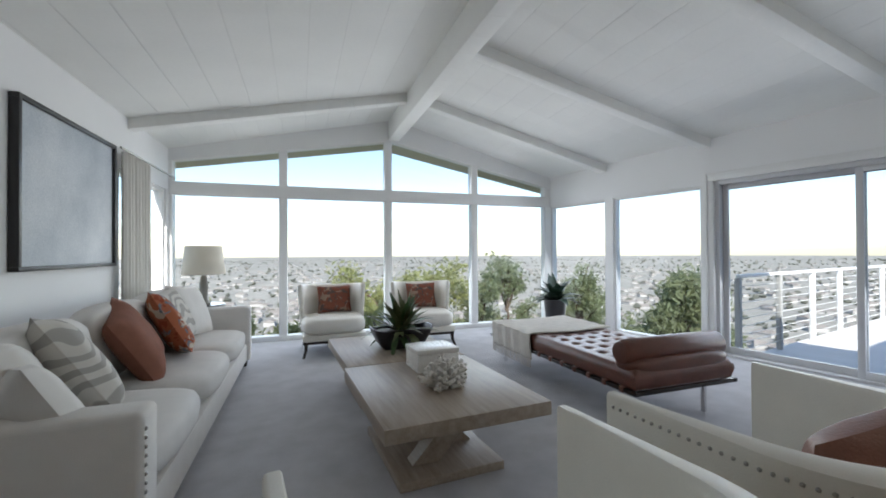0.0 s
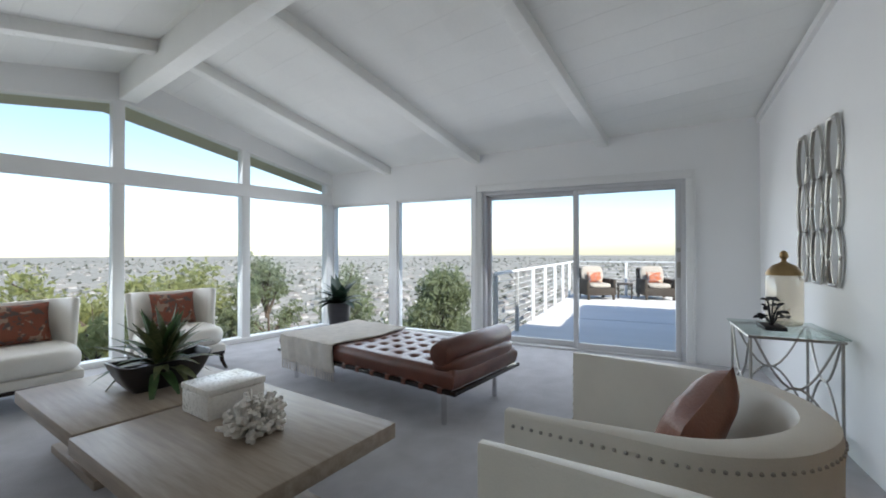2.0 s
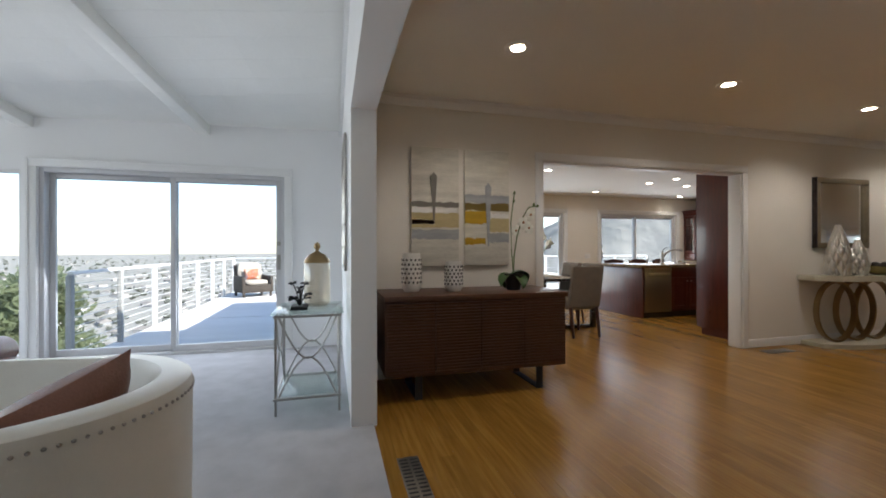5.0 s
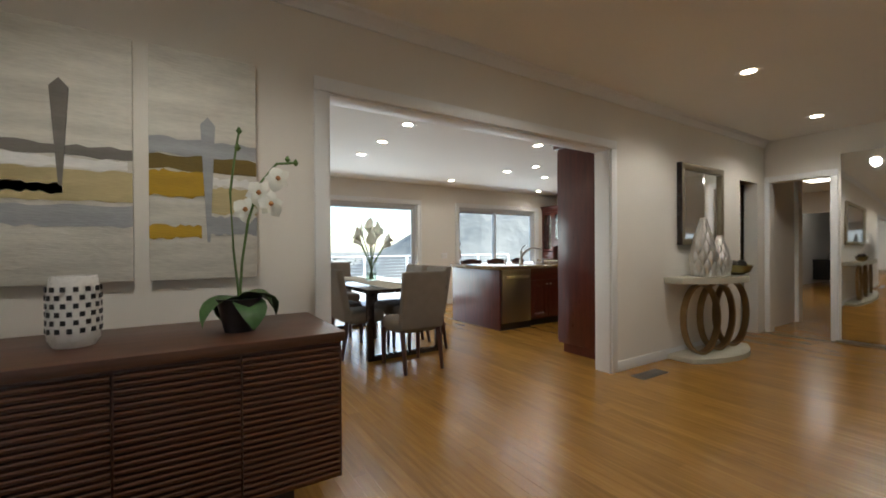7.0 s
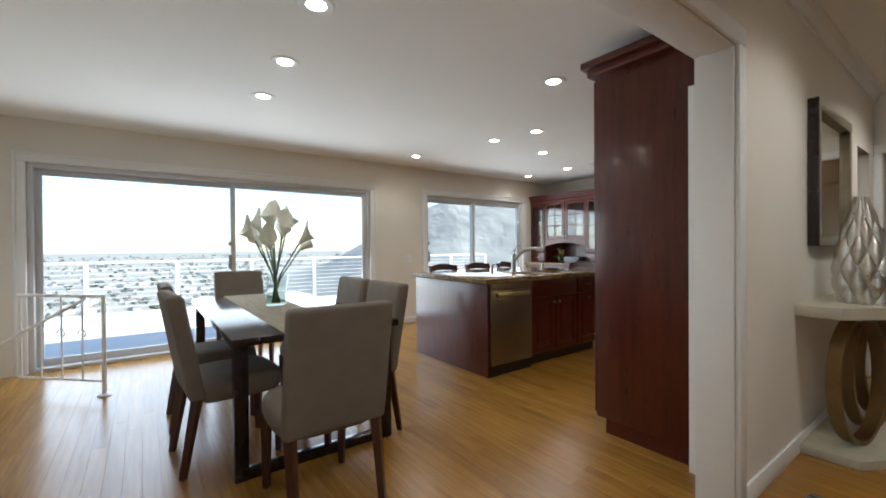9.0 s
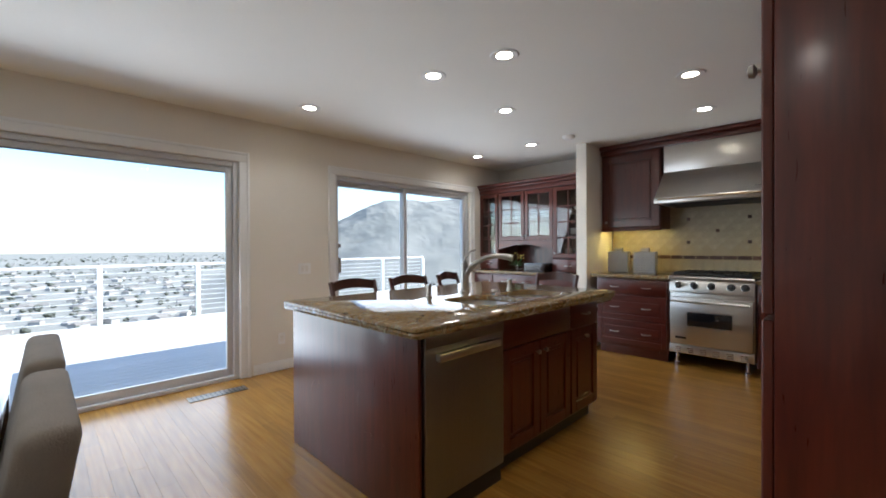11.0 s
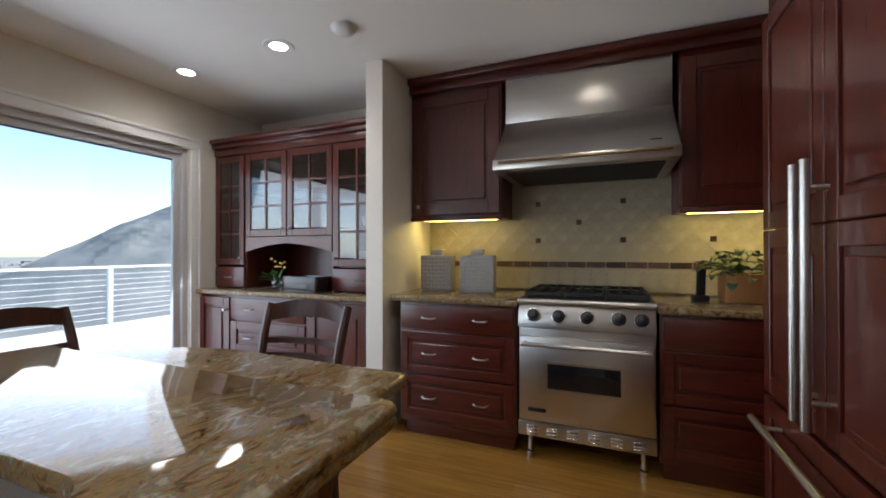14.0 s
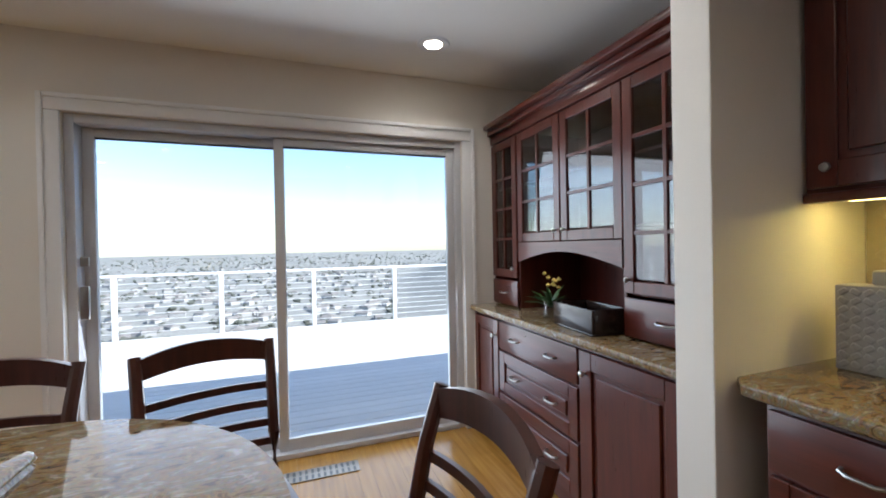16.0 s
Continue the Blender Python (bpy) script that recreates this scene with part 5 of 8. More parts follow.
for y in (SY0 + 0.22, SY1 - 0.28):
    leg = part("sled_leg", box(0.06, y - 0.03, 0.0, 0.52, y + 0.03, 0.012, 0.002), CASTIRON, sb)
    part("leg_upright", box(0.06, y - 0.03, 0.012, 0.072, y + 0.03, 0.20, 0.002), CASTIRON, sb)
    part("leg_upright", box(0.508, y - 0.03, 0.012, 0.52, y + 0.03, 0.20, 0.002), CASTIRON, sb)


def lantern(x, y, r, h):
    v = empty("ceramic_lantern", pose(x, y, 0.83), "white pierced ceramic lantern on the sideboard", "lantern", "pierced lanterns")
    part("body", lathe([(r * 0.75, 0), (r * 0.95, h * 0.1), (r, h * 0.3), (r * 0.97, h * 0.7), (r * 0.85, h), (r * 0.78, h), (r * 0.88, h * 0.7)], 28), WHITE_CERAMIC, v)
    # Holes are not cut; black blocks paint the shade inside.
    holes = bmesh.new()
    for j in range(6):
        for i in range(14):
            a = (i + (j % 2) * 0.5) * 2 * math.pi / 14
            z = h * (0.25 + 0.115 * j)
            rr = r * 0.995
            c = Vector((rr * math.cos(a), rr * math.sin(a), z))
            box(-0.0075, -0.002, -0.009, 0.0075, 0.002, 0.009, bm=holes)
            nv = holes.verts[-8:]
            bmesh.ops.transform(holes, matrix=Matrix.Translation(c) @ pose(0, 0, 0, 0, 0, math.degrees(a) + 90), verts=nv)
    part("hole_shade", holes, BLACK, v, "black blocks painting the shade of the pierced openings")


lantern(4.5, -0.12, 0.085, 0.33)
lantern(4.44, -0.48, 0.08, 0.26)

orchid = empty("orchid", pose(4.40, -1.05, 0.83), "white orchid in a dark pot on the sideboard", "orchid")
part("pot", lathe([(0.05, 0), (0.075, 0.11), (0.078, 0.12), (0.068, 0.12), (0.06, 0.10)], 20), POT_DARK, orchid)
bm = bmesh.new()
for a, l, b in ((20, 0.16, 0.5), (110, 0.15, 0.3), (200, 0.17, 0.6), (290, 0.15, 0.2), (160, 0.12, 0.9)):
    leaf(l * 1.1, 0.115, b, b - 1.9, bm, pose(0, 0, 0.11, 0, 0, a), 0.3)
part("leaves", bm, LEAF, orchid)
spray = [(0, 0, 0.1), (0.01, -0.01, 0.25), (0.0, -0.03, 0.40), (-0.01, -0.07, 0.54), (0.0, -0.13, 0.62), (0.0, -0.2, 0.63)]
part("stem", tube(spray, 0.005, 6), STEM, orchid)
part("stem", tube([(0, 0, 0.1), (-0.01, 0.02, 0.3), (-0.02, 0.03, 0.5), (-0.02, 0.01, 0.66), (-0.02, 0.0, 0.72)], 0.004, 6), STEM, orchid)
for k, (x, y, z) in enumerate(((0, -0.13, 0.56), (-0.02, -0.06, 0.50), (0.02, -0.02, 0.44), (-0.03, -0.10, 0.46))):
    bm = bmesh.new()
    for a in range(5):
        leaf(0.056 if a % 2 else 0.048, 0.052 if a in (1, 4) else 0.034, 0.25, -0.5, bm, pose(x - 0.02, y, z) @ pose(0, 0, 0, 0, -90, 0) @ pose(0, 0, 0, 0, 0, a * 72 + 17 * k), 0.12, 8)
    blossom = part("blossom", bm, FLOWER, orchid)
    part("throat", lathe([(0.002, -0.008), (0.010, 0.0), (0.004, 0.010)], 8, (x - 0.028, y, z)), TERRACOTTA, blossom, "yellow throat")
for x, y, z in ((0, -0.2, 0.63), (0, -0.17, 0.64), (-0.02, 0, 0.72), (-0.02, 0.005, 0.66)):
    part("bud", lathe([(0.003, -0.012), (0.011, 0), (0.003, 0.014)], 8, (x, y, z)), STEM, orchid)
orchid.matrix_world = pose(4.40, -1.03, 0.83) @ Matrix.Scale(1.2, 4)

# abstract paintings over the sideboard
BANDS = {"paint_cream": (0.66, 0.63, 0.55), "paint_grey": (0.36, 0.37, 0.38), "paint_ochre": (0.46, 0.28, 0.012), "paint_olive": (0.17, 0.115, 0.02), "paint_taupe": (0.19, 0.175, 0.15), "paint_white": (0.80, 0.79, 0.76), "paint_sand": (0.52, 0.43, 0.22)}
PAINT = {k: mat(k, c, 0.7, vary=0.22, scale=9, bump=0.3, bump_scale=70, stretch=(1, 0.35, 2)) for k, c in BANDS.items()}


def abstract(y0, rows_, mark, label):
    p = empty("painting", pose(4.80, y0, 1.04), label, "painting", "paired abstract canvases")
    part("canvas", box(-0.04, 0, 0, -0.004, 0.46, 1.11, 0.003), PAINT["paint_cream"], p)
    rp = random.Random(int(abs(y0) * 100))
    for z0, z1, a, b, c in rows_:
        bm = bmesh.new()
        pts = []
        a, b = a * 0.92, b * 0.92
        for i in range(13):
            pts.append((0, a + (b - a) * i / 12, z1 + rp.uniform(-0.008, 0.008)))
        for i in range(13):
            pts.append((0, b + (a - b) * i / 12, z0 + rp.uniform(-0.008, 0.008)))
        slab(pts, (-0.0435, 0, 0), (-0.0402, 0, 0), bm)
        part("colour_band", bm, PAINT[c], p, smooth=False)
    y, za, zb, c = mark
    y *= 0.92
    part("brush_stroke", slab([(0, y - 0.008, za), (0, y + 0.004, za), (0, y + 0.032, zb), (0, y, zb + 0.04), (0, y - 0.032, zb)], (-0.048, 0, 0), (-0.0437, 0, 0)), PAINT[c], p, smooth=False)
    return p


abstract(-0.63, [(0.55, 0.60, 0.0, 0.5, "paint_taupe"), (0.50, 0.545, 0.02, 0.5, "paint_white"), (0.36, 0.495, 0.0, 0.5, "paint_sand"), (0.39, 0.43, 0.26, 0.5, "paint_white"), (0.25, 0.34, 0.0, 0.5, "paint_grey")],
         (0.27, 0.42, 0.84, "paint_taupe"), "abstract canvas of taupe, cream and sand bands")
abstract(-1.15, [(0.60, 0.68, 0.0, 0.5, "paint_grey"), (0.53, 0.60, 0.0, 0.5, "paint_olive"), (0.40, 0.525, 0.25, 0.5, "paint_ochre"), (0.46, 0.50, 0.0, 0.22, "paint_white"), (0.32, 0.455, 0.0, 0.24, "paint_sand"), (0.22, 0.31, 0.0, 0.24, "paint_grey"), (0.20, 0.26, 0.27, 0.5, "paint_ochre")],
         (0.24, 0.18, 0.76, "paint_grey"), "abstract canvas of ochre, olive and grey bands")


def floor_vent(x0, y0, x1, y1, label):
    v = empty("floor_vent", pose((x0 + x1) / 2, (y0 + y1) / 2, 0.002), label, "vent", "floor vents")
    w, d = abs(x1 - x0) / 2, abs(y1 - y0) / 2
    part("plate", box(-w, -d, 0, w, d, 0.004, 0.001), VENTMETAL, v)
    # Plate is uncut: thin black boxes paint the dark of its slots.
    bm = bmesh.new()
    n = max(4, int(max(w, d) * 2 / 0.035))
    for i in range(n):
        for j in (-0.5, 0.5):
            if w > d:
                x = -w + 0.03 + (2 * w - 0.06) * i / (n - 1)
                box(x - 0.009, j * d - 0.4 * d, 0.0041, x + 0.006, j * d + 0.36 * d, 0.0046, bm=bm)
            else:
                y = -d + 0.03 + (2 * d - 0.06) * i / (n - 1)
                box(j * w - 0.4 * w, y - 0.009, 0.0041, j * w + 0.36 * w, y + 0.006, 0.0046, bm=bm)
    part("slot_shade", bm, BLACK, v, smooth=False)


floor_vent(2.93, 0.07, 3.34, 0.19, "pierced metal floor vent in the oak floor")
floor_vent(4.52, -4.66, 4.65, -4.26, "pierced metal floor vent beside the hall wall")
floor_vent(9.3, -4.75, 9.42, -4.3, "pierced metal floor vent beside the deck door")
floor_vent(9.38, -7.3, 9.5, -6.8, "pierced metal floor vent beside the breakfast door")

# console table with ring base
con = empty("console_table", pose(4.80, -5.75, 0), "pale stone console table on three bronze rings", "console table")


def half_round(d, length, flat):
    pts = [(-0.005, length / 2), (-0.005, -length / 2), (-flat, -length / 2)]
    for i in range(1, 16):
        a = -1 + 2 * i / 16
        pts.append((-flat - (d - flat) * (1 - a * a), a * length / 2))
    pts.append((-flat, length / 2))
    return pts


part("top", prism(half_round(0.46, 1.34, 0.20), 0.80, 0.865, 0.006), STONE_TOP, con)
part("base", prism(half_round(0.46, 1.24, 0.26), 0.0, 0.05, 0.006), STONE_TOP, con)
for y in (0.34, 0.0, -0.34):
    bm = bmesh.new()
    n = 40
    rows = []
    for i in range(n):
        a = i * 2 * math.pi / n
        q = []
        for r, x in ((1, -0.035), (1, 0.035), (0.93, 0.035), (0.93, -0.035)):
            q.append(bm.verts.new((x, r * 0.24 * math.cos(a), 0.425 + r * 0.375 * math.sin(a))))
        rows.append(q)
    for i in range(n):
        a, b = rows[i], rows[(i + 1) % n]
        for k in range(4):
            bm.faces.new((a[k], a[(k + 1) % 4], b[(k + 1) % 4], b[k]))
    ring = part("ring", bm, BRASS, con, "antiqued bronze hoop")
    ring.location = (-0.21, y, 0)
    ring.rotation_euler = (0, 0, radians(-16))


def dimple_vase(x, y, h, r):
    bm = bmesh.new()
    n, rows = 96, 72
    rings = []
    for j in range(rows + 1):
        s = j / rows
        prof = r * (0.80 + 0.34 * math.sin(math.pi * s ** 0.8)) * (1 - 0.66 * s ** 2.0)
        ring = []
        for i in range(n):
            a = i * 2 * math.pi / n
            q = abs(math.sin(a * 4 + (s * 6) * math.pi / 2)) * abs(math.sin(a * 4 - (s * 6) * math.pi / 2))
            rr = prof * (0.86 + 0.26 * q ** 0.6 * (1 - s * 0.4))
            ring.append(bm.verts.new((rr * math.cos(a), rr * math.sin(a), s * h)))
        rings.append(ring)
    for a, b in zip(rings, rings[1:]):
        for i in range(n):
            bm.faces.new((a[i], a[(i + 1) % n], b[(i + 1) % n], b[i]))
    bm.faces.new(rings[0][::-1])
    bm.faces.new(rings[-1])
    v = link("vase", bm, SILVER, smooth=True)
    v.matrix_world = pose(x, y, 0.865)
    tagged(v, "silver glazed vase with diamond dimples", "vase", "dimpled silver vases")


dimple_vase(4.58, -5.45, 0.62, 0.118)
dimple_vase(4.55, -5.74, 0.44, 0.10)
bowl = empty("bowl", pose(4.52, -6.08, 0.865), "olive ceramic boat bowl with woven balls", "bowl")
bm = lathe([(0.05, 0), (0.11, 0.03), (0.14, 0.10), (0.135, 0.10), (0.10, 0.035), (0.04, 0.012)], 24)
for v in bm.verts:
    v.co.y *= 1.35
    v.co.z += 0.35 * abs(v.co.y) ** 2 if v.co.z > 0.05 else 0
part("dish", bm, mat("olive_glaze", (0.26, 0.21, 0.07), 0.35, vary=0.2), bowl)
for y in (-0.10, 0.08):
    ball = bmesh.new()
    bmesh.ops.create_icosphere(ball, subdivisions=3, radius=0.055)
    placed(ball, pose(0, y, 0.105))
    part("ball", ball, WICKER, bowl)

hm = empty("framed_mirror", pose(4.798, -6.32, 1.20), "rectangular mirror in a dark and gilt frame above the console", "mirror")
part("glass", box(-0.02, 0.07, 0.07, -0.012, 0.89, 0.83), MIRROR, hm)
GILT = mat("dull_gilt", (0.30, 0.25, 0.17), 0.4, 0.7, vary=0.2)
for a in ((0, 0, 0.96, 0.07), (0, 0.83, 0.96, 0.90), (0, 0.07, 0.07, 0.83), (0.89, 0.07, 0.96, 0.83)):
    fr = part("frame_rail", box(-0.05, a[0], a[1], 0, a[2], a[3], 0.006), GILT, hm)
part("dark_edge", box(-0.055, 0.96, 0, 0, 0.975, 0.90, 0.002), ESPRESSO, hm)

# passage and room beyond the hall
bench = empty("low_sideboard", pose(6.62, -17.7, 0), "black low sideboard in the far room", "sideboard")
part("body", box(-0.45, -0.22, 0.12, 0.45, 0.22, 0.70, 0.01), BLACK, bench)
part("top", box(-0.48, -0.25, 0.70, 0.48, 0.25, 0.75, 0.008), BLACK, bench)
for x in (-0.42, 0.42):
    part("leg", box(x - 0.03, -0.2, 0, x + 0.03, 0.2, 0.12, 0.005), BLACK, bench)
stool = empty("metal_stand", pose(6.55, -17.65, 0.75), "small black wire stand on the low sideboard", "stand")
for x, y in ((-0.1, -0.08), (0.1, -0.08), (0.1, 0.08), (-0.1, 0.08)):
    part("leg", tube([(x * 1.3, y, 0), (x * 0.7, y, 0.2), (x * 0.25, y, 0.38)], 0.008, 6), BLACK, stool)
part("shelf", box(-0.11, -0.09, 0.17, 0.11, 0.09, 0.18, 0.003), BLACK, stool)
fd = empty("door_far", pose(5.85, -11.2, 0), "white panelled door in the passage", "door", kind="structure")
part("leaf", box(-0.035, -0.8, 0.01, -0.004, 0, 2.03, 0.004), TRIM, fd)
part("casing", box(-0.02, 0.0, 0.0, -0.004, 0.09, 2.12, 0.003), TRIM, fd)
part("casing", box(-0.02, -0.89, 0.0, -0.004, -0.8, 2.12, 0.003), TRIM, fd)
tagged(link("wall_passage", box(5.85, -12.4, 0, 5.98, -9.04, 2.62), CREAM_WALL), "cream passage wall beyond the hall", "wall", kind="structure")
tagged(link("wall_passage_near", box(4.85, -9.02, 0, 4.965, -7.77, 2.62), CREAM_WALL), "cream wall beside the hall opening", "wall", kind="structure")
tagged(link("wall_passage_side", box(7.0, -19.44, 0, 7.15, -9.04, 2.62), WHITE_WALL), "plain wall beside the far room", "wall", kind="structure")
tagged(link("wall_passage_end", slab([(-1.1, 0, 0), (5.55, 0, 0), (5.55, 0, 2.06), (6.9, 0, 2.06), (6.9, 0, 2.62), (-1.1, 0, 2.62)], (0, -15.24, 0), (0, -15.1, 0)), CREAM_WALL), "cream passage end wall with an opening to the far room", "wall", kind="structure")
tagged(link("baseboard_passage", box(-1.1, -15.1, 0, 5.55, -15.085, 0.11, 0.003), TRIM), "white baseboard in the passage", "baseboard", kind="structure")
wl = empty("ceiling_lamp", pose(5.24, -14.3, HALL_CEIL), "dark flush ceiling lamp with a glass dome, unlit", "ceiling lamp")
part("plate", lathe([(0.2, 0.0), (0.2, -0.03), (0.16, -0.045)], 24), BLACK, wl)
part("dome", lathe([(0.15, -0.045), (0.12, -0.09), (0.06, -0.12), (0.01, -0.13)], 24), CREAM_WALL, wl)
tagged(link("wall_closet", box(4.97, -7.7, 0, 5.08, -4.4, 2.05), WHITE_WALL), "plain wall seen through the narrow hall doorway", "wall", kind="structure")

fix = empty("ceiling_light_panel", pose(5.15, -12.5, HALL_CEIL), "lit flush ceiling panel in the passage", "ceiling light")
part("frame", box(-0.62, -0.32, -0.02, 0.62, 0.32, 0.0, 0.004), TRIM, fix)
part("diffuser", box(-0.58, -0.28, -0.026, 0.58, 0.28, -0.0205), PANEL_ON, fix)
pd = bpy.data.lights.new("panel_lamp", "AREA")
pd.shape, pd.size, pd.size_y, pd.energy, pd.color = "RECTANGLE", 1.1, 0.5, 7.0, (1.0, 0.9, 0.75)
pl_ob = new("panel_lamp", pd)
pl_ob.parent = fix
pl_ob.location = (0, 0, -0.03)
# No lamp seen here: this glowing panel is added to lift the room.
far_fill_panel = empty("ceiling_light_panel", pose(6.1, -16.6, HALL_CEIL), "added glowing ceiling panel, unseen, brightening the far room", "ceiling light")
part("diffuser", box(-0.25, -0.25, -0.02, 0.25, 0.25, 0.0, 0.003), PANEL_ON, far_fill_panel)


# ---- kitchen ----
def panel_door(name, parent, w, h, m, material, knob=None, pull_at=None, inset=0.065, raised=True):
    """A framed raised-panel front in x and z, facing -y, placed by m. Pulls and knobs are its sub-parts."""
    if raised and w > 3 * inset and h > 2.6 * inset:
        centre = box(inset + 0.022, 0.003, inset + 0.022, w - inset - 0.022, 0.0115, h - inset - 0.022, 0.006, 1)
    else:
        centre = None
    d = part(name, placed(box(inset, 0.012, inset, w - inset, 0.02, h - inset), m), material, parent, smooth=False)
    for x in (0, w - inset):
        part("stile", placed(box(x, 0, 0, x + inset, 0.02, h, 0.003, 1), m), material, d, smooth=False)
    for z in (0, h - inset):
        part("rail", placed(box(inset, 0, z, w - inset, 0.02, z + inset, 0.003, 1), m), material, d, smooth=False)
    if centre is not None:
        part("raised_panel", placed(centre, m), material, d, smooth=False)
    if knob:
        part("knob", placed(lathe([(0.006, 0), (0.006, 0.012), (0.015, 0.018), (0.013, 0.027), (0.004, 0.03)], 12), m @ pose(knob[0], 0, knob[1], 90, 0, 0)), NICKEL, d)
    for x in pull_at or ():
        z = h / 2
        pts = [(x - 0.045, 0, z), (x - 0.042, -0.016, z), (x - 0.025, -0.025, z - 0.003), (x + 0.025, -0.025, z - 0.003), (x + 0.042, -0.016, z), (x + 0.045, 0, z)]
        part("pull", placed(tube(pts, 0.0055, 8), m), NICKEL, d)
    return d


def slab_front(name, parent, w, h, m, material, pull_at=()):
    d = part(name, placed(box(0, 0, 0, w, 0.02, h, 0.004, 2), m), material, parent)
    for x in pull_at:
        z = h / 2
        pts = [(x - 0.045, 0, z), (x - 0.042, -0.016, z), (x - 0.025, -0.025, z - 0.003), (x + 0.025, -0.025, z - 0.003), (x + 0.042, -0.016, z), (x + 0.045, 0, z)]
        part("pull", placed(tube(pts, 0.0055, 8), m), NICKEL, d)
    return d


EASTWARD = 90      # fronts that look to +x are turned so


# pantry block
pantry = empty("pantry_cabinet", pose(5.085, -5.05, 0), "tall cherry pantry cabinet with a plain side panel", "cabinet")
part("body", box(0, 0, 0.1, 0.575, 0.60, 2.30, 0.003), CHERRY, pantry)
part("toe_kick", box(0, 0.02, 0, 0.52, 0.58, 0.1), CHERRY, pantry)
part("crown", box(-0.0, -0.0, 2.30, 0.615, 0.64, 2.35, 0.01), CHERRY_X, pantry)
part("crown", box(-0.0, -0.0, 2.35, 0.645, 0.67, 2.40, 0.012), CHERRY_X, pantry)
for z, h in ((0.12, 0.98), (1.11, 1.17)):
    panel_door("door", pantry, 0.58, h, pose(0.596, 0.01, z, 0, 0, EASTWARD), CHERRY, (0.53, 0.5))

# counter beside the pantry
side_base = empty("base_cabinet", pose(5.085, -6.46, 0), "cherry base cabinet with drawers under a granite counter", "cabinet")
part("body", box(0, 0, 0.1, 0.575, 1.40, 0.875, 0.002), CHERRY_H, side_base)
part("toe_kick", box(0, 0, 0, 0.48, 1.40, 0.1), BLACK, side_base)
for k in range(3):
    y = 0.01 + k * 0.466
    slab_front("drawer", side_base, 0.45, 0.17, pose(0.596, y, 0.69, 0, 0, EASTWARD), CHERRY_H, (0.225,))
    panel_door("door", side_base, 0.45, 0.56, pose(0.596, y, 0.12, 0, 0, EASTWARD), CHERRY, (0.41 if k % 2 == 0 else 0.04, 0.5))


def worktop(name, pts, z0, z1, label, bevel=0.012):
    w = link(name, prism(pts, z0, z1, bevel, 3), GRANITE, smooth=True)
    return tagged(w, label, "countertop")


worktop("countertop", [(5.08, -6.46), (5.715, -6.46), (5.715, -5.055), (5.08, -5.055)], 0.876, 0.916, "polished brown granite countertop beside the fridge")
splash_side = link("backsplash_side", box(5.08, -6.46, 0.918, 5.092, -5.05, 1.36), TILE)
tagged(splash_side, "beige tile splashback over the side counter", "backsplash", kind="structure")
wall_cab = empty("wall_cabinet", pose(5.085, -6.46, 0), "cherry wall cabinet with cubbies and a microwave shelf", "wall cabinet")
part("bottom", box(0, 0, 1.36, 0.40, 1.40, 1.40, 0.004), CHERRY_H, wall_cab)
part("back", box(0, 0, 1.40, 0.02, 1.40, 2.30), CHERRY_H, wall_cab)
part("side", box(0.02, 0, 1.40, 0.40, 0.02, 2.30, 0.002), CHERRY, wall_cab)
part("divider", box(0.02, 0.22, 1.40, 0.40, 0.25, 1.90, 0.002), CHERRY, wall_cab)
part("side", box(0.02, 1.38, 1.40, 0.40, 1.40, 2.30, 0.002), CHERRY, wall_cab)
for z in (1.56, 1.72):
    part("cubby_shelf", box(0.02, 0.02, z, 0.39, 0.22, z + 0.02, 0.002), CHERRY_H, wall_cab)
part("upper_box", box(0.02, 0.02, 1.90, 0.40, 1.38, 2.30), CHERRY_H, wall_cab)
for k in range(2):
    panel_door("door", wall_cab, 0.67, 0.38, pose(0.421, 0.02 + k * 0.69, 1.91, 0, 0, EASTWARD), CHERRY)
part("light_rail", box(0.36, 0, 1.325, 0.41, 1.40, 1.36, 0.004), CHERRY_H, wall_cab)
part("crown", box(0, 0, 2.30, 0.47, 1.40, 2.40, 0.012), CHERRY_H, wall_cab)
part("light_strip", box(0.12, 0.2, 1.346, 0.18, 1.2, 1.359), STRIP_ON, wall_cab, "lit under-cabinet strip")
micro = empty("microwave", pose(5.12, -5.90, 1.402), "stainless steel microwave oven with dark glass door", "microwave")
part("body", box(0, -0.28, 0, 0.38, 0.46, 0.40, 0.006), STEEL, micro)
part("door_glass", box(0.381, -0.22, 0.05, 0.392, 0.24, 0.35, 0.004), OVENGLASS, micro)
part("handle", tube([(0.39, 0.27, 0.05), (0.415, 0.27, 0.08), (0.415, 0.27, 0.32), (0.39, 0.27, 0.35)], 0.008), STEEL, micro)
part("control_panel", box(0.381, 0.30, 0.05, 0.388, 0.43, 0.35, 0.003), BLACK, micro)


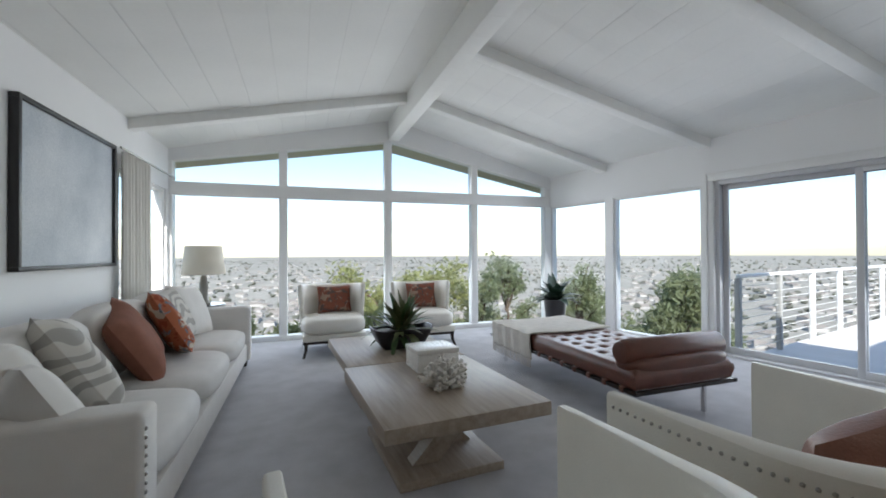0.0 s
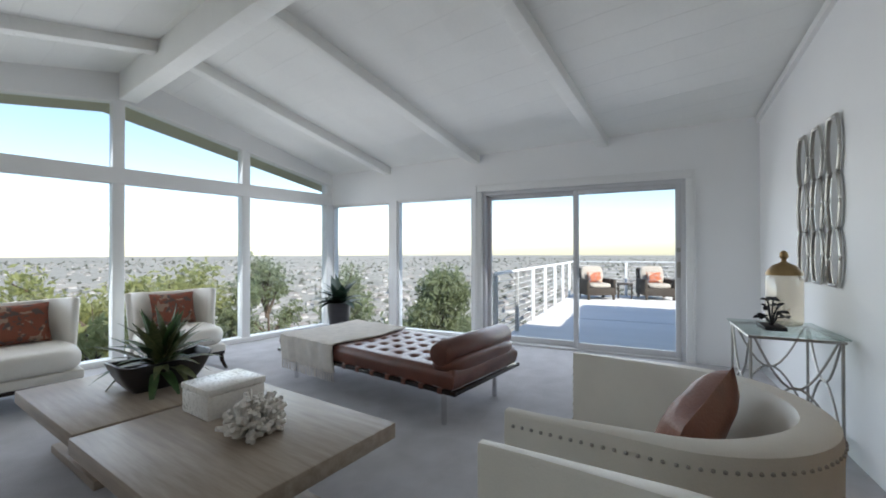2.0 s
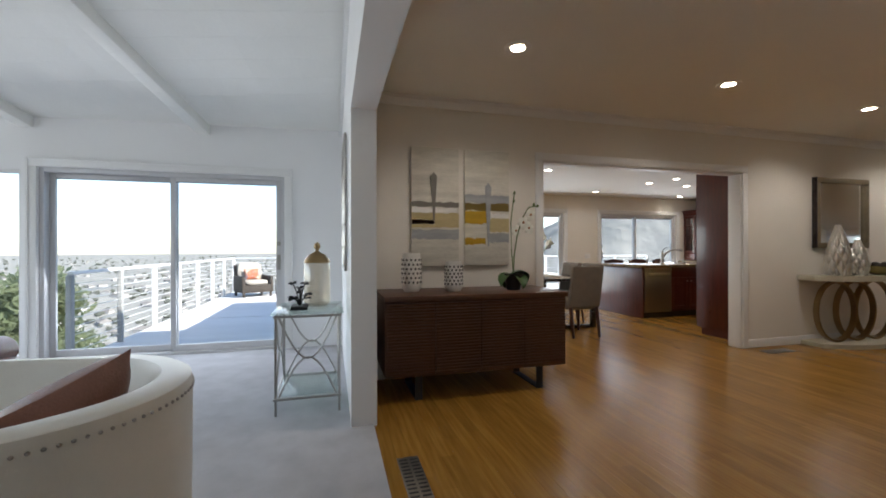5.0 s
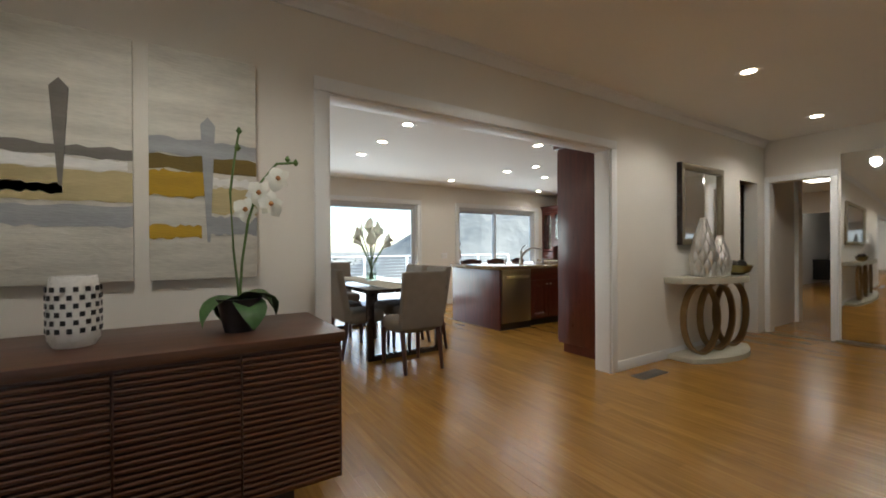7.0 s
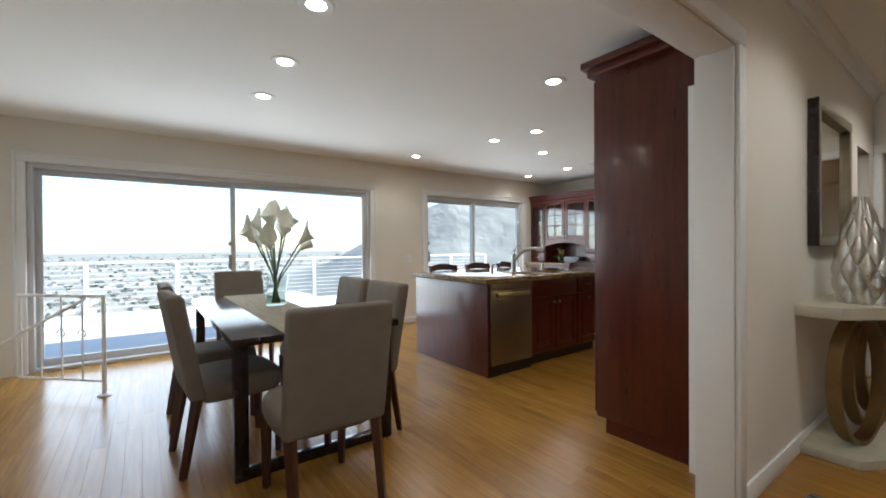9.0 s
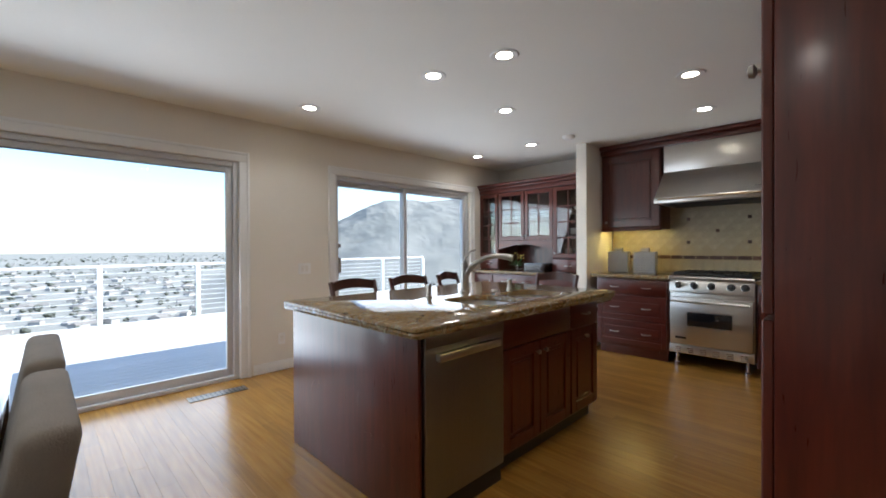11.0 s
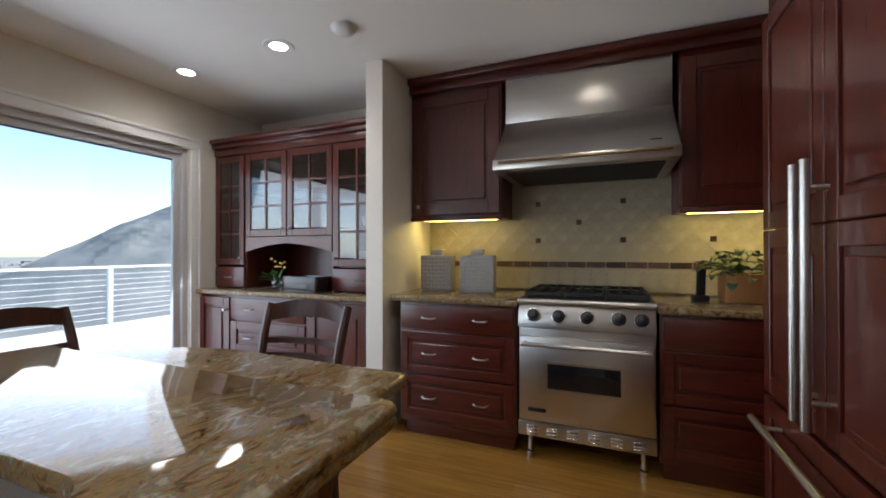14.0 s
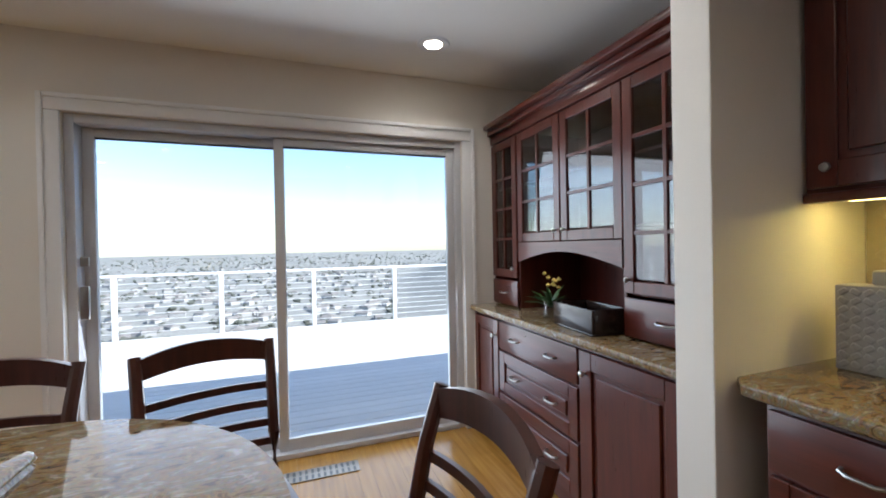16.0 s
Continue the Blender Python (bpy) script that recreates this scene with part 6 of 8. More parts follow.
def bushy(name, m, potmesh, potmat, n, spread, rise, size, label, seed, drop=0.0):
    p = empty(name, m, label, "plant")
    part("pot", potmesh, potmat, p)
    r = random.Random(seed)
    bm, st = bmesh.new(), bmesh.new()
    for i in range(n):
        a = r.uniform(0, 6.283)
        q = r.random() ** 0.6
        z = rise * (0.25 + 0.75 * r.random()) * (1.1 - 0.5 * q) - drop * q * r.random()
        pos = Vector((math.cos(a) * spread * q, math.sin(a) * spread * q, 0.17 + z))
        l = size * r.uniform(0.7, 1.2)
        leaf(l, l * 0.62, r.uniform(-0.2, 0.7), r.uniform(-1.2, 0.0), bm, Matrix.Translation(pos) @ pose(0, 0, 0, 0, 0, math.degrees(a) - 90 + r.uniform(-50, 50)), 0.3, 5)
        if i % 3 == 0:
            tube([(0, 0, 0.15), pos * 0.6 + Vector((0, 0, 0.08)), pos], 0.003, 4, st)
    part("leaves", bm, LEAF, p)
    part("stems", st, STEM, p)
    return p


bushy("potted_plant", pose(5.37, -6.02, 0.936), lathe([(0.075, 0), (0.105, 0.16), (0.108, 0.18), (0.095, 0.18), (0.085, 0.15)], 20), mat("copper_pot", (0.20, 0.07, 0.03), 0.35, 0.5, vary=0.3), 170, 0.25, 0.24, 0.085, "leafy pothos plant in a copper-brown pot on the counter", 12, 0.18)
trivet = link("trivet", lathe([(0.14, 0), (0.145, 0.008), (0.14, 0.018)], 28), CASTIRON, smooth=True)
trivet.matrix_world = pose(5.37, -6.02, 0.917)
tagged(trivet, "round black trivet under the potted plant", "trivet")

# fridge
fridge = empty("refrigerator", pose(5.085, -7.76, 0), "built-in refrigerator with cherry panel doors and steel handles", "refrigerator")
part("body", box(0, 0, 0.08, 0.72, 1.28, 2.30, 0.002), CHERRY, fridge)
part("steel_edge", box(0.735, 1.262, 0.08, 0.772, 1.284, 2.13, 0.004), STEEL, fridge, "brushed steel side strip")
part("grille_panel", box(0.721, 0.02, 2.13, 0.745, 1.26, 2.29, 0.004), CHERRY_H, fridge)
part("crown", box(0, 0, 2.30, 0.78, 1.30, 2.35, 0.01), CHERRY_H, fridge)
part("crown", box(0, 0, 2.35, 0.81, 1.33, 2.40, 0.012), CHERRY_H, fridge)
for y, w in ((0.02, 0.50), (0.53, 0.73)):
    lower = panel_door("door", fridge, w, 0.62, pose(0.766, y, 0.66, 0, 0, EASTWARD), CHERRY)
    upper = panel_door("door_upper_panel", fridge, w, 0.82, pose(0.766, y, 1.285, 0, 0, EASTWARD), CHERRY)
for y in (0.55, 0.47):
    h = part("handle", tube([(0.82, y, 0.70), (0.82, y, 1.46)], 0.013, 12), STEEL, fridge, "tall round steel handle")
    for z in (0.78, 1.38):
        part("standoff", tube([(0.765, y, z), (0.82, y, z)], 0.008, 8), STEEL, h)
panel_door("freezer_drawer", fridge, 1.24, 0.54, pose(0.766, 0.02, 0.10, 0, 0, EASTWARD), CHERRY)
h = part("handle", tube([(0.83, 0.10, 0.57), (0.83, 1.18, 0.57)], 0.013, 12), STEEL, fridge, "long round steel drawer handle")
for y in (0.2, 1.08):
    part("standoff", tube([(0.765, y, 0.57), (0.83, y, 0.57)], 0.008, 8), STEEL, h)
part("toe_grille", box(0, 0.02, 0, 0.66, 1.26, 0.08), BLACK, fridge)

# range wall
SF = -8.14     # cabinet fronts


def drawer_base(x0, x1, label, pulls, corner=False):
    c = empty("base_cabinet", pose(x0, SF, 0), label, "cabinet", "range wall base cabinets")
    w = x1 - x0
    part("body", box(0, -0.70, 0.1, w, -0.022, 0.876, 0.002), CHERRY_X, c)
    part("toe_kick", box(0.02, -0.70, 0.0, w - 0.02, -0.07, 0.1, 0.002), CHERRY_X, c)
    turn = pose(w, 0, 0, 0, 0, 180)
    slab_front("drawer", c, w - 0.03, 0.16, turn @ pose(0.015, -0.0, 0.70), CHERRY_X, [p * (w - 0.03) for p in pulls])
    for z in (0.42, 0.14):
        panel_door("drawer", c, w - 0.03, 0.265, turn @ pose(0.015, 0, z), CHERRY_X, None, [p * (w - 0.03) for p in pulls], 0.05)
    return c


drawer_base(6.925, 7.70, "cherry drawer cabinet beside the range", (0.27, 0.73))
drawer_base(5.40, 6.175, "cherry drawer cabinet between range and fridge", (0.72,))
worktop("countertop", [(6.915, SF + 0.02), (7.74, SF + 0.02), (7.785, SF - 0.03), (7.795, -8.86), (6.915, -8.86)], 0.877, 0.917, "polished brown granite countertop beside the range")
worktop("countertop", [(5.10, SF + 0.02), (6.185, SF + 0.02), (6.185, -8.86), (5.10, -8.86)], 0.877, 0.917, "polished brown granite countertop between range and fridge")

rng_ = empty("range", pose(6.55, SF + 0.005, 0), "stainless steel gas range with black grates and knobs", "range")
RW = 0.36
part("body", box(-RW, -0.68, 0.14, RW, -0.03, 0.90, 0.004), STEEL, rng_)
part("control_panel", placed(box(-RW, -0.02, 0, RW, 0.0, 0.15, 0.006), pose(0, 0.012, 0.765, 12, 0, 0)), STEEL, rng_)
part("cooktop", box(-RW, -0.66, 0.90, RW, -0.01, 0.93, 0.006), CASTIRON, rng_)
part("bullnose", tube([(-RW, 0.0, 0.915), (RW, 0.0, 0.915)], 0.018, 12), STEEL, rng_)
door = part("oven_door", box(-RW + 0.01, -0.03, 0.235, RW - 0.01, 0.015, 0.715, 0.008), STEEL, rng_)
part("oven_window", box(-0.19, 0.0155, 0.43, 0.19, 0.02, 0.57, 0.004), OVENGLASS, door)
wf = bmesh.new()
for a in ((-0.205, 0.415, 0.205, 0.43), (-0.205, 0.57, 0.205, 0.585), (-0.205, 0.43, -0.19, 0.57), (0.19, 0.43, 0.205, 0.57)):
    box(a[0], 0.0155, a[1], a[2], 0.022, a[3], bm=wf)
part("window_frame", wf, STEEL, door)
hb = part("door_handle", tube([(-RW + 0.03, 0.065, 0.68), (RW - 0.03, 0.065, 0.68)], 0.012, 12), STEEL, door)
part("badge", box(0.20, 0.0155, 0.29, 0.30, 0.019, 0.312, 0.002), CASTIRON, door, "small dark maker's plate")
for x in (-RW + 0.045, RW - 0.045):
    part("handle_bracket", tube([(x, 0.01, 0.68), (x, 0.065, 0.68)], 0.01, 8), STEEL, door)
for k, x in enumerate((-0.29, -0.18, -0.02, 0.13, 0.27)):
    knob = part("knob", placed(lathe([(0.034, 0), (0.034, 0.006), (0.026, 0.008), (0.024, 0.035), (0.02, 0.038)], 20), pose(x, 0.012, 0.84, -78, 0, 0)), BLACK, rng_)
    part("bezel", placed(lathe([(0.038, -0.002), (0.038, 0.004), (0.034, 0.005)], 20), pose(x, 0.012, 0.84, -78, 0, 0)), CHROME, knob)
part("kick_panel", box(-RW, -0.05, 0.14, RW, 0.0, 0.225, 0.004), STEEL, rng_)
louvre_mesh = None
for i in range(6):
    for j in range(3):
        if louvre_mesh is None:
            lv = part("louvre", box(-0.03, 0.0, -0.005, 0.03, 0.008, 0.005, 0.002, 1), CHROME, rng_)
            louvre_mesh = lv.data
        else:
            lv = new("louvre", louvre_mesh)
            lv.parent = rng_
        lv.location = (-0.28 + i * 0.112, 0.0, 0.16 + j * 0.019)
for x in (-0.30, 0.30):
    for y in (-0.06, -0.6):
        part("foot", lathe([(0.022, 0), (0.022, 0.03), (0.012, 0.035), (0.012, 0.14)], 14, (x, y, 0)), CHROME, rng_)
for gx in (-0.225, 0.0, 0.225):
    g = bmesh.new()
    for y in (-0.62, -0.34, -0.06):
        box(gx - 0.105, y - 0.008, 0.945, gx + 0.105, y + 0.008, 0.965, 0.002, 1, g)
    for x in (-0.1, -0.033, 0.033, 0.1):
        box(gx + x - 0.007, -0.63, 0.945, gx + x + 0.007, -0.05, 0.968, 0.002, 1, g)
    for y in (-0.62, -0.06):
        for x in (-0.1, 0.1):
            box(gx + x - 0.008, y - 0.008, 0.93, gx + x + 0.008, y + 0.008, 0.95, bm=g)
    part("grate", g, CASTIRON, rng_, smooth=False)

hood = empty("range_hood", pose(6.57, 0, 0), "large brushed steel range hood between cherry cabinets", "range hood")
part("canopy", slab([(0, -8.855, 1.76), (0, -8.19, 1.76), (0, -8.50, 2.07), (0, -8.855, 2.07)], (-0.50, 0, 0), (0.50, 0, 0)), STEEL, hood, smooth=False)
part("lip", box(-0.505, -8.855, 1.695, 0.505, -8.18, 1.76, 0.005), STEEL, hood)
part("chimney", box(-0.50, -8.855, 2.07, 0.50, -8.50, 2.37, 0.003), STEEL, hood)
part("rail", tube([(-0.46, -8.15, 1.735), (0.46, -8.15, 1.735)], 0.008, 10), BRASS, hood, "thin brass rail along the hood")
part("baffle", box(-0.44, -8.80, 1.685, 0.44, -8.26, 1.695), CASTIRON, hood)
part("badge", box(-0.42, -8.245, 1.80, -0.36, -8.235, 1.812), CASTIRON, hood, "small dark maker's plate")


def upper_cab(x0, x1, label, knob_x):
    c = empty("wall_cabinet", pose(x0, -8.50, 0), label, "wall cabinet", "range wall cabinets")
    w = x1 - x0
    part("body", box(0, -0.355, 1.455, w, -0.022, 2.37, 0.002), CHERRY, c)
    panel_door("door", c, w - 0.02, 0.87, pose(w, 0, 0, 0, 0, 180) @ pose(0.01, 0, 1.47), CHERRY, (knob_x, 0.06), None, 0.08)
    part("light_rail", box(0, -0.05, 1.425, w, -0.0, 1.455, 0.004), CHERRY_X, c)
    part("light_strip", box(0.06, -0.14, 1.43, w - 0.06, -0.08, 1.452), STRIP_ON, c, "lit under-cabinet strip")
    part("base_mould", box(0, -0.36, 1.44, w, -0.055, 1.455), CHERRY_X, c)
    return c


upper_cab(7.105, 7.795, "cherry wall cabinet beside the hood", 0.06)
upper_cab(5.10, 6.035, "cherry wall cabinet between hood and fridge", 0.86)
valance = empty("cornice_cabinet", pose(0, 0, 0), "cherry cornice over range hood and wall cabinets", "cornice", kind="structure")
part("board", box(5.08, -8.855, 2.37, 7.797, -8.48, 2.425, 0.004), CHERRY_X, valance)
part("crown", box(5.08, -8.855, 2.425, 7.797, -8.44, 2.478, 0.015, 3), CHERRY_X, valance)

# splashback: diagonal tiles, mosaic band and accents
splash = link("backsplash", box(5.10, -8.86, 0.92, 7.795, -8.852, 2.0), GROUT)
tagged(splash, "beige diagonal travertine splashback with a dark mosaic band", "backsplash", kind="structure")
tile_me = None
q = 0.105
ts = q * math.sqrt(2)
ix = 0
for j in range(-1, 12):
    for i in range(-2, 22):
        x = 5.10 + i * ts + (ts / 2 if j % 2 else 0)
        z = 1.18 + j * ts / 2
        if not (5.16 < x < 7.72 and 1.20 < z < 1.66):
            continue
        if tile_me is None:
            ob = part("tile", placed(box(-q / 2 + 0.001, 0, -q / 2 + 0.001, q / 2 - 0.001, 0.004, q / 2 - 0.001, 0.001, 1), pose(0, 0, 0, 0, 45, 0)), TILE, splash, smooth=False)
            tile_me = ob.data
        else:
            ob = new("tile", tile_me)
            ob.parent = splash
        ob.location = (x, -8.852, z)
sq = None
for i in range(25):
    x = 5.13 + i * 0.1085
    if sq is None:
        ob = part("tile", box(0, 0, 0.92, 0.106, 0.005, 1.07, 0.0015, 1), TILE, splash, smooth=False)
        sq = ob.data
    else:
        ob = new("tile", sq)
        ob.parent = splash
    ob.location = (x, -8.852, 0)
bl = None
for i in range(20):
    if bl is None:
        ob = part("mosaic_tile", box(0, 0, 1.085, 0.125, 0.007, 1.125, 0.002, 1), MOSAIC, splash, smooth=False)
        bl = ob.data
    else:
        ob = new("mosaic_tile", bl)
        ob.parent = splash
    ob.location = (5.13 + i * 0.1315, -8.852, 0)
ac = None
for x, z in ((6.62, 1.41), (6.91, 1.55), (6.33, 1.55), (6.91, 1.28), (6.33, 1.28), (5.80, 1.28)):
    if ac is None:
        ob = part("accent_tile", box(-0.018, 0, -0.018, 0.018, 0.009, 0.018, 0.003, 1), MOSAIC, splash, smooth=False)
        ac = ob.data
    else:
        ob = new("accent_tile", ac)
        ob.parent = splash
    ob.location = (x, -8.852, z)

for x, y in ((7.60, -8.56), (7.27, -8.50)):
    c = empty("canister", pose(x, y, 0.918, 0, 0, 4), "grey basket-weave ceramic canister on the counter", "canister", "woven ceramic canisters")
    bm = bmesh.new()
    n = 10
    box(-0.12, -0.05, 0, 0.12, 0.05, 0.255, 0.006, 2, bm)
    for sy in (-1, 1):
        for j in range(9):
            for i in range(8):
                cx, cz = -0.10 + i * 0.0285, 0.02 + j * 0.027
                box(cx - 0.013, sy * 0.05 - 0.004, cz - 0.009, cx + 0.013, sy * 0.05 + 0.004, cz + 0.009, 0.004, 1, bm)
                nv = bm.verts[-24:]
                bmesh.ops.rotate(bm, cent=Vector((cx, sy * 0.05, cz)), matrix=Matrix.Rotation(radians(35 if (i + j) % 2 else -35), 3, "Y"), verts=nv)
    part("body", bm, GREY_CERAMIC, c)
    part("lid", box(-0.045, -0.03, 0.256, 0.045, 0.03, 0.30, 0.008), GREY_CERAMIC, c)
bushy("potted_plant", pose(5.74, -8.50, 0.918), box(-0.09, -0.09, 0, 0.09, 0.09, 0.16, 0.008), TERRACOTTA, 110, 0.20, 0.13, 0.075, "trailing leafy plant in a square ochre pot", 21, 0.10)
phone = empty("cordless_phone", pose(5.94, -8.46, 0.918), "black cordless phone in its charging base", "phone")
part("base", box(-0.04, -0.05, 0, 0.04, 0.04, 0.035, 0.008), BLACK, phone)
part("handset", placed(box(-0.023, -0.013, 0, 0.023, 0.013, 0.16, 0.008), pose(0, 0, 0.03, -10, 0, 0)), BLACK, phone)

# hutch
HX0, HX1, HF = 7.935, 9.655, -8.17
hutch = empty("hutch", pose(0, HF, 0), "cherry hutch with glass-paned doors over drawers", "hutch")
part("base_body", box(HX0, -0.69, 0.1, HX1, -0.022, 0.85, 0.002), CHERRY_X, hutch)
part("plinth", box(HX0, -0.69, 0.0, HX1, -0.05, 0.1, 0.002), CHERRY_X, hutch)


def facing(x_right):
    return pose(x_right, 0, 0, 0, 0, 180)


panel_door("door", hutch, 0.36, 0.72, facing(HX1 - 0.01) @ pose(0, 0, 0.11), CHERRY, (0.32, 0.62))
for z, h, flat in ((0.66, 0.17, True), (0.395, 0.25, False), (0.12, 0.26, False)):
    (slab_front if flat else panel_door)("drawer", hutch, 0.76, h, facing(HX1 - 0.385) @ pose(0, 0, z), CHERRY_X, **({"pull_at": (0.2, 0.56)}))
panel_door("door", hutch, 0.54, 0.72, facing(HX1 - 1.16) @ pose(0, 0, 0.11), CHERRY, (0.04, 0.62), None, 0.08)
worktop("countertop", [(HX0, HF + 0.03), (HX1, HF + 0.03), (HX1, -8.86), (HX0, -8.86)], 0.852, 0.890, "polished brown granite top of the hutch")
UF = -0.16
part("upper_back", box(HX0, -0.689, 0.891, HX1, -0.66, 2.12), CHERRY, hutch)
for x in (HX0, HX0 + 0.45, HX1 - 0.36, HX1 - 0.02):
    part("upright", box(x, -0.66, 0.891, x + 0.02, UF - 0.022, 2.06, 0.002), CHERRY, hutch)
part("upper_top", box(HX0, -0.66, 2.04, HX1, UF - 0.0, 2.10, 0.002), CHERRY_X, hutch)
part("crown", box(HX0, -0.69, 2.10, HX1, UF + 0.03, 2.14, 0.012), CHERRY_X, hutch)
part("crown", box(HX0, -0.69, 2.14, HX1, UF + 0.06, 2.18, 0.014), CHERRY_X, hutch)


def glazed_door(x_right, w, z, h, rows_, knob_x):
    m = facing(x_right) @ pose(0, -UF, z)
    bm = bmesh.new()
    f = 0.055
    box(0, 0, 0, f, 0.02, h, 0.003, 1, bm)
    box(w - f, 0, 0, w, 0.02, h, 0.003, 1, bm)
    box(f, 0, 0, w - f, 0.02, f, 0.003, 1, bm)
    box(f, 0, h - f, w - f, 0.02, h, 0.003, 1, bm)
    d = part("glazed_door", placed(bm, m), CHERRY, hutch, smooth=False)
    part("muntin", placed(box(w / 2 - 0.009, 0.001, f, w / 2 + 0.009, 0.019, h - f, 0.002, 1), m), CHERRY, d)
    for r in range(1, rows_):
        zz = f + (h - 2 * f) * r / rows_
        part("muntin", placed(box(f, 0.002, zz - 0.009, w - f, 0.018, zz + 0.009, 0.002, 1), m), CHERRY_X, d)
    for r in range(rows_):
        for c in range(2):
            za = f + (h - 2 * f) * r / rows_ + 0.009
            xa = f if c == 0 else w / 2 + 0.009
            part("pane", placed(box(xa, 0.009, za, xa + w / 2 - f - 0.009, 0.012, za + (h - 2 * f) / rows_ - 0.018), m), CABGLASS, d)
    part("knob", placed(lathe([(0.006, 0), (0.006, 0.012), (0.014, 0.018), (0.004, 0.028)], 12), m @ pose(knob_x, 0, 0.06, 90, 0, 0)), NICKEL, d)


glazed_door(HX1 - 0.01, 0.34, 1.09, 0.94, 4, 0.30)
glazed_door(HX1 - 0.37, 0.445, 1.33, 0.70, 3, 0.41)
glazed_door(HX1 - 0.825, 0.445, 1.33, 0.70, 3, 0.035)
glazed_door(HX1 - 1.275, 0.435, 1.09, 0.94, 4, 0.03)
slab_front("drawer", hutch, 0.34, 0.17, facing(HX1 - 0.01) @ pose(0, -UF, 0.90), CHERRY_X, (0.17,))
slab_front("drawer", hutch, 0.435, 0.17, facing(HX1 - 1.275) @ pose(0, -UF, 0.90), CHERRY_X, (0.22,))
arch = [(HX1 - 0.37, 0, 1.325), (HX1 - 1.265, 0, 1.325)] + [(HX1 - 1.265 + 0.895 * i / 14, 0, 1.20 + 0.07 * math.sin(math.pi * i / 14)) for i in range(15)]
part("arched_valance", slab(arch, (0, UF - 0.02, 0), (0, UF, 0)), CHERRY_X, hutch, smooth=False)
for z in (1.38, 1.70):
    part("shelf", box(HX0 + 0.02, -0.655, z, HX1 - 0.02, UF - 0.05, z + 0.015, 0.002), CHERRY_X, hutch)
for x, z, r, h in ((8.2, 1.395, 0.06, 0.09), (8.12, 1.715, 0.075, 0.07), (8.28, 1.092, 0.05, 0.12)):
    cup = link("dish", lathe([(r * 0.6, 0), (r, h * 0.3), (r, h), (r * 0.92, h), (r * 0.9, h * 0.3)], 20), WHITE_CERAMIC, smooth=True)
    cup.matrix_world = pose(x, HF - 0.4, z if z > 1.2 else 1.092)
    tagged(cup, "pale ceramic bowl behind the hutch glass", "dish", "hutch dishes")
part("shelf", box(HX0 + 0.02, -0.655, 1.075, HX0 + 0.45, UF - 0.05, 1.09, 0.002), CHERRY_X, hutch)

posy = empty("flower_vase", pose(8.93, -8.33, 0.891), "small glass vase with yellow-green sprigs", "vase")
part("vase", lathe([(0.04, 0), (0.045, 0.01), (0.045, 0.10), (0.041, 0.10), (0.041, 0.02)], 16), VASEGLASS, posy)
bm, fl = bmesh.new(), bmesh.new()
r = random.Random(9)
for i in range(26):
    a, t = r.uniform(0, 360), r.uniform(0.5, 1.4)
    leaf(r.uniform(0.12, 0.2), 0.025, t, t - 0.7, bm, pose(0, 0, 0.06, 0, 0, a), 0.3, 5)
    if i % 3 == 0:
        lathe([(0.002, -0.01), (0.014, 0), (0.003, 0.012)], 8, (0.09 * math.cos(a) * r.random(), 0.09 * math.sin(a) * r.random(), r.uniform(0.18, 0.27)), fl)
part("leaves", bm, LEAF, posy)
part("flowers", fl, mat("yellow_petal", (0.55, 0.38, 0.08), 0.6), posy)
crate = empty("dark_tray", pose(8.60, -8.32, 0.891, 0, 0, -6), "dark wooden tray box on the hutch counter", "tray")
for a in ((-0.17, -0.10, 0, 0.17, 0.10, 0.012), (-0.17, -0.10, 0.012, 0.17, -0.085, 0.12), (-0.17, 0.085, 0.012, 0.17, 0.10, 0.12), (-0.17, -0.085, 0.012, -0.155, 0.085, 0.12), (0.155, -0.085, 0.012, 0.17, 0.085, 0.12)):
    part("board", box(*a, 0.003), ESPRESSO, crate)

# island
isl = empty("kitchen_island", pose(0, 0, 0), "cherry kitchen island with a built-in dishwasher", "kitchen island")
IX0, IX1, IY0, IY1 = 6.87, 8.08, -6.36, -4.60
part("body", box(IX0 + 0.022, IY0, 0.10, IX1, IY1 - 0.02, 0.70, 0.003), CHERRY_H, isl)
part("front_rail", box(IX0 + 0.022, IY0, 0.70, IX0 + 0.05, IY1 - 0.02, 0.873), CHERRY_H, isl)
part("back_panel", box(IX1 - 0.03, IY0, 0.70, IX1, IY1 - 0.02, 0.873), CHERRY_H, isl)
part("side_panel", box(IX0 + 0.05, IY0, 0.70, IX1 - 0.03, IY0 + 0.03, 0.873), CHERRY_H, isl)
part("end_panel", box(IX0, IY1 - 0.02, 0.0, IX1, IY1, 0.873, 0.004), CHERRY, isl)
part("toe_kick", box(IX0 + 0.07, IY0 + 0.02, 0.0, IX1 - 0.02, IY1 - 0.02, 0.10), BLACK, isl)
WESTWARD = -90
slab_front("false_drawer", isl, 0.74, 0.17, pose(IX0, -5.20, 0.695, 0, 0, WESTWARD), CHERRY_H)
for k in range(2):
    panel_door("door", isl, 0.365, 0.56, pose(IX0, -5.20 - 0.375 * k, 0.125, 0, 0, WESTWARD), CHERRY, (0.33 if k == 0 else 0.035, 0.5))
slab_front("drawer", isl, 0.38, 0.17, pose(IX0, -5.955, 0.695, 0, 0, WESTWARD), CHERRY_H, (0.19,))
panel_door("door", isl, 0.38, 0.56, pose(IX0, -5.955, 0.125, 0, 0, WESTWARD), CHERRY, (0.19, 0.5))
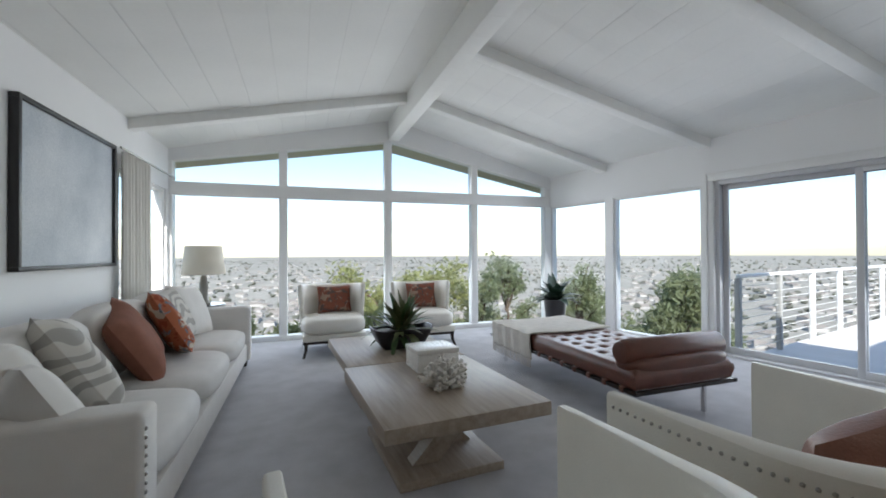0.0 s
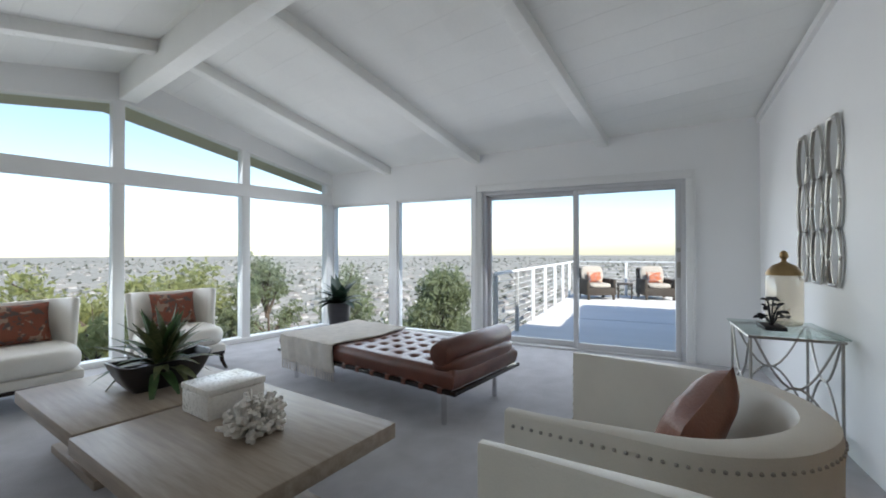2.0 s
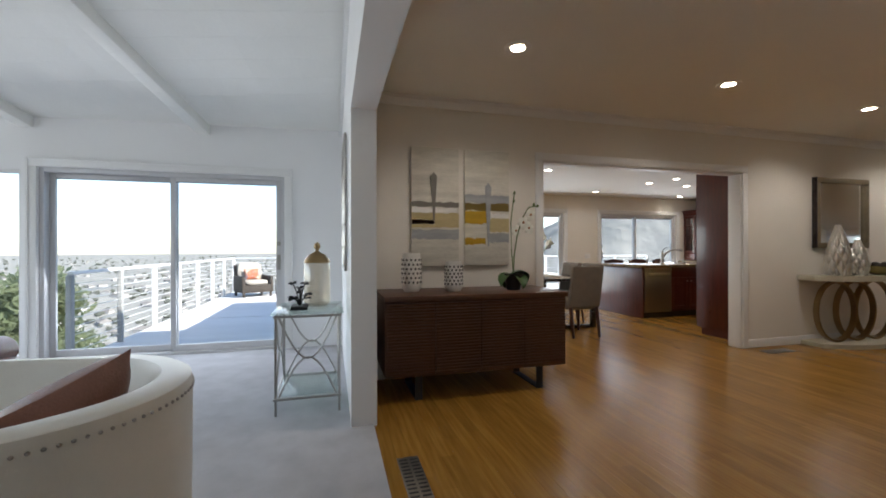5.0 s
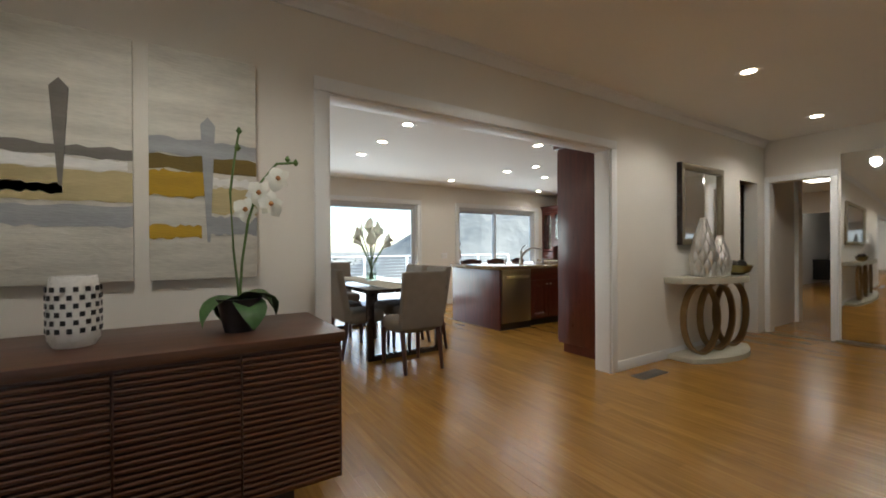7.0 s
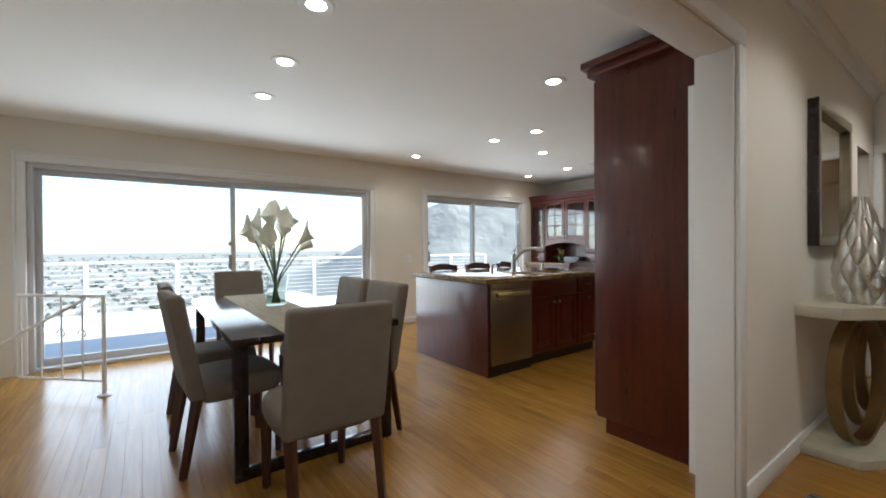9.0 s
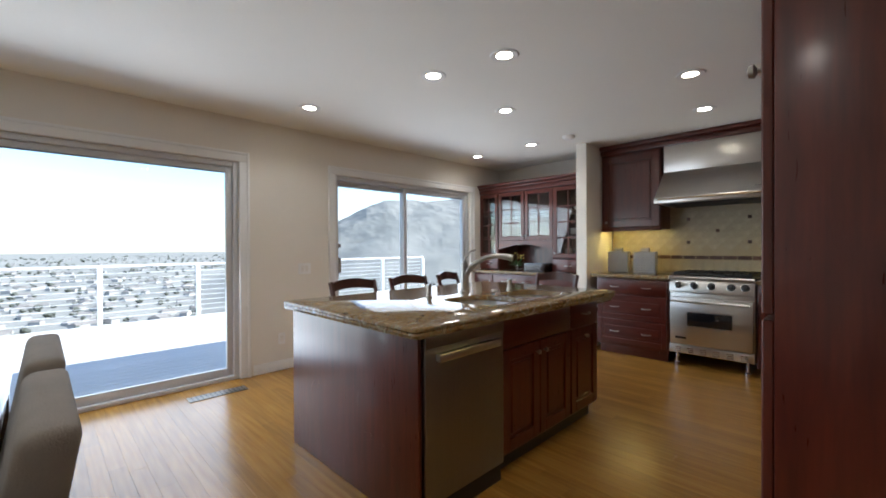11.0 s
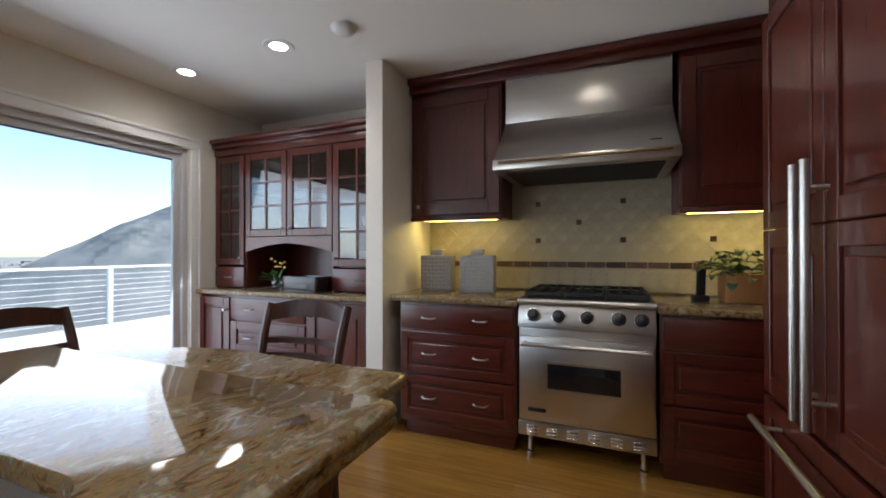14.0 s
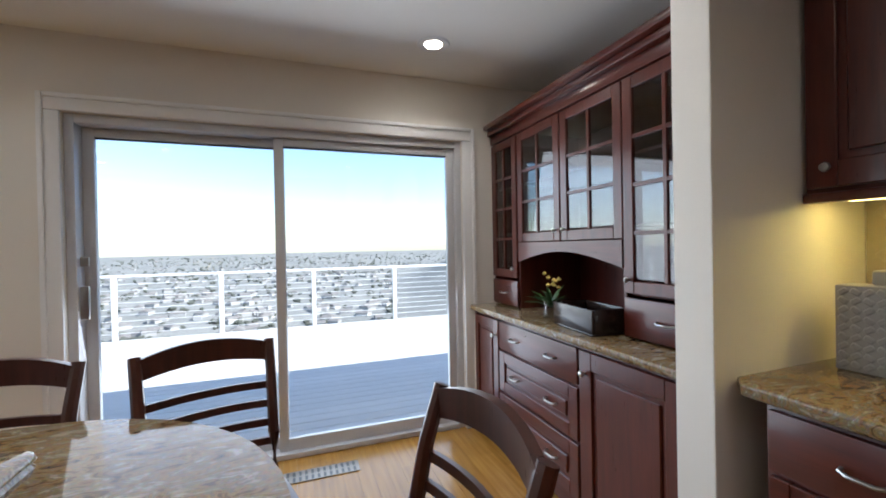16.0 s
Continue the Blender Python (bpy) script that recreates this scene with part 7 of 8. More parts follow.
part("bracket", slab([(0, IY0 - 0.14, 0.775), (0, IY0, 0.775), (0, IY0, 0.52), (0, IY0 - 0.05, 0.56), (0, IY0 - 0.06, 0.68)], (IX0 + 0.06, 0, 0), (IX0 + 0.12, 0, 0)), CHERRY, isl, smooth=False)
dwash = empty("dishwasher", pose(IX0 - 0.012, -4.63, 0), "stainless steel dishwasher built into the island end", "dishwasher")
part("door", box(0, -0.56, 0.10, 0.03, 0, 0.865, 0.005), STEEL_DARK, dwash)
part("control_strip", box(-0.004, -0.56, 0.80, 0.0, 0, 0.865, 0.002), STEEL_DARK, dwash)
part("handle", placed(box(-0.035, -0.50, 0.735, -0.012, -0.06, 0.775, 0.008), pose(0, 0, 0)), STEEL, dwash, "broad bright steel handle")
for y in (-0.48, -0.08):
    part("bracket", box(-0.02, y - 0.015, 0.74, 0.0, y + 0.015, 0.77), STEEL, dwash)
part("kick_plate", box(0.02, -0.56, 0, 0.03, 0, 0.10), BLACK, dwash)


def rounded(cx, cy, w, d, r, n=8):
    pts = []
    for sx, sy, a0 in ((1, 1, 0), (-1, 1, 90), (-1, -1, 180), (1, -1, 270)):
        for i in range(n + 1):
            a = radians(a0 + 90 * i / n)
            pts.append((cx + sx * (w / 2 - r) + r * math.cos(a), cy + sy * (d / 2 - r) + r * math.sin(a)))
    return pts


# granite top with two bowls cut out
TX0, TX1, TY0, TY1, ZT = 6.785, 8.02, -6.46, -4.515, 0.917
bowls = [rounded(7.17, -5.40, 0.40, 0.42, 0.11), rounded(7.13, -5.87, 0.34, 0.40, 0.10)]
bm = bmesh.new()
outer = [bm.verts.new((x, y, ZT)) for x, y in rounded((TX0 + TX1) / 2, (TY0 + TY1) / 2, TX1 - TX0, TY1 - TY0, 0.03, 4)]
edges = [bm.edges.new((outer[i], outer[(i + 1) % len(outer)])) for i in range(len(outer))]
rims = []
for b in bowls:
    vs = [bm.verts.new((x, y, ZT)) for x, y in b]
    edges += [bm.edges.new((vs[i], vs[(i + 1) % len(vs)])) for i in range(len(vs))]
    rims.append(vs)
bmesh.ops.triangle_fill(bm, edges=edges, use_beauty=True)
bad = [f for f in bm.faces if any(abs(f.calc_center_median().x - c[0]) < c[2] and abs(f.calc_center_median().y - c[1]) < c[3] and all(v in rim for v in f.verts) for c, rim in zip(((7.17, -5.40, 0.2, 0.21), (7.13, -5.87, 0.17, 0.2)), rims))]
bmesh.ops.delete(bm, geom=bad, context="FACES_ONLY")


def skirt(vs, steps):
    prev = vs
    n = len(vs)
    cx, cy = sum(v.co.x for v in vs) / n, sum(v.co.y for v in vs) / n
    for grow, dz in steps:
        cur = []
        for v in vs:
            o = Vector((v.co.x - cx, v.co.y - cy, 0))
            cur.append(bm.verts.new(Vector((v.co.x, v.co.y, ZT + dz)) + o.normalized() * grow))
        for i in range(n):
            bm.faces.new((prev[i], prev[(i + 1) % n], cur[(i + 1) % n], cur[i]))
        prev = cur
    return prev


skirt(outer, ((0.008, -0.004), (0.012, -0.014), (0.004, -0.022), (0.010, -0.030), (0.004, -0.044)))
for rim in rims:
    skirt(rim, ((-0.003, -0.006), (-0.004, -0.035)))
top = link("countertop", bm, GRANITE, smooth=True)
tagged(top, "thick polished brown granite island top with sink cut-out", "countertop")
sink = empty("sink", pose(0, 0, 0), "double bowl undermount stainless steel sink", "sink")
for cx, cy, w, d, depth in ((7.17, -5.40, 0.42, 0.44, 0.20), (7.13, -5.87, 0.36, 0.42, 0.16)):
    bm = bmesh.new()
    prev = None
    for g, z in ((0.02, ZT - 0.036), (0.0, ZT - 0.036), (-0.004, ZT - 0.05), (-0.02, ZT - depth + 0.02), (-0.06, ZT - depth)):
        ring = [bm.verts.new((x, y, z)) for x, y in rounded(cx, cy, w + 2 * g, d + 2 * g, 0.11 + g * 0.5)]
        if prev:
            for i in range(len(ring)):
                bm.faces.new((prev[i], prev[(i + 1) % len(ring)], ring[(i + 1) % len(ring)], ring[i]))
        prev = ring
    bm.faces.new(prev)
    b = part("bowl", bm, SINKSTEEL, sink)
    part("drain", lathe([(0.04, 0.001), (0.042, 0.003), (0.03, 0.003), (0.028, 0.001)], 18, (cx, cy, ZT - depth)), CHROME, b)

fau = empty("faucet", pose(7.56, -5.66, ZT), "brushed nickel arched kitchen faucet with a lever", "faucet")
part("body", lathe([(0.036, 0), (0.036, 0.008), (0.028, 0.014), (0.026, 0.16), (0.028, 0.19), (0.018, 0.215), (0.006, 0.22)], 20), NICKEL, fau)
spout = [(0, 0, 0.10), (-0.03, -0.01, 0.15), (-0.08, -0.035, 0.21), (-0.15, -0.065, 0.25), (-0.22, -0.095, 0.262), (-0.29, -0.125, 0.255), (-0.33, -0.14, 0.245)]
part("spout", tube(spout, 0.02, 14, radii=[0.02, 0.022, 0.02, 0.018, 0.018, 0.022, 0.024]), NICKEL, fau)
part("lever", tube([(0, 0, 0.21), (-0.01, -0.005, 0.25), (-0.03, -0.03, 0.29), (-0.06, -0.06, 0.305)], 0.008, 10, radii=[0.012, 0.009, 0.007, 0.008]), NICKEL, fau)
for x, y, h in ((7.52, -5.27, 0.06), (7.42, -6.02, 0.05)):
    s = empty("soap_dispenser", pose(x, y, ZT), "brushed nickel soap dispenser on the island", "soap dispenser", "counter dispensers")
    part("body", lathe([(0.022, 0), (0.022, 0.008), (0.016, 0.012), (0.016, h), (0.02, h + 0.004), (0.018, h + 0.02)], 16), NICKEL, s)
    part("nozzle", tube([(0, 0, h + 0.018), (-0.02, 0, h + 0.03), (-0.055, 0, h + 0.022)], 0.006, 8), NICKEL, s)
cap = link("sink_hole_cover", lathe([(0.024, 0), (0.024, 0.004), (0.018, 0.007)], 18), NICKEL, smooth=True)
cap.matrix_world = pose(7.44, -5.86, ZT)
tagged(cap, "round nickel sink hole cover on the island", "cover")

# lower breakfast ledge at the island end
pts = [(7.0, -5.98), (7.0, -6.91), (7.03, -6.94), (7.75, -6.95)]
for i in range(1, 12):
    a = radians(-90 + 90 * i / 12)
    pts.append((7.75 + 0.72 * math.cos(a), -6.23 + 0.72 * math.sin(a)))
pts += [(8.47, -6.2), (8.47, -5.98)]
ledge = link("breakfast_ledge", prism(pts, 0.775, 0.815, 0.012, 3), GRANITE, smooth=True)
tagged(ledge, "rounded polished granite breakfast ledge on the island", "countertop")
post = link("ledge_post", lathe([(0.05, 0), (0.05, 0.02), (0.032, 0.05), (0.032, 0.72), (0.055, 0.772)], 20), CHERRY, smooth=True)
post.matrix_world = pose(7.85, -6.62, 0.0)
tagged(post, "turned cherry post under the breakfast ledge", "post")


def ladder_chair(m, label):
    c = empty("wooden_chair", m, label, "chair", "breakfast chairs")
    part("seat", blob(-0.22, -0.21, 0.425, 0.22, 0.22, 0.47, 0.3, cuts=4), CHAIRWOOD, c)
    for x in (-0.205, 0.205):
        part("back_post", tube([(x, 0.24, 0), (x, 0.20, 0.42), (x * 1.02, 0.215, 0.6), (x * 1.05, 0.26, 0.80), (x * 1.08, 0.31, 0.945)], 0.02, 8, radii=[0.018, 0.022, 0.022, 0.021, 0.02]), CHAIRWOOD, c)
        part("front_leg", tube([(x, -0.19, 0), (x, -0.19, 0.43)], 0.02, 8, radii=[0.016, 0.022]), CHAIRWOOD, c)
        part("stretcher", tube([(x, -0.19, 0.18), (x, 0.21, 0.18)], 0.01, 6), CHAIRWOOD, c)

    def curved(z0, z1, y, name, arch_=0.0, thick=0.02):
        bm = bmesh.new()
        n, rows = 12, []
        for i in range(n + 1):
            s = i / n * 2 - 1
            x = s * 0.222
            yy = y + 0.045 * (1 - s * s)
            lift = arch_ * (1 - s * s)
            rows.append([bm.verts.new((x, yy, z0 + lift * 0.7)), bm.verts.new((x, yy, z1 + lift)), bm.verts.new((x, yy + thick, z1 + lift)), bm.verts.new((x, yy + thick, z0 + lift * 0.7))])
        for a, b in zip(rows, rows[1:]):
            for k in range(4):
                bm.faces.new((a[k], a[(k + 1) % 4], b[(k + 1) % 4], b[k]))
        bm.faces.new(rows[0])
        bm.faces.new(rows[-1][::-1])
        part(name, bm, CHAIRWOOD, c)

    curved(0.86, 0.935, 0.285, "crest_rail", 0.035, 0.026)
    for z, y in ((0.76, 0.25), (0.69, 0.235), (0.62, 0.22), (0.55, 0.21)):
        curved(z, z + 0.028, y, "slat", 0.0, 0.014)
    return c


CHAIRS = [pose(7.74, -7.03, 0, 0, 0, 180 + 4), pose(8.42, -6.74, 0, 0, 0, -72), pose(8.36, -6.05, 0, 0, 0, -90), pose(8.36, -5.42, 0, 0, 0, -90)]
first = ladder_chair(CHAIRS[0], "dark-stained wooden slat-back chair at the breakfast ledge")
for m in CHAIRS[1:]:
    copy_thing(first, m)

# ---- dining end ----
dt = empty("dining_table", pose(7.38, -2.89, 0), "dark espresso dining table with sled legs", "dining table")
part("tabletop", box(-1.03, -0.475, 0.715, 1.03, 0.475, 0.755, 0.004), ESPRESSO, dt)
for x in (-0.93, 0.93):
    for y in (-0.42, 0.42):
        part("leg", box(x - 0.035, y - 0.035, 0.0, x + 0.035, y + 0.035, 0.715, 0.004), ESPRESSO, dt)
    part("floor_rail", box(x - 0.03, -0.385, 0.0, x + 0.03, 0.385, 0.05, 0.004), ESPRESSO, dt)
runner = link("table_runner", bmesh.new(), RUNNER)
bm = bmesh.new()
nx, rows = 60, []
for i in range(nx + 1):
    x = -1.02 + 2.04 * i / nx
    z = 0.7575 + 0.0012 * math.sin(i * 1.7)
    wv = 0.0015 * math.sin(i * 0.9)
    rows.append([bm.verts.new((x, y + wv, z)) for y in (-0.19, -0.06, 0.06, 0.19)])
for a, b in zip(rows, rows[1:]):
    for k in range(3):
        bm.faces.new((a[k], b[k], b[k + 1], a[k + 1]))
bm.to_mesh(runner.data)
bm.free()
runner.modifiers.new("thickness", "SOLIDIFY").thickness = 0.003
runner.matrix_world = pose(7.38, -2.86, 0)
tagged(runner, "woven natural fibre runner along the dining table", "table runner")


def parsons(m, label):
    c = empty("dining_chair", m, label, "chair", "chairs round the dining table")
    part("seat", blob(-0.235, -0.26, 0.36, 0.235, 0.20, 0.50, 0.35), TAUPE, c)
    back = bmesh.new()
    box(-0.235, -0.04, 0.40, 0.235, 0.04, 0.965, 0.022, 3, back)
    bmesh.ops.subdivide_edges(back, edges=[e for e in back.edges if e.calc_length() > 0.2], cuts=8, use_grid_fill=True)
    for v in back.verts:
        v.co.y += 0.20 + 0.10 * ((v.co.z - 0.40) / 0.57)
        for bx, bz in ((-0.1, 0.62), (0.1, 0.62), (-0.1, 0.8), (0.1, 0.8)):
            d = math.hypot(v.co.x - bx, v.co.z - bz)
            if v.co.y < 0.27 + 0.10 * ((v.co.z - 0.40) / 0.57) - 0.07:
                v.co.y += 0.018 * math.exp(-(d / 0.04) ** 2)
    part("backrest", back, TAUPE, c)
    for x in (-0.2, 0.2):
        part("front_leg", tube([(x, -0.22, 0), (x, -0.22, 0.38)], 0.02, 4, radii=[0.02, 0.03]), CHAIRWOOD, c)
        part("back_leg", tube([(x, 0.27, 0), (x, 0.20, 0.42)], 0.02, 4, radii=[0.02, 0.03]), CHAIRWOOD, c)
    return c


SEATS = [pose(6.08, -2.76, 0, 0, 0, 90), pose(6.85, -2.48, 0, 0, 0, 4), pose(7.50, -2.48, 0, 0, 0, 0), pose(6.66, -3.16, 0, 0, 0, 180), pose(7.22, -3.16, 0, 0, 0, 180), pose(8.62, -2.89, 0, 0, 0, -90)]
pc = parsons(SEATS[0], "taupe upholstered high-back dining chair with dark legs")
for m in SEATS[1:]:
    copy_thing(pc, m)

lily = empty("lily_vase", pose(7.45, -2.90, 0.762), "white calla lilies in a flared glass vase", "vase")
part("vase", lathe([(0.07, 0), (0.075, 0.008), (0.075, 0.10), (0.09, 0.20), (0.105, 0.235), (0.101, 0.235), (0.086, 0.20), (0.071, 0.10), (0.071, 0.012)], 24), VASEGLASS, lily)
part("water", lathe([(0.069, 0.013), (0.069, 0.11)], 20), clear_glass("water", (0.80, 0.86, 0.80), 0.05), lily)
r = random.Random(14)
for i in range(11):
    a = i * 2.399
    out = 0.05 + 0.20 * (i / 11)
    tall = 0.62 - 0.22 * (i / 11)
    tip = Vector((math.cos(a) * out, math.sin(a) * out, tall))
    part("stem", tube([(math.cos(a) * -0.03, math.sin(a) * -0.03, 0.02), (tip.x * 0.2, tip.y * 0.2, tall * 0.5), tuple(tip)], 0.006, 6), STEM, lily)
    bm = bmesh.new()
    rows = []
    n = 14
    for j in range(7):
        s = j / 6
        rad = 0.012 + 0.05 * s ** 1.6
        ring = []
        for k in range(n):
            b = k * 2 * math.pi / n
            reach = 0.11 * s * (1 + 0.75 * max(0, math.cos(b)) ** 2 * s)
            ring.append(bm.verts.new((rad * math.cos(b) * (1 + 0.4 * s * max(0, math.cos(b))), rad * math.sin(b), reach)))
        rows.append(ring)
    for a0, b0 in zip(rows, rows[1:]):
        for k in range(n):
            bm.faces.new((a0[k], a0[(k + 1) % n], b0[(k + 1) % n], b0[k]))
    d = Vector((math.cos(a) * (0.25 + 1.1 * i / 11), math.sin(a) * (0.25 + 1.1 * i / 11), 1.0))
    placed(bm, Matrix.Translation(tip) @ d.to_track_quat("Z", "X").to_matrix().to_4x4())
    part("blossom", bm, FLOWER, lily)

# wrought-iron stair rail by the dining door
ir = empty("iron_handrail", pose(8.47, -1.80, 0), "white wrought-iron stair handrail with scrolls", "handrail")
part("top_bar", tube([(0, 0, 0.82), (0.25, 0.25, 0.82), (0.6, 0.6, 0.82)], 0.014, 8), RAILWHITE, ir)
part("bottom_bar", tube([(0, 0, 0.12), (0.6, 0.6, 0.12)], 0.01, 8), RAILWHITE, ir)
part("sloping_bar", tube([(0.12, 0.12, 0.80), (0.75, 0.75, 0.38)], 0.012, 8), RAILWHITE, ir)
part("newel", lathe([(0.05, 0), (0.045, 0.012), (0.016, 0.02), (0.016, 0.82)], 12), RAILWHITE, ir)
for k in range(1, 5):
    x = 0.145 * k
    part("baluster", tube([(x, x, 0.12), (x, x, 0.82)], 0.008, 6), RAILWHITE, ir)
    arc = [(x + 0.035 * math.cos(t * 0.5) * (1 - t / 16), x + 0.035 * math.cos(t * 0.5) * (1 - t / 16), 0.5 + 0.05 * math.sin(t * 0.5) * (1 - t / 16)) for t in range(13)]
    part("scroll", tube(arc, 0.005, 5), RAILWHITE, ir)


def wall_plate(x, y, z, label, toggles=1):
    p = empty("wall_plate", pose(x, y, z), label, "outlet", "wall plates")
    part("plate", box(-0.006, -0.035 * toggles, -0.057, 0, 0.035 * toggles, 0.057, 0.003), TRIM, p)
    for k in range(toggles):
        cy = (k - (toggles - 1) / 2) * 0.046
        part("insert", box(-0.009, cy - 0.016, -0.033, -0.006, cy + 0.016, 0.033, 0.002), WHITE_CERAMIC, p)


wall_plate(9.66, -5.45, 1.02, "white light switch plate between the deck doors", 2)
wall_plate(9.66, -5.2, 0.32, "white wall outlet between the deck doors")


# ---- outdoors near the house ----
def lounge(m, label):
    c = empty("outdoor_armchair", m, label, "armchair", "deck chairs")
    part("seat_frame", box(-0.38, -0.40, 0.12, 0.38, 0.38, 0.34, 0.03), WICKER, c)
    part("backrest", placed(box(-0.38, -0.05, 0, 0.38, 0.05, 0.58, 0.03), pose(0, 0.36, 0.32, -14, 0, 0)), WICKER, c)
    for x in (-0.42, 0.34):
        part("arm", box(x, -0.40, 0.12, x + 0.09, 0.40, 0.58, 0.03), WICKER, c)
    part("seat_cushion", blob(-0.33, -0.40, 0.33, 0.33, 0.30, 0.46, 0.4, cuts=4), CUSHION_OUT, c)
    part("back_cushion", placed(blob(-0.33, -0.07, 0, 0.33, 0.07, 0.52, 0.4, cuts=4), pose(0, 0.24, 0.44, -14, 0, 0)), CUSHION_OUT, c)
    for x in (-0.36, 0.36):
        for y in (-0.36, 0.34):
            part("leg", box(x - 0.03, y - 0.03, 0, x + 0.03, y + 0.03, 0.13, 0.004), WICKER, c)
    return c


OC = [pose(13.75, 2.72, DECK_Z, 0, 0, -62), pose(14.3, 1.15, DECK_Z, 0, 0, -72)]
oc = lounge(OC[0], "brown wicker deck armchair with beige cushions")
copy_thing(oc, OC[1])
for m in OC:
    pillow(m @ pose(0, 0.02, 0.46, -25, 0, 0), 0.42, 0.34, 0.13, ORANGE_PAISLEY, "faded coral pillow on a deck armchair", "deck pillows")
ot = empty("deck_side_table", pose(14.15, 1.95, DECK_Z), "small dark wicker side table between the deck chairs", "side table")
part("tabletop", box(-0.22, -0.22, 0.40, 0.22, 0.22, 0.44, 0.01), WICKER, ot)
for x in (-0.18, 0.18):
    for y in (-0.18, 0.18):
        part("leg", box(x - 0.02, y - 0.02, 0, x + 0.02, y + 0.02, 0.40), WICKER, ot)


def tree(x, y, base_z, height, radius, material, label, seed, low=0.3, leafsize=0.16, count=1600, pointed=0.5):
    t = empty("tree", pose(x, y, base_z), label, "tree", "garden trees")
    r = random.Random(seed)
    tv, tr = [], []
    for i in range(7):
        s = i / 6
        tv.append((0.15 * math.sin(s * 3 + seed), 0.15 * math.cos(s * 2.3 + seed), height * 0.92 * s))
        tr.append(0.02 * height * (1.05 - s))
    part("trunk", tube(tv, 0.1, 9, radii=tr), BARK, t)
    limbs = bmesh.new()
    centres = []
    for i in range(26):
        s = low + (1 - low) * r.random()
        a = r.uniform(0, 6.283)
        wide = radius * (1 - ((s - low) / (1 - low)) ** 1.3 * pointed) * r.uniform(0.55, 1.1) * (0.55 + 0.9 * min(1, (s - low) * 4 + 0.2) * 0.5)
        root = Vector(tv[0]).lerp(Vector(tv[-1]), max(0, s - 0.12))
        tip = Vector((math.cos(a) * wide, math.sin(a) * wide, height * s + r.uniform(-0.05, 0.08) * height))
        tube([root, root.lerp(tip, 0.5) + Vector((0, 0, 0.03 * height)), tip], 0.03, 5, limbs, radii=[0.012 * height, 0.007 * height, 0.003 * height])
        for k in range(3):
            centres.append((root.lerp(tip, r.uniform(0.55, 1.0)), radius * r.uniform(0.18, 0.34)))
    part("limbs", limbs, BARK, t)
    v, f = [], []
    for i in range(count):
        c, rad = centres[r.randrange(len(centres))]
        d = Vector((r.gauss(0, 1), r.gauss(0, 1), r.gauss(0, 0.8))).normalized() * rad * r.random() ** 0.4
        p = c + d
        n = Vector((r.uniform(-1, 1), r.uniform(-1, 1), r.uniform(-0.2, 1))).normalized()
        u = n.cross(Vector((r.uniform(-1, 1), r.uniform(-1, 1), r.uniform(-1, 1)))).normalized()
        w = n.cross(u)
        l = leafsize * r.uniform(0.6, 1.3)
        b = len(v)
        v += [p - u * l, p + w * l * 0.35 + n * l * 0.1, p + u * l, p - w * l * 0.35 + n * l * 0.1]
        f += [(b, b + 1, b + 2, b + 3)]
    me = bpy.data.meshes.new("crown")
    me.from_pydata([tuple(q) for q in v], [], f)
    me.materials.append(material)
    crown_ob = new("crown", me)
    crown_ob.parent = t
    return t


tree(12.6, 7.4, -4.6, 5.2, 2.2, FOLIAGE, "rounded dark green pine beyond the deck", 2, 0.2, 0.11, 15000, 0.8)
tree(15.5, 13.5, -6.2, 6.4, 1.9, FOLIAGE, "open grey-green tree on the slope", 5, 0.3, 0.11, 6000, 0.7)
tree(13.0, 15.5, -6.0, 6.6, 1.9, FOLIAGE, "open grey-green tree on the slope", 7, 0.3, 0.11, 6000, 0.7)
tree(10.9, 14.6, -5.6, 5.9, 1.7, FOLIAGE, "open grey-green tree on the slope", 31, 0.3, 0.11, 5000, 0.7)
tree(9.2, 15.5, -5.0, 5.4, 2.3, FOLIAGE_YELLOW, "yellow-green shrub tree beyond the gable", 11, 0.12, 0.11, 12000, 0.3)
tree(6.8, 15.0, -5.0, 5.3, 2.4, FOLIAGE_YELLOW, "yellow-green shrub tree beyond the gable", 13, 0.12, 0.11, 12000, 0.3)
for hx, hy, hs in ((5.2, 11.2, 17), (3.6, 11.3, 19), (2.0, 11.5, 23), (0.4, 11.8, 29), (-1.2, 12.2, 37)):
    tree(hx, hy, -3.4, 3.15, 1.35, FOLIAGE_YELLOW, "low yellow-green shrub beyond the gable", hs, 0.05, 0.10, 8000, 0.2)

# ---- oak floor planks ----
PLANK = bpy.data.materials.new("oak_floor_plank")
PLANK.use_nodes = True
pn, pl = PLANK.node_tree.nodes, PLANK.node_tree.links
pb = pn["Principled BSDF"]
pg = pn.new("ShaderNodeNewGeometry")
pm = pn.new("ShaderNodeMapping")
pm.inputs["Scale"].default_value = (0.9, 14, 1)
pl.new(pg.outputs["Position"], pm.inputs["Vector"])
pno = pn.new("ShaderNodeTexNoise")
pno.inputs["Scale"].default_value = 3.0
pno.inputs["Detail"].default_value = 6
pl.new(pm.outputs[0], pno.inputs["Vector"])
pr = pn.new("ShaderNodeValToRGB")
pr.color_ramp.elements[0].position, pr.color_ramp.elements[0].color = 0.3, (0.26, 0.122, 0.020, 1)
pr.color_ramp.elements[1].position, pr.color_ramp.elements[1].color = 0.72, (0.38, 0.195, 0.038, 1)
pl.new(pno.outputs["Fac"], pr.inputs["Fac"])
pi = pn.new("ShaderNodeObjectInfo")
pil = pn.new("ShaderNodeMath")
pil.operation = "ADD"
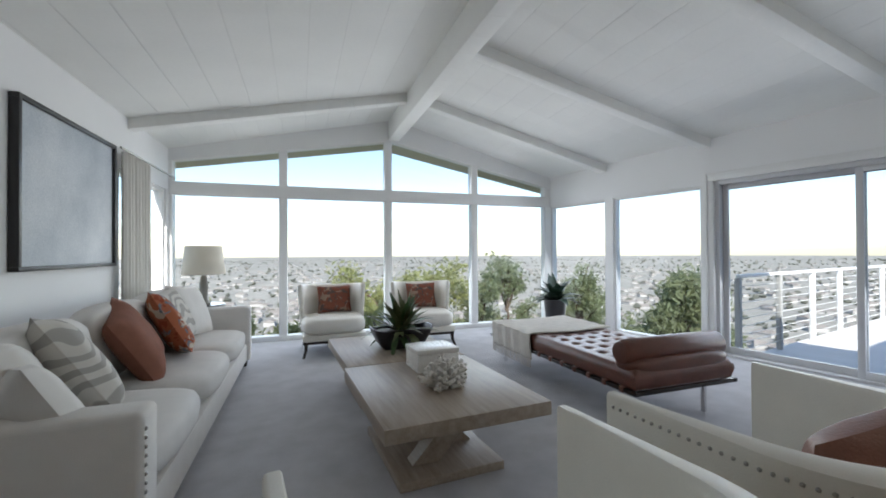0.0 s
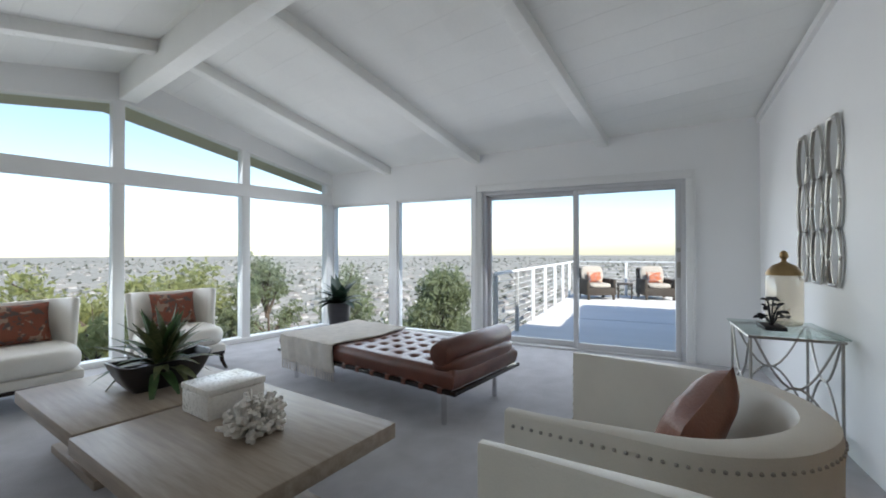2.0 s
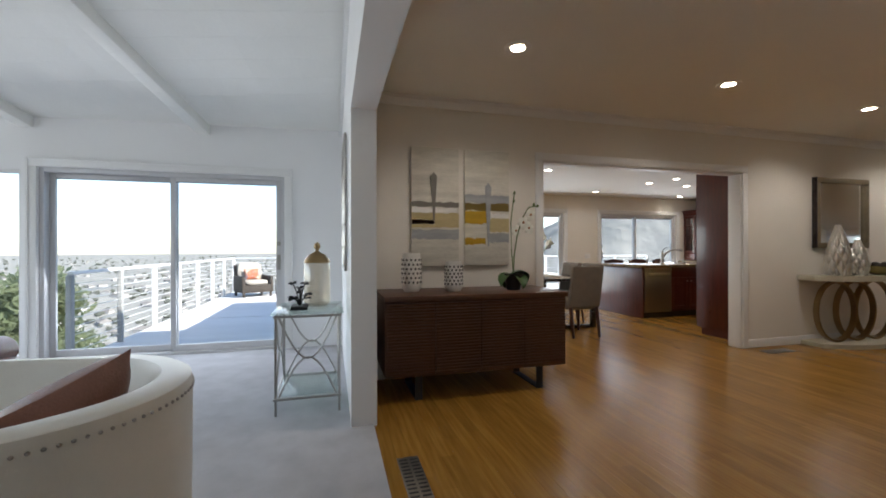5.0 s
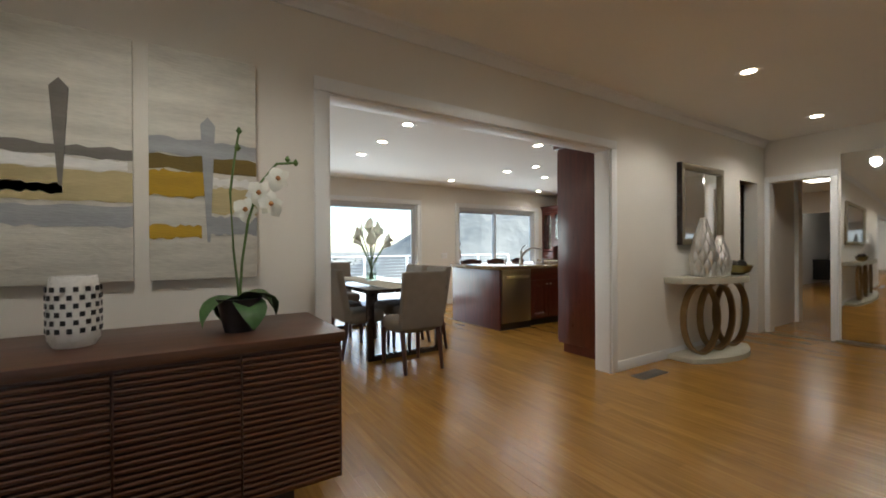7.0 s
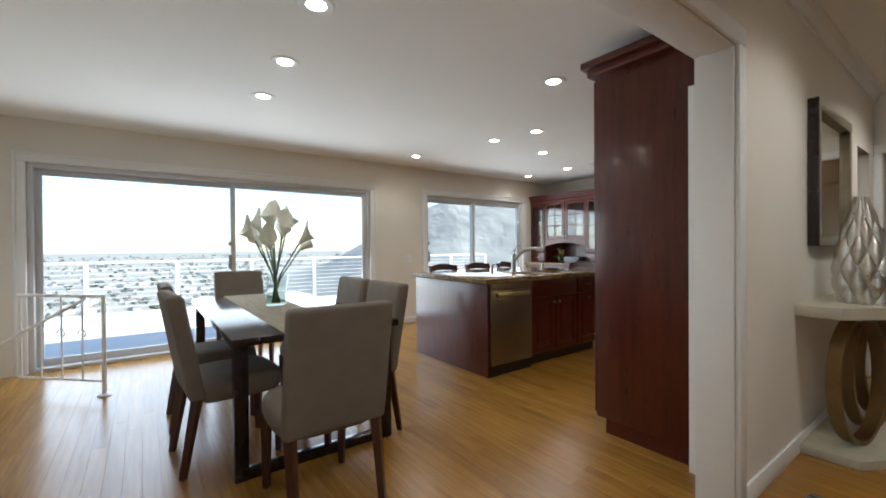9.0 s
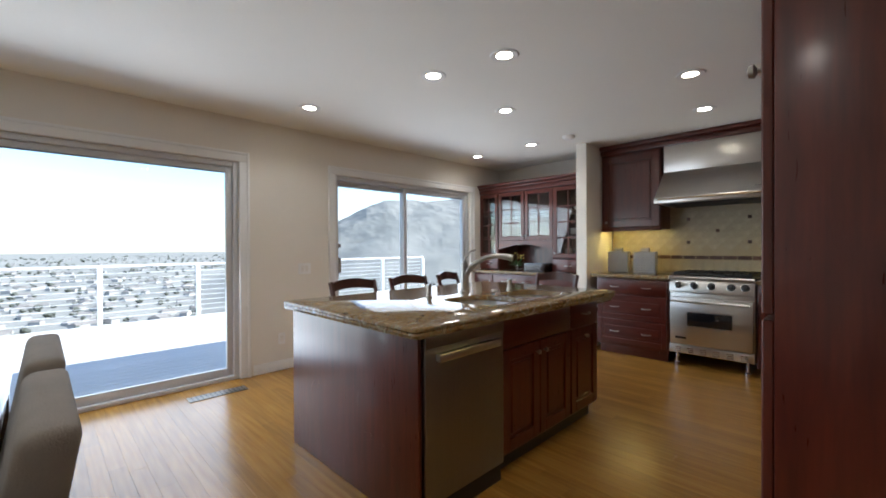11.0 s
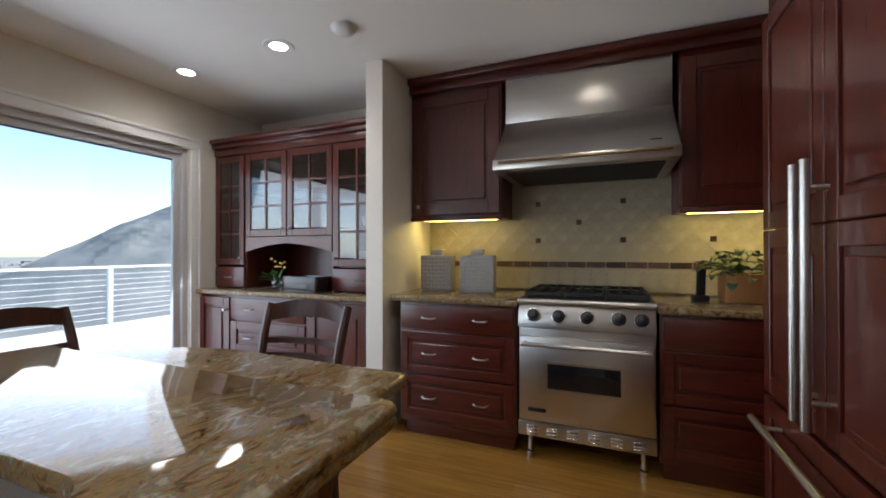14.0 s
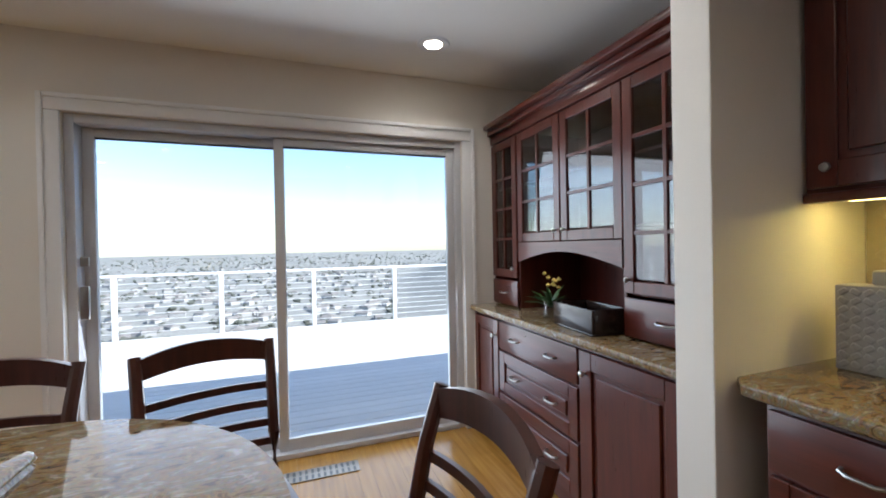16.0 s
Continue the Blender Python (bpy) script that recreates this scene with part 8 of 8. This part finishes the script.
pl.new(pi.outputs["Random"], pil.inputs[0])
pl.new(pg.outputs["Random Per Island"], pil.inputs[1])
pf = pn.new("ShaderNodeMath")
pf.operation = "FRACT"
pl.new(pil.outputs[0], pf.inputs[0])
ph = pn.new("ShaderNodeHueSaturation")
pmr = pn.new("ShaderNodeMapRange")
pmr.inputs["To Min"].default_value, pmr.inputs["To Max"].default_value = 0.88, 1.12
pl.new(pf.outputs[0], pmr.inputs["Value"])
pl.new(pmr.outputs[0], ph.inputs["Value"])
pl.new(pr.outputs[0], ph.inputs["Color"])
pl.new(ph.outputs[0], pb.inputs["Base Color"])
pb.inputs["Roughness"].default_value = 0.24
pbu = pn.new("ShaderNodeBump")
pbu.inputs["Strength"].default_value = 0.04
pl.new(pno.outputs["Fac"], pbu.inputs["Height"])
pl.new(pbu.outputs[0], pb.inputs["Normal"])

PWID = 0.083
rf = random.Random(31)
plank_meshes = {}
rest = bmesh.new()
made = 0
y = 0.27
while y > -9.0:
    x_start = -1.1 if y > -7.7 else 4.9
    x_end = 4.9 if -0.6 < y else 9.7
    x = x_start - rf.random() * 1.2
    while x < x_end:
        l = rf.choice((0.9, 1.2, 1.5, 1.8, 2.1))
        a, b = max(x, x_start), min(x + l, x_end)
        near = -6.8 < y < 0.3 and a > 2.4 and b < 8.6
        if b - a > 0.05:
            if near and made < 300 and abs(b - a - l) < 1e-6:
                if l not in plank_meshes:
                    ob = part("plank", box(0, -PWID + 0.0007, -0.005, l - 0.0007, 0, 0.0, 0.0004, 1), PLANK, subfloor, smooth=False)
                    plank_meshes[l] = ob.data
                else:
                    ob = new("plank", plank_meshes[l])
                    ob.parent = subfloor
                ob.location = (a, y, 0)
                made += 1
            else:
                vs = [rest.verts.new((px, py, 0)) for px, py in ((a, y - PWID + 0.0007), (b - 0.0007, y - PWID + 0.0007), (b - 0.0007, y), (a, y))]
                lo = [rest.verts.new((v.co.x, v.co.y, -0.005)) for v in vs]
                rest.faces.new(vs)
                for k in range(4):
                    rest.faces.new((vs[k], lo[k], lo[(k + 1) % 4], vs[(k + 1) % 4]))
        x += l
    y -= PWID
ob = part("planks", rest, PLANK, subfloor, smooth=False)
ob["kind"] = "stuff"
far_floor = link("floor_far_room", prism([(-1.3, -7.7), (4.85, -7.7), (4.85, -9.02), (7.5, -9.02), (7.5, -19.5), (-1.3, -19.5)], -0.12, -0.001), PLANK)
tagged(far_floor, "oak strip floor of the far room", "floor", kind="structure")
